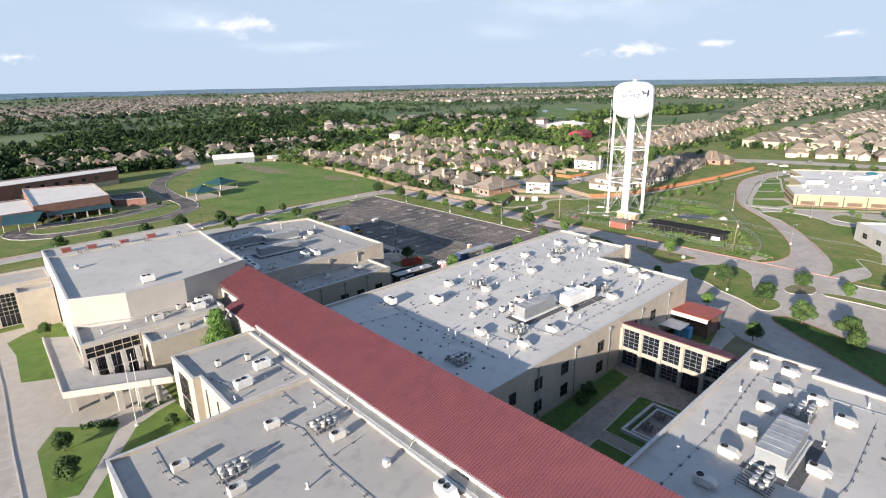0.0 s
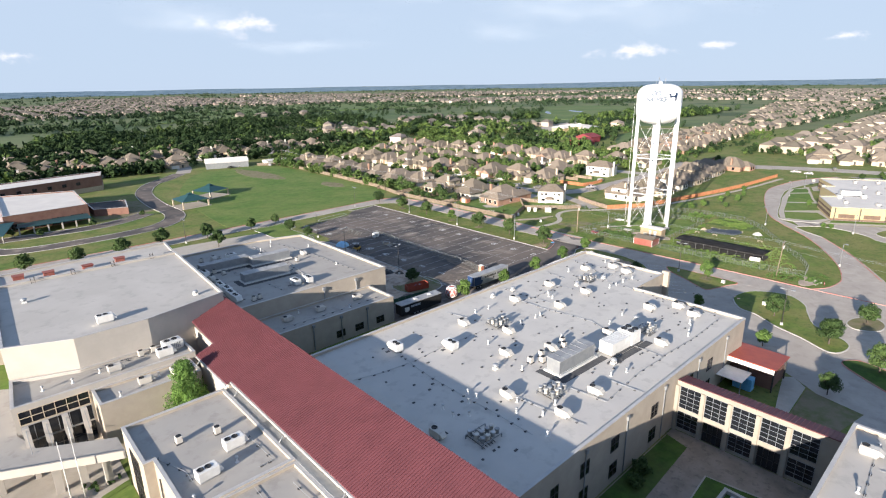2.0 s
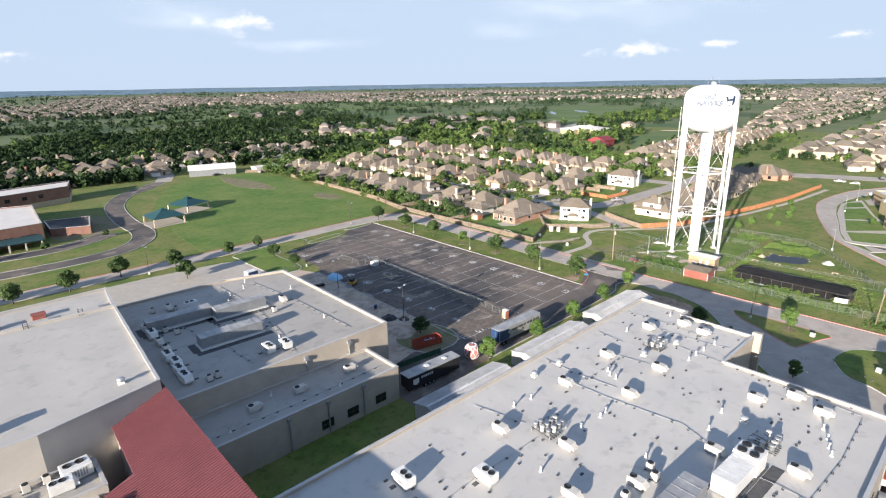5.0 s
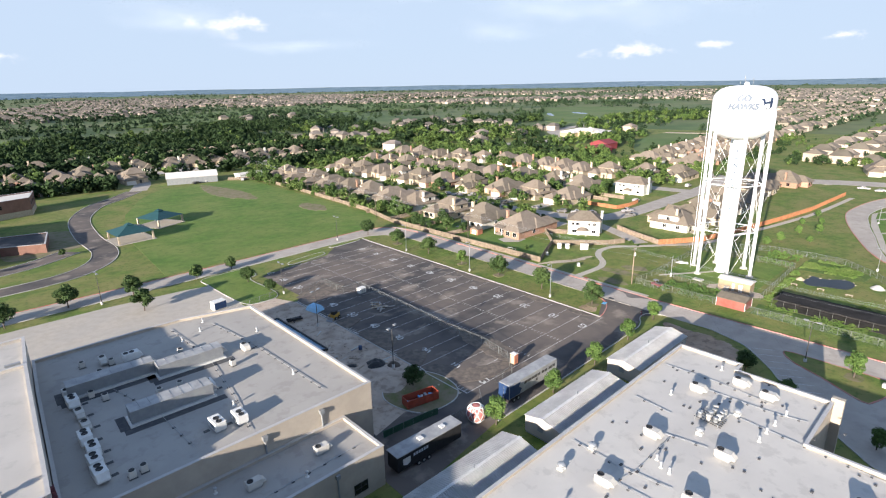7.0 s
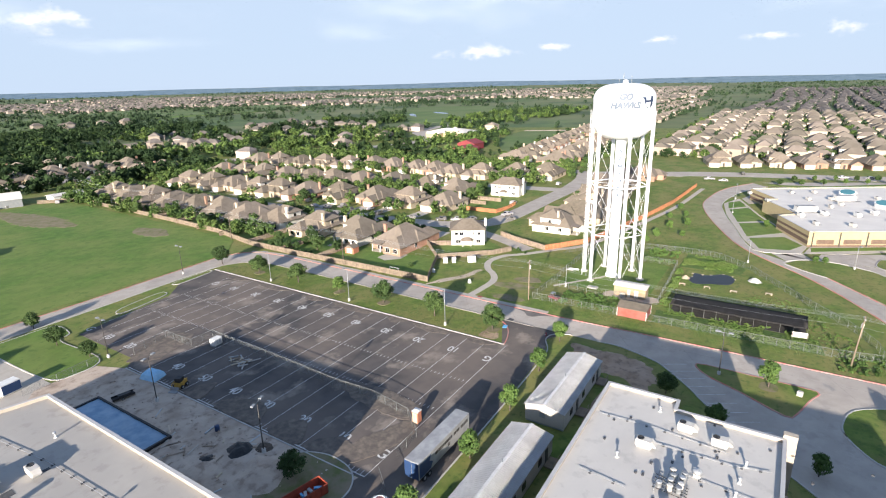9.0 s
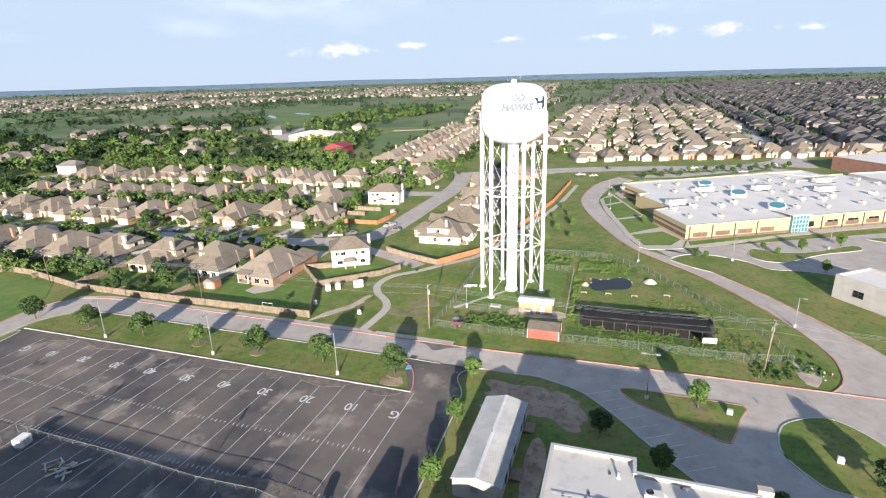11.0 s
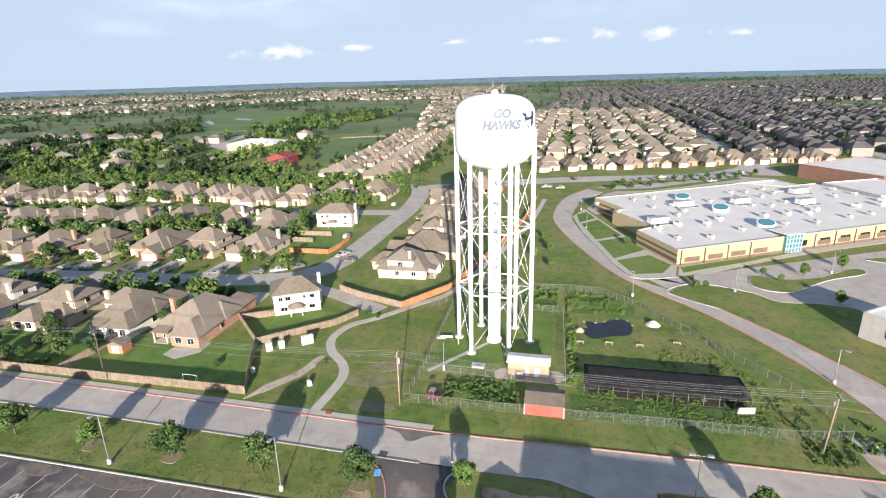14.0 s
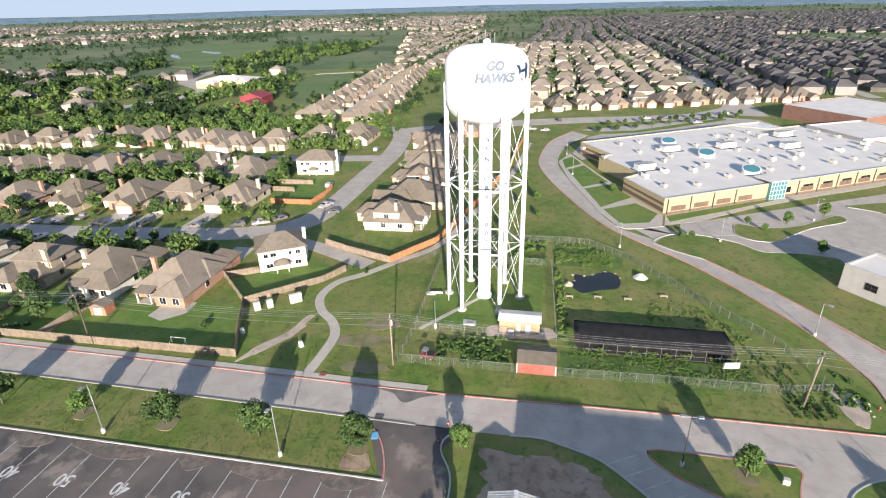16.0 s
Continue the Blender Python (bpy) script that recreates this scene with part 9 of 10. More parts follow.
part("roof", bm, SHINGLE, shed)
net = thing("shade_house", "long low shade house under black netting", "shade structure", (209.8, 95.4))
bm = bmesh.new()
V2 = [[bm.verts.new((x, y, 2.0 + .22 * math.cos(x / 4.2 * math.pi / 2) - .1 * abs(math.sin(y * .7)))) for x in np.linspace(-4.0, 4.0, 9)] for y in np.linspace(-14.2, 14.2, 29)]
for a, b in zip(V2, V2[1:]):
    for i in range(8):
        bm.faces.new((a[i], a[i + 1], b[i + 1], b[i])).smooth = True
bmesh.ops.solidify(bm, geom=bm.faces[:], thickness=.03)
part("netting", bm, NETTING, net)
for i in range(12):
    for x in (-4.0, 4.0):
        bm = bmesh.new()
        bm_tube(bm, (x, -14.2 + 28.4 * i / 11, -.1), (x, -14.2 + 28.4 * i / 11, 2.2), .04, n=6)
        part("post", bm, FENCEWIRE, net)
bm = bmesh.new()
bm_box(bm, -3.9, 3.9, -14.1, 14.1, -.05, .05)
part("floor", bm, NETTING, net, "flat black sheet under the netting")
pond_pts = rounded([(232.2, 109.4), (235.2, 108.6), (237.9, 108.4), (237.6, 104.9), (240.5, 101.3), (239, 98.6), (235.9, 98.0), (232.2, 99.1), (230.8, 103.1), (229.0, 107.1)], .6)
bm = bmesh.new()
bm_prism(bm, pond_pts, -.05, .07)
tagged(part("pond", bm, PONDLINER), "small dark garden pond with a black liner", "pond", kind="structure")
for i in range(9):
    x, y = pond_pts[int((i + dr.uniform(0, .8)) * len(pond_pts) / 16)]
    heap("pond_stone", x + dr.uniform(-.3, .3), y + dr.uniform(-.3, .3), dr.uniform(.2, .5), dr.uniform(.1, .25), STONE, "pale rough stone at the pond edge", "stone", i)["group"] = "pond stones"
heap("rubble", 238.5, 93.2, 1.7, 1.0, KERB, "heap of pale rocks beside the pond", "rocks", 61)
heap("rubble", 232.6, 110, 1.3, .7, STONE, "low heap of pale rocks beside the pond", "rocks", 62)
for x, y in ((226.4, 110), (227, 103.8), (227, 97.4), (229.4, 89.4)):
    b = thing("garden_bench", "low pale slatted bench on the grass", "bench", pose(x, y, 0, 0, 0, 90 + dr.uniform(-8, 8)), group="garden benches")
    for i in range(3):
        bm = bmesh.new()
        bm_box(bm, -.8, .8, -.3 + .22 * i, -.12 + .22 * i, .4, .46)
        part("slat", bm, TANSIDING, b)
    for s in (-.65, .65):
        bm = bmesh.new()
        bm_box(bm, s - .06, s + .06, -.28, .28, 0, .4)
        part("leg", bm, TANSIDING, b)
sign = thing("board_sign", "blank white notice board on two posts", "sign", pose(203.6, 82.6, 0, 0, 0, -80))
bm = bmesh.new()
bm_box(bm, -1.5, 1.5, -.05, .05, .7, 1.9)
part("board", bm, WHITEMETAL, sign)
for s in (-1.4, 1.4):
    bm = bmesh.new()
    bm_box(bm, s - .06, s + .06, -.12, -.05, -.1, 2.0)
    part("post", bm, BARK, sign)
vault = thing("valve_cover", "grey concrete valve cover in the grass", "hatch", (212.4, 130.6))
bm = bmesh.new()
bm_box(bm, -.8, .8, -1.3, 1.3, -.05, .35)
part("slab", bm, KERB, vault)
bm = bmesh.new()
bm_box(bm, -.5, .5, -.7, .7, .35, .4)
part("lid", bm, GREYMETAL, vault)
ant = thing("mast", "slim white mast with a small box", "mast", (209.2, 137.2))
bm = bmesh.new()
bm_tube(bm, (0, 0, 0), (0, 0, 6.5), .06, n=6)
part("pole", bm, GALV, ant)
bm = bmesh.new()
bm_box(bm, -.2, .2, -.2, .2, .3, 1.3)
part("box", bm, WHITEMETAL, ant)
pipe = thing("overflow_pipe", "white overflow pipe on concrete by the tower leg", "pipe", (223.6, 139.4))
bm = bmesh.new()
bm_tube(bm, (0, -1, .5), (0, 1.8, .4), .25, n=10)
part("pipe", bm, TANKPAINT, pipe)
bm = bmesh.new()
bm_box(bm, -.6, .6, .6, 2.6, -.05, .3)
part("slab", bm, KERB, pipe)
slab("footpath", [(208.5, 140.2), (209.2, 140.8), (218, 134.4), (223.2, 130.4), (222.8, 129.8), (217.4, 133.6)], WALKWAY, "thin pale path to the tower foot", .04, category="path")
slab("pavement", [(208.6, 115), (210.4, 115), (210.4, 127), (208.6, 127)], DIRT, "gravel apron before the pump house", .04)

# ---- vehicles ----
def car_kind(kind, label):
    c = thing("car", label, "car", (0, 0))
    l, w = (4.6, 1.8) if kind != "truck" else (5.5, 1.95)
    prof = {"car": [(-2.3, .3), (2.3, .3), (2.3, .75), (1.2, .9), (.5, 1.4), (-1.2, 1.42), (-2.0, .95), (-2.3, .9)],
            "suv": [(-2.3, .35), (2.3, .35), (2.3, .95), (1.2, 1.05), (.6, 1.7), (-2.1, 1.72), (-2.3, 1.0)],
            "truck": [(-2.75, .45), (2.75, .45), (2.75, 1.05), (1.5, 1.15), (.9, 1.8), (-.6, 1.82), (-.8, 1.1), (-2.75, 1.1)]}[kind]
    bm = bmesh.new()
    bm_prism(bm, prof, -w / 2, w / 2)
    bmesh.ops.transform(bm, matrix=pose(0, 0, 0, 90), verts=bm.verts)
    bevel(bm, .07)
    part("body", bm, CARPAINT, c)
    bm = bmesh.new()
    top = max(z for _, z in prof)
    bm_box(bm, -1.0 if kind != "truck" else -.5, .45, -w / 2 - .01, w / 2 + .01, top - .48, top - .12)
    part("window_band", bm, GLASS, c)
    bm = bmesh.new()
    v = [bm.verts.new(q) for q in ((1.15 if kind != "truck" else 1.42, -w / 2 + .15, 1.05 if kind != "truck" else 1.28), (1.15 if kind != "truck" else 1.42, w / 2 - .15, 1.05 if kind != "truck" else 1.28), (.62 if kind != "truck" else 1.0, w / 2 - .2, top - .08), (.62 if kind != "truck" else 1.0, -w / 2 + .2, top - .08))]
    bm.faces.new(v)
    bmesh.ops.translate(bm, vec=(.06, 0, .05), verts=bm.verts)
    bmesh.ops.solidify(bm, geom=bm.faces[:], thickness=.03)
    part("windscreen", bm, GLASS, c)
    wheels(c, [(x, y) for x in (-l * .3, l * .3) for y in (-w / 2 + .1, w / 2 - .1)], .34, .22)
    return c


CARS = [car_kind("car", "parked saloon car beside the kerb"), car_kind("suv", "parked tall family car beside the kerb"), car_kind("truck", "parked pickup truck beside the kerb")]
PARKED = [(250.6, 275, 86), (250.8, 267, 86), (251.6, 253, 88), (253.8, 221, 100), (256.4, 208, 112), (258.6, 201.6, 120), (262.8, 197.4, 140), (243, 222, 86), (239.4, 300, 90), (249, 318, 90), (253, 238, 0), (256, 262, 0), (258, 247, 2), (257.6, 285, 0), (239, 262, 180), (241, 244, 180), (297, 194.5, 2), (276, 187.4, 160)]
PARKED += [(271, 183, 100), (350, 192.6, 2), (399, 125, 105), (397.6, 118, 105), (424, 111, 20), (431, 64, 110), (436, 52, 110), (447, 20, 110), (422, 40, 110), (443, 30, 110), (331, 250, 90), (327, 280, 90), (332, 310, 90), (326.6, 340, 90), (180, 412, 10), (172, 411, 10), (196, 400, 60)]
for i, (x, y, t) in enumerate(PARKED):
    c = copy_thing(CARS[(i * 7) % 3], pose(x, y, .05, 0, 0, t))
    c["group"] = "parked cars"
for k in CARS:
    for o in (*k.children_recursive, k):
        bpy.data.objects.remove(o)
atv = thing("utility_buggy", "small red utility buggy by the fence", "buggy", pose(199.5, 136.8, 0, 0, 0, 80))
bm = bmesh.new()
bm_box(bm, -1.4, 1.4, -.7, .7, .4, .9)
bevel(bm, .08)
part("body", bm, REDBARN, atv)
bm = bmesh.new()
bm_box(bm, -1.3, -.1, -.65, .65, .905, 1.15)
part("load_bed", bm, BLACK, atv)
bm = bmesh.new()
bm_box(bm, -.1, .9, -.65, .65, 1.75, 1.83)
for x in (-.05, .85):
    for y in (-.6, .6):
        bm_tube(bm, (x, y, .85), (x, y, 1.76), .03, n=5)
part("roll_cage", bm, GREYMETAL, atv)
wheels(atv, [(x, y) for x in (-.9, .9) for y in (-.65, .65)], .32, .25)

# ---- gardens ----
for x, y, w, h in ((211, 177.6, 1.3, 1.7), (212.6, 175.4, 1.2, 1.6), (215.6, 170.6, 2.6, 1.9)):
    b = thing("white_locker", "white metal locker standing against the fence", "locker", pose(x, y, 0, 0, 0, -48), group="white lockers")
    bm = bmesh.new()
    bm_box(bm, -w / 2, w / 2, -.5, .5, 0, h)
    bevel(bm, .04)
    part("cabinet", bm, WHITEMETAL, b)
    bm = bmesh.new()
    bm_box(bm, -w / 2 - .06, w / 2 + .06, -.56, .56, h, h + .08)
    part("lid", bm, TRIM, b)
gs = thing("garden_shed", "small red-brown garden shed with white doors", "shed", pose(205, 211.4, 0, 0, 0, 4))
bm = bmesh.new()
bm_box(bm, -1.5, 1.5, -1.8, 1.8, 0, 2.2)
part("wall", bm, CLAY, gs)
bm = bmesh.new()
bm_prism(bm, [(-2.0, 2.1), (2.0, 2.1), (0, 3.1)], -1.7, 1.7)
bmesh.ops.transform(bm, matrix=pose(0, 0, 0, 90, 0, 90), verts=bm.verts)
part("roof", bm, SHINGLE, gs)
for y in (-.9, .1):
    bm = bmesh.new()
    bm_box(bm, -1.56, -1.502, y, y + .75, .2, 1.9)
    part("door", bm, TRIM, gs)
goal = thing("play_goal", "small white football goal in a garden", "goal", pose(196.6, 187, 0, 0, 0, 90))
bm = bmesh.new()
for a, b in (((-1.6, 0, 0), (-1.6, 0, 1.3)), ((1.6, 0, 0), (1.6, 0, 1.3)), ((-1.6, 0, 1.3), (1.6, 0, 1.3)), ((-1.6, 0, 1.3), (-1.6, 1, 0)), ((1.6, 0, 1.3), (1.6, 1, 0)), ((-1.6, 1, 0), (1.6, 1, 0))):
    bm_tube(bm, a, b, .05, n=6)
part("frame", bm, TRIM, goal)
slab("pavement", [(203.6, 196.4), (207.4, 192.6), (212, 193), (212, 200), (205, 200.4)], WALKWAY, "pale patio behind a house", .06)
slab("pavement", [(207, 218.4), (212.6, 218.4), (212.6, 225), (207, 225)], WALKWAY, "pale patio behind a house", .06)
for y, k in ROW_A[:8]:
    q = y + 3.4 * GARAGE[k] - 2.9
    slab("driveway", [(230, q), (242, q), (242, q + 5.8), (230, q + 5.8)], WALKWAY, "pale concrete driveway beside a house", .028, category="driveway")
for x, y, k in ROW_B[:8]:
    q = y - 3.4 * GARAGE[k] - 2.9
    slab("driveway", [(250.6, q), (x - 10, q), (x - 10, q + 5.8), (250.6, q + 6.2)], WALKWAY, "pale concrete driveway before a house", .028, category="driveway")
slab("lawn", [(194.4, 174.4), (203, 178.6), (212.4, 182.8), (212.4, 215.6), (194.2, 216)], LAWN, "shaded back garden lawn", .04, category="lawn")
slab("lawn", [(214, 182.4), (225.4, 169), (231.6, 165.6), (240, 178), (228, 188), (224, 191.6)], LAWN, "small fenced back garden lawn", .04, category="lawn")
slab("lawn", [(194.4, 217.6), (212.4, 217.6), (212.4, 250), (194.4, 250)], LAWN, "back garden lawn behind a fence", .04, category="lawn")

slab("lawn", [(278.4, 193.4), (278.4, 211), (300, 214), (309, 206), (309, 198), (298, 192.6)], LAWN, "fenced corner garden lawn", .04, category="lawn")
board_fence([(277.4, 208), (277.6, 193.4), (286, 192.2), (296, 192.8)], 1.8, ORANGEFENCE, "fresh cedar fence round a corner garden", "cedar fences")
board_fence([(298.6, 214), (298.8, 201.6)], 1.8, WOODFENCE, "weathered board fence across a garden")

# bare patches in the grass
PATCHES = []


def patch(pts, label, mat=WORN):
    line = rounded(pts, .4)
    c = Vector((sum(p[0] for p in line) / len(line), sum(p[1] for p in line) / len(line)))
    ragged = []
    for p in line:
        k = 1 + .2 * noise.noise(Vector((p[0] * .55, p[1] * .55, 1.7))) + .07 * noise.noise(Vector((p[0] * 1.7, p[1] * 1.7, 4.1)))
        q = c + (Vector(p) - c) * k
        ragged.append((q.x, q.y))
    PATCHES.append(1)
    slab("bare_patch", ragged, mat, label, .012 + .004 * len(PATCHES), category="bare earth")


patch([(168.6, 121), (172, 122.6), (177.4, 121), (178.4, 115), (177.4, 109.6), (173.6, 106), (169.4, 105), (166.6, 108), (169.4, 112)], "trodden bare earth in the grass", EARTH)
patch([(150, 111), (156, 110.4), (162, 111), (162, 113.4), (150, 113)], "trodden bare earth beside a portable classroom", EARTH)
patch([(192.8, 172.4), (196, 169.6), (203, 165.2), (208, 164.2), (211.6, 164.6), (209, 166), (203.6, 167.2), (198, 170.8)], "worn earth track across the grass", DIRT)
patch([(253.7, 80.4), (255.2, 71), (248, 64.6), (240.4, 66.6), (246, 74)], "worn dry patch on the grass verge")
patch([(237.5, 64.2), (236, 58.4), (227, 57.6), (226.6, 61.6)], "worn dry patch on the grass verge")
patch([(201.4, 157), (205, 153), (204.8, 145), (201.2, 148)], "worn dry patch beside the footpath")
patch([(174.4, 143.6), (174.6, 140.8), (172.4, 139.4), (171.2, 140.6), (171.4, 143.4), (172.8, 144.4)], "bare earth under a tree", EARTH)
patch([(177.9, 124.2), (178.2, 120), (177.2, 117.4), (174.2, 115.4), (173, 118.8), (174.6, 122.6)], "bare earth on the shaded verge", EARTH)
patch([(193, 150.6), (195.4, 152.8), (197, 147.6), (195.6, 143.4), (193.4, 145)], "worn dry patch along the kerb")
patch([(206.5, 150.4), (209.6, 152), (212, 147), (209.2, 144.6)], "worn dry patch inside the grass bank")
patch([(212.4, 126), (213, 114.6), (209.2, 113.8), (208.4, 124)], "trodden earth round the pump house", DIRT)
patch([(200.4, 67.8), (200, 64.6), (194.6, 64.4), (191.8, 67), (196.8, 68.4)], "stony bare earth at the road bend", DIRT)
for y0, y1 in ((139, 146), (150, 160), (163, 168), (173, 186), (190, 197), (205, 216), (221, 230)):
    patch([(170.0, y0), (168.4, y0 + .6), (167.4, (y0 + y1) / 2), (168.6, y1 - .5), (170.0, y1)], "dusty soil washed along the kerb on asphalt", DUST)
for pts in ([(140, 138), (136.6, 141), (137.6, 152), (141, 158), (143, 146)], [(128, 198), (124.6, 203), (134, 208), (139, 202)], [(124, 140), (132, 136.4), (138, 137), (136, 139.4), (127, 143)]):
    patch(pts, "pale dusty patch on worn asphalt", DUST)
patch([(187, 312), (191.6, 302), (187, 291), (182, 296), (182.6, 307)], "worn dry patch on the playing field")
patch([(172, 404), (180, 366), (175.9, 340), (165, 366)], "worn dry patch on the playing field")
for y0, y1 in ((141, 149), (151, 158), (161, 172), (176, 181)):
    patch([(122.6, y0), (126.4, y0 + 1.4), (128, (y0 + y1) / 2), (125.8, y1 - .8), (122.6, y1)], "pale building dust over the asphalt edge", DUST)
for x, y in ((175.4, 142.5), (175.4, 223), (117, 145.5), (179, 87.3), (175.4, 190), (175.4, 174.5)):
    patch([(x - 1.3, y - 1.1), (x + 1.2, y - 1.3), (x + 1.4, y + 1.0), (x - 1.0, y + 1.3)], "bare earth ring round a tree")

slab("ground", [(198.2, 78), (197.9, 112), (205.4, 112.4), (205.6, 79)], LUSH, "rank uncut grass along the fence", .02, category="grass")
slab("ground", [(242.4, 97), (242.4, 113.6), (256, 113), (255.4, 104), (248, 96)], LUSH, "rank uncut growth beside the pond", .02, category="grass")


# loose planks and trodden pallets on the building soil
for i in range(12):
    x, y, a = 111 + dr.uniform(-3.6, 5), 163 + dr.uniform(-6, 9), dr.uniform(-35, 25)
    plank = thing("plank", "loose weathered plank lying on bare soil", "plank", pose(x, y, .03, 0, 0, a), group="loose planks")
    bm = bmesh.new()
    bm_box(bm, -dr.uniform(1.0, 1.9), dr.uniform(.8, 1.6), -.14, .14, .02, .08)
    bevel(bm, .012)
    part("board", bm, WOODFENCE if i % 3 else WALKWAY, plank)

# damp stain, drain covers and a fallen board beside the road
DAMP = material("damp concrete", (0.15, 0.135, 0.12), (0.11, 0.10, 0.09), 0.5, 0.6, c3=(0.19, 0.17, 0.15), scale3=0.6, amount3=0.5)
slab("stain", rounded([(189.4, 143), (188.4, 140.4), (186.8, 138.9), (186.5, 137.6), (188.2, 135.4), (189.4, 133)], .5), DAMP, "damp stain spreading from the kerb", 0.066, category="stain")
for x0, x1, y0, y1, z, mat, label in ((181.6, 183.2, 140.5, 141.9, .03, DARKPAD, "dark iron drain cover in the concrete road"), (191.0, 192.0, 153.9, 155.1, .09, SHEDRED, "rust red ribbed paving plate on the path corner"), (212.1, 213.7, 130.3, 132.1, .1, GALV, "pale hatch cover in the grass")):
    cover = thing("drain_cover", label, "cover", ((x0 + x1) / 2, (y0 + y1) / 2, z))
    w, d = (x1 - x0) / 2, (y1 - y0) / 2
    bm = bmesh.new()
    bm_box(bm, -w, w, -d, d, 0, .05)
    part("plate", bm, mat, cover)
    bm = bmesh.new()
    for i in range(6):
        y = -d + (i + .6) * d / 3.1
        bm_box(bm, -w * .85, w * .85, y - .05, y + .05, .045, .075)
    part("rib", bm, mat, cover)
board = thing("board", "bright blue board lying on the verge", "board", pose(178.2, 140.6, .14, 0, 0, 12))
bm = bmesh.new()
bm_box(bm, -.75, .75, -.5, .5, 0, .09)
bevel(bm, .03)
part("sheet", bm, BLUE, board)
bm = bmesh.new()
bm_box(bm, -.7, .7, -.06, .06, .09, .13)
part("batten", bm, BLUE, board)

# grass tufts on the verges that lie nearest, past counting
def tufts(name, area, per_m2, label, seed, h=.2, skip=None):
    r = np.random.default_rng(seed)
    xs, ys = [p[0] for p in area], [p[1] for p in area]
    n_ = int((max(xs) - min(xs)) * (max(ys) - min(ys)) * per_m2)
    P = [(x, y) for x, y in zip(r.uniform(min(xs), max(xs), n_), r.uniform(min(ys), max(ys), n_))
         if inside(x, y, area) and noise.noise(Vector((x / 4, y / 4, seed))) > r.uniform(-.6, .4) and not (skip and skip(x, y))]
    P = np.repeat(np.array(P), 3, axis=0)
    k = len(P)
    a, s_, t = r.uniform(0, 6.28, k), r.uniform(.05, .11, k), .55 * h * r.uniform(.4, 1.3, k)
    lean = r.normal(scale=.1, size=(k, 2))
    base = P + r.normal(scale=.06, size=(k, 2))
    d = np.stack([np.cos(a), np.sin(a)], 1) * s_[:, None]
    V = np.stack([np.column_stack([base - d, np.full(k, .02)]), np.column_stack([base + d, np.full(k, .02)]), np.column_stack([base + lean, t])], 1).reshape(-1, 3)
    me = raw_mesh(name, V, np.arange(len(V)).reshape(-1, 3), BLADES)
    return tagged(part(name, me, BLADES), label, "grass", kind="stuff")


PL2 = smooth_line(PATHW, 3)
on_path = lambda x, y: min(abs(x - a) + abs(y - b) for a, b in PL2) < 2.6
tufts("grass_tufts", [(171.2, 138), (180.6, 144), (182, 150), (182.6, 215), (182, 228), (171.2, 238)], 7, "uneven tufts of grass between road and car park", 301)
tufts("grass_tufts", [(192.6, 66), (192.6, 156), (197.2, 156), (197.4, 113), (198, 80), (197, 66)], 7, "uneven tufts of grass along the fence", 302)
tufts("grass_tufts", [(192.6, 144), (208, 143), (236, 144), (229, 160), (218, 165), (206, 171), (195, 171), (192.6, 158)], 4.5, "uneven tufts of grass beside the footpath", 303, .2, on_path)
tufts("grass_tufts", [(211, 116), (211, 140), (240, 140), (240, 116)], 4, "short grass tufts under the tower", 304, .15)
tufts("grass_tufts", [(213, 52), (232, 62.6), (250, 75), (255, 81), (262, 84), (266, 78), (262, 66), (256.6, 60), (256, 50), (244, 50)], 4, "dry grass tufts on the sloping verge", 305, .22)
tufts("grass_tufts", [(221, 84), (234, 88), (247, 97), (240, 112), (222, 112), (220, 96)], 4, "grass tufts round the pond", 306, .18, lambda x, y: math.hypot(x - 235, y - 103.5) < 6.6)
tufts("grass_tufts", [(171, 84.4), (175, 91.5), (178, 97), (181, 99.4), (181.8, 90), (181.6, 80.4), (176, 82)], 6, "short grass tufts on the traffic island", 307, .15)

# vegetation in the fenced plot, past counting
def scrub(name, area, count, size, height, label, seed, mat=LEAF, per=26, leaf=.2):
    r = np.random.default_rng(seed)
    V, F, k = [], [], 0
    made = 0
    xs, ys = [p[0] for p in area], [p[1] for p in area]
    while made < count:
        x, y = r.uniform(min(xs), max(xs)), r.uniform(min(ys), max(ys))
        if not inside(x, y, area):
            continue
        made += 1
        if noise.noise(Vector((x / 5, y / 5, seed))) < -.15:
            continue
        v, f = leaf_cloud(int(r.integers(0, 9999)), height * r.uniform(.5, 1.3), size * r.uniform(.6, 1.3), .0, 4, per, leaf)
        V.append(v + np.array([x, y, 0]))
        F.append(f + k)
        k += len(v)
    return tagged(part(name, raw_mesh(name, np.concatenate(V), np.concatenate(F), mat), mat), label, "shrubs", kind="stuff")


scrub("plot_shrubs", [(198.6, 121), (198.4, 135), (206, 136), (207.8, 122)], 170, .7, .8, "tangled dark shrubs behind the fence", 71, YOUNGLEAF)
scrub("weeds", [(198.8, 78), (198.8, 111), (207.6, 110.6), (207.6, 80)], 1300, .32, .2, "rank green weeds along the fence", 72, WEEDS, 22, .09)
scrub("weeds", [(215, 80), (222, 84), (228, 92), (222, 96), (216, 92)], 140, .32, .2, "rank green weeds behind the shade house", 75, WEEDS, 22, .09)
scrub("plot_shrubs", [(243, 97), (243, 113), (255.6, 113), (255, 105), (248, 97)], 420, .7, .6, "bright weedy growth beside the pond", 73, WEEDS, 34, .11)
scrub("weeds", [(209, 110.6), (209, 112.4), (240, 113.4), (240, 111.4)], 120, .5, .6, "bright weeds along the inner fence", 74, WEEDS, 18)
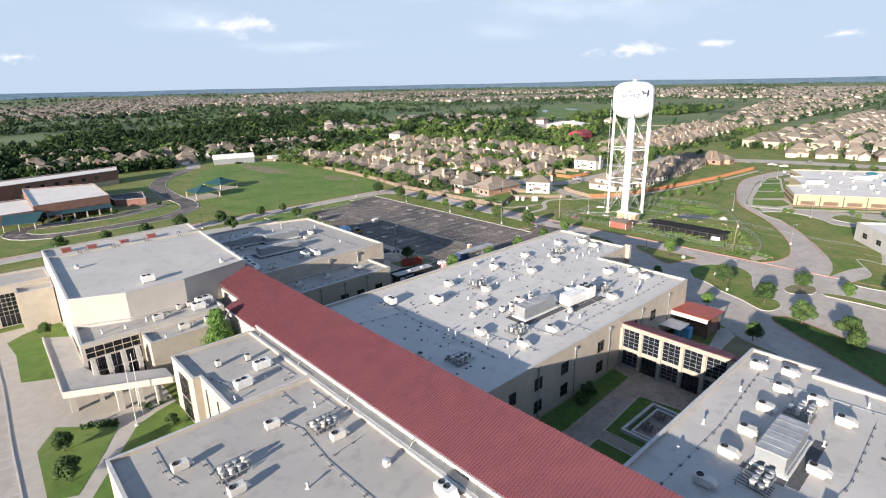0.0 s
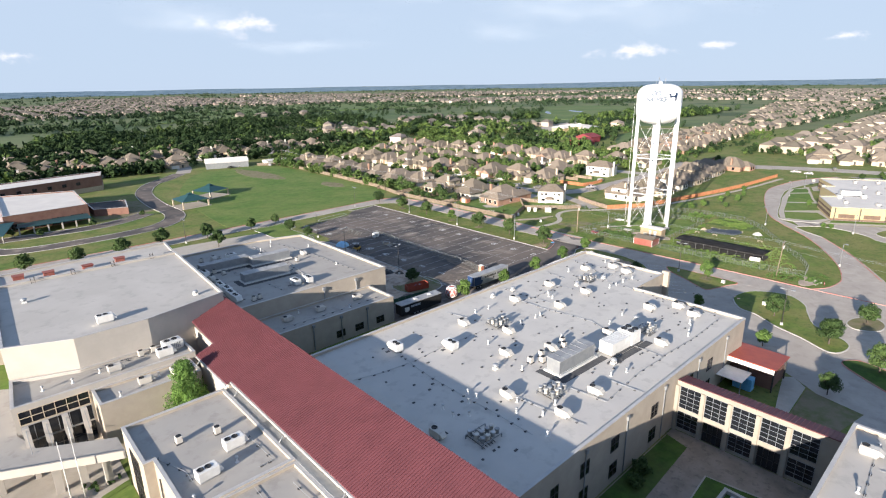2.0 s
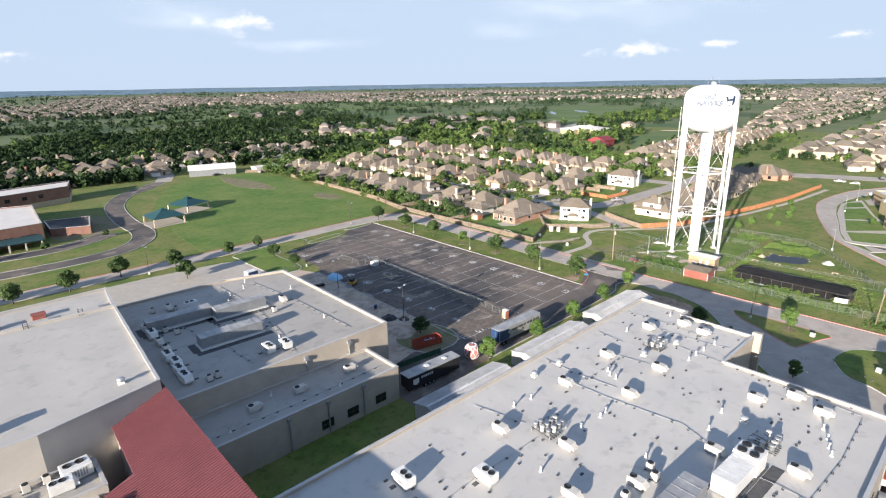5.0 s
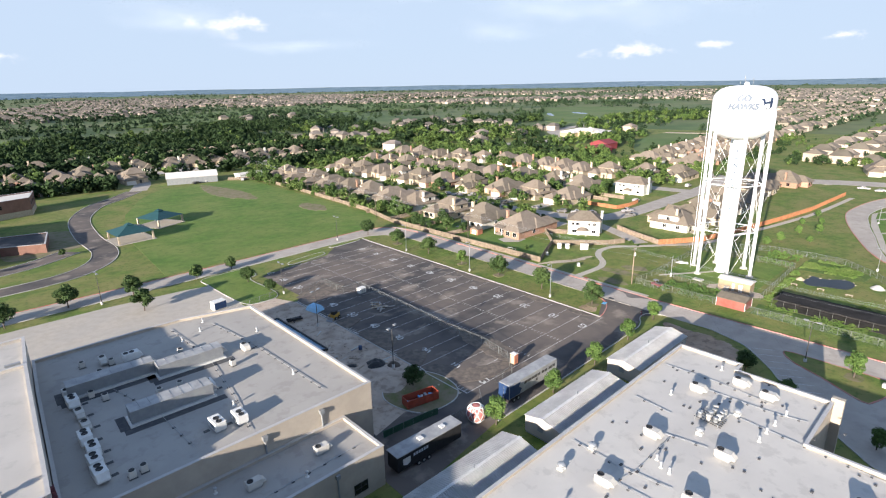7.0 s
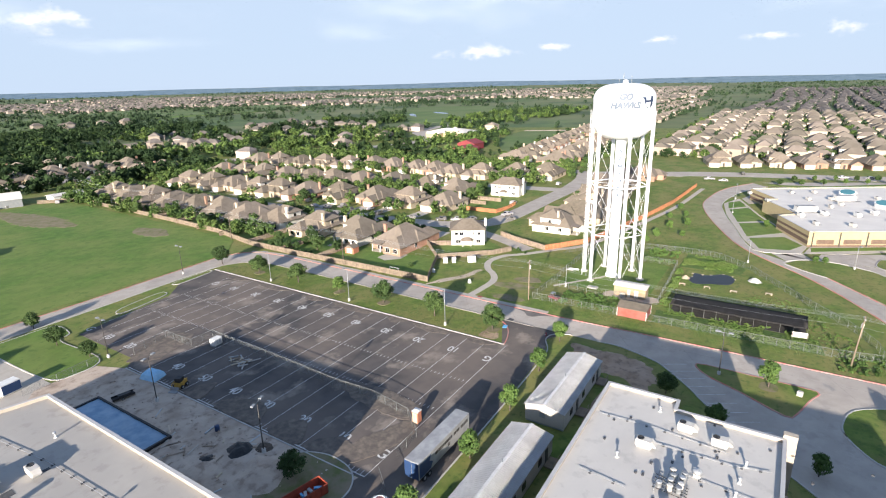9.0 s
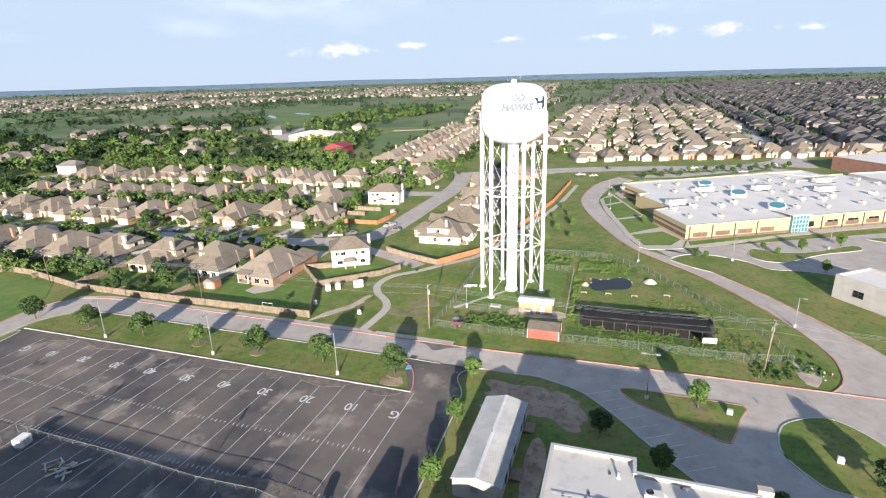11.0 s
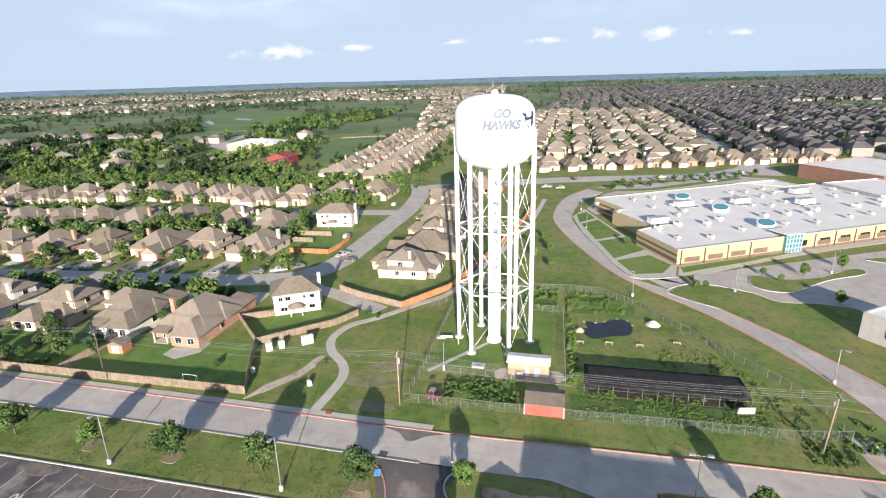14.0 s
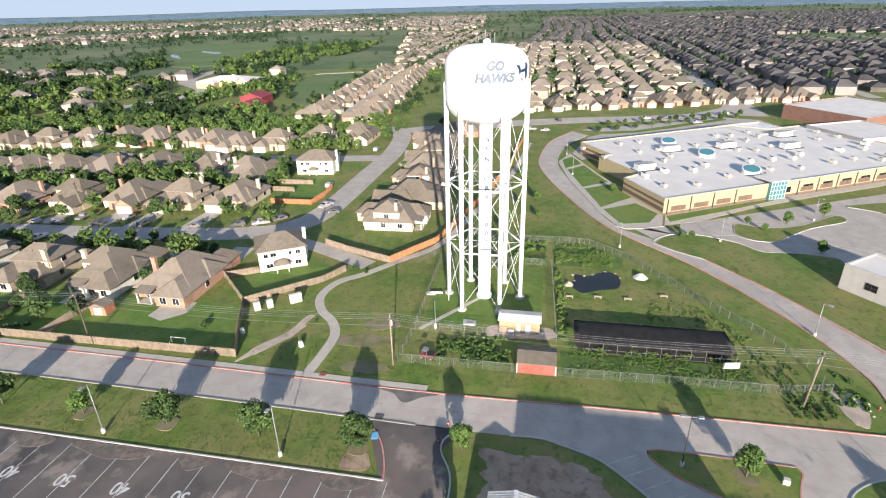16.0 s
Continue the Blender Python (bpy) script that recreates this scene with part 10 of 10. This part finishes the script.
scrub("corner_weeds", [(193.4, 66), (192.6, 76), (198, 76), (202, 68), (206, 66.6), (205, 63.4), (199, 62.6)], 150, .45, .4, "weeds and brush at the road bend", 77, YOUNGLEAF, 18)
for i in range(6):
    scrub("vine_row", [(243.5 + 2.1 * i, 115), (243.5 + 2.1 * i, 124), (244.3 + 2.1 * i, 124), (244.3 + 2.1 * i, 115)], 26, .6, 1.1, "row of bright green planted vines", 80 + i, YOUNGLEAF)
scrub("bank_weeds", [(200, 69), (198.6, 76), (216, 83), (228, 88), (226, 83), (212, 74)], 360, .32, .2, "low weeds on the corner of the plot", 91, WEEDS, 22, .09)
scrub("hedge", [(18.4, 115.4), (25.4, 111.4), (25, 110.4), (18, 114.4)], 34, .6, .9, "clipped low hedge along the lawn", 92)
scrub("hedge", [(29, 113.6), (33.6, 113.4), (33.6, 112.2), (29, 112.4)], 18, .5, .9, "clipped low hedge beside the entrance", 93)

# stones at the road bend and red fixtures
for i in range(14):
    heap("verge_stone", 195.0 + dr.uniform(-2, 2) + i * .3, 64.6 + dr.uniform(-1.6, 1.6), dr.uniform(.15, .34), dr.uniform(.1, .25), KERB, "loose pale stone at the road bend", "stone", 200 + i)["group"] = "verge stones"
for x, y in ((196.8, 62.4), (182.4, 129.8), (178.6, 130.6)):
    h = thing("hydrant", "short red and white hydrant by the kerb", "hydrant", (x, y, .03), group="hydrants")
    bm = bmesh.new()
    bm_lathe(bm, [(.22, 0), (.15, .06), (.15, .6), (.2, .62), (.18, .75), (0, .85)], 10)
    part("barrel", bm, REDBARN, h)
    bm = bmesh.new()
    bm_tube(bm, (-.28, 0, .5), (.28, 0, .5), .08, n=8)
    part("nozzle", bm, WHITEMETAL, h)
for x, y, c in ((199.4, 162.2, WHITEMETAL), (202, 176.2, WHITEMETAL), (178.6, 82.4, KERB), (170, 69, WHITEMETAL)):
    h = thing("utility_box", "small pale utility cabinet in the grass", "cabinet", pose(x, y, 0, 0, 0, dr.uniform(0, 90)), group="utility cabinets")
    bm = bmesh.new()
    bm_box(bm, -.45, .45, -.35, .35, 0, 1.0)
    bevel(bm, .05)
    part("case", bm, c, h)
    bm = bmesh.new()
    bm_box(bm, -.6, .6, -.5, .5, -.05, .08)
    part("plinth", bm, KERB, h)
for x, y, hgt in ((27.1, 108.5, 12), (28.8, 111.4, 12)):
    fl = thing("flagpole", "tall bare white flagpole before the entrance", "flagpole", (x, y), group="flagpoles")
    bm = bmesh.new()
    bm_tube(bm, (0, 0, 0), (0, 0, hgt), .09, .04, 8)
    part("pole", bm, WHITEMETAL, fl)
    bm = bmesh.new()
    bm_lathe(bm, [(.4, 0), (.4, .15), (.12, .3)], 10)
    part("base", bm, KERB, fl)
for x, y in ((88, 47.6), (92, 47.4), (70, 58.4)):
    t = thing("picnic_table", "dark picnic table on the courtyard terrace", "picnic table", pose(x, y, .09, 0, 0, 15), group="picnic tables")
    bm = bmesh.new()
    bm_box(bm, -.9, .9, -.38, .38, .7, .76)
    part("top", bm, BARK, t)
    for s in (-1, 1):
        bm = bmesh.new()
        bm_box(bm, -.9, .9, s * .72 - .14, s * .72 + .14, .42, .47)
        part("seat", bm, BARK, t)
        bm = bmesh.new()
        bm_box(bm, s * .6 - .05, s * .6 + .05, -.75, .75, .3, .4)
        bm_box(bm, s * .6 - .05, s * .6 + .05, -.3, .3, 0, .7)
        part("trestle", bm, GREYMETAL, t)

# ---- clouds, far behind everything ----
def cloud_material(name, soft, strength, colour, stretch):
    m = bpy.data.materials.new(name)
    m.use_nodes = True
    nt = m.node_tree
    n, l = nt.nodes, nt.links
    n.remove(n["Principled BSDF"])
    out = n["Material Output"]
    tc = n.new("ShaderNodeTexCoord")
    mp = n.new("ShaderNodeVectorMath")
    mp.operation = "MULTIPLY_ADD"
    mp.inputs[1].default_value, mp.inputs[2].default_value = (2, 2, 0), (-1, -1, 0)
    l.new(tc.outputs["UV"], mp.inputs[0])
    ln = n.new("ShaderNodeVectorMath")
    ln.operation = "LENGTH"
    l.new(mp.outputs[0], ln.inputs[0])
    geo = n.new("ShaderNodeNewGeometry")
    st = n.new("ShaderNodeVectorMath")
    st.operation = "MULTIPLY"
    st.inputs[1].default_value = stretch
    l.new(geo.outputs["Position"], st.inputs[0])
    tx = n.new("ShaderNodeTexNoise")
    tx.inputs["Scale"].default_value, tx.inputs["Detail"].default_value, tx.inputs["Roughness"].default_value = 1.0, 7, 0.6
    l.new(st.outputs[0], tx.inputs["Vector"])
    a = n.new("ShaderNodeMath")
    a.operation = "MULTIPLY_ADD"
    a.inputs[1].default_value = 2.2
    l.new(tx.outputs["Fac"], a.inputs[0])
    b = n.new("ShaderNodeMath")
    b.operation = "MULTIPLY"
    b.inputs[1].default_value = -1.15
    l.new(ln.outputs["Value"], b.inputs[0])
    l.new(b.outputs[0], a.inputs[2])
    r = n.new("ShaderNodeMapRange")
    r.interpolation_type = "SMOOTHSTEP"
    r.inputs["From Min"].default_value, r.inputs["From Max"].default_value = 0.55, 0.55 + soft
    r.inputs["To Max"].default_value = strength
    l.new(a.outputs[0], r.inputs["Value"])
    tr_, em, mx = n.new("ShaderNodeBsdfTransparent"), n.new("ShaderNodeEmission"), n.new("ShaderNodeMixShader")
    em.inputs["Color"].default_value = (*colour, 1)
    em.inputs["Strength"].default_value = CLOUD_LIGHT
    for i, s in ((0, r.outputs["Result"]), (1, tr_.outputs[0]), (2, em.outputs[0])):
        l.new(s, mx.inputs[i])
    l.new(mx.outputs[0], out.inputs["Surface"])
    return m


CLOUD_LIGHT = 0.6
PUFF = cloud_material("cloud puff", 0.8, 0.7, (1.0, 0.95, 0.93), (.006, .006, .011))
# thin cloud in wide faint sheets, their glow added to brighten the low sky
WISP = cloud_material("thin cloud", 1.7, 0.45, (0.92, 0.97, 1.0), (.0012, .0012, .004))


def cloud(az, el, waz, wel, mat):
    """A patch of cloud on the sky, az and el in degrees from the middle of the place."""
    bm = bmesh.new()
    uv = bm.loops.layers.uv.new("UVMap")
    k, rows = 12, []
    for j in range(5):
        e = math.radians(el + wel * (j / 4 - .5))
        rows.append([bm.verts.new((100 + 4500 * math.cos(e) * math.cos(a), 100 + 4500 * math.cos(e) * math.sin(a), 56 + 4500 * math.sin(e))) for a in (math.radians(az + waz * (i / k - .5)) for i in range(k + 1))])
    for j in range(4):
        for i in range(k):
            f = bm.faces.new((rows[j][i], rows[j][i + 1], rows[j + 1][i + 1], rows[j + 1][i]))
            for lp, (u, v) in zip(f.loops, ((i, j), (i + 1, j), (i + 1, j + 1), (i, j + 1))):
                lp[uv].uv = (u / k, v / 4)
    ob = tagged(part("cloud", bm, mat), "soft white cloud low in a pale blue sky", "backdrop", kind="structure")
    ob.visible_shadow = False


for q in ((67.0, 5.4, 17, 4.0, PUFF), (29, 2.5, 15, 2.6, PUFF), (21, 2.8, 7, 1.4, PUFF), (12, 3.1, 6, 1.6, PUFF), (3.0, 3.0, 9, 1.8, PUFF), (-3.0, 3.4, 7, 2.6, PUFF), (-8, 3.2, 10, 2.6, PUFF), (-14, 3.0, 10, 1.8, PUFF), (85, 2.5, 6, 1.8, PUFF), (88, .9, 4, .9, PUFF),
          (70, 5.5, 60, 9, WISP), (30, 6, 60, 9, WISP), (-5, 6, 50, 9, WISP), (78, 9.0, 30, 4.5, WISP), (86, 7.0, 26, 4, WISP), (50, 8.6, 26, 5, WISP), (60, 3.6, 40, 3, WISP), (10, 8, 40, 5, WISP), (-20, 6, 30, 5, WISP), (36, 7.5, 44, 13, WISP), (18, 9, 40, 12, WISP)):
    cloud(*q)

# sealed joints of the concrete roads
bm = bmesh.new()
mid = [((a[0] + b[0]) / 2, (a[1] + b[1]) / 2) for a, b in zip(resample(smooth_line(MAIN_E), 300), resample(smooth_line(MAIN_W), 300))]
le, lw = resample(smooth_line(MAIN_E), 300), resample(smooth_line(MAIN_W), 300)
bm_strip(bm, offset_line(mid, .02), offset_line(mid, -.02), .02, .034)
for i in range(0, 300, 5):
    a, b = Vector((*le[i], 0)), Vector((*lw[i], 0))
    m_ = edge_frame(a, b)[0]
    bm_box(bm, .2, (b - a).length - .2, -.02, .02, .02, .034, m_)
bmesh.ops.recalc_face_normals(bm, faces=bm.faces)
tagged(part("road_joints", bm, JOINT), "dark sealed joints across the concrete road", "joints", kind="stuff")
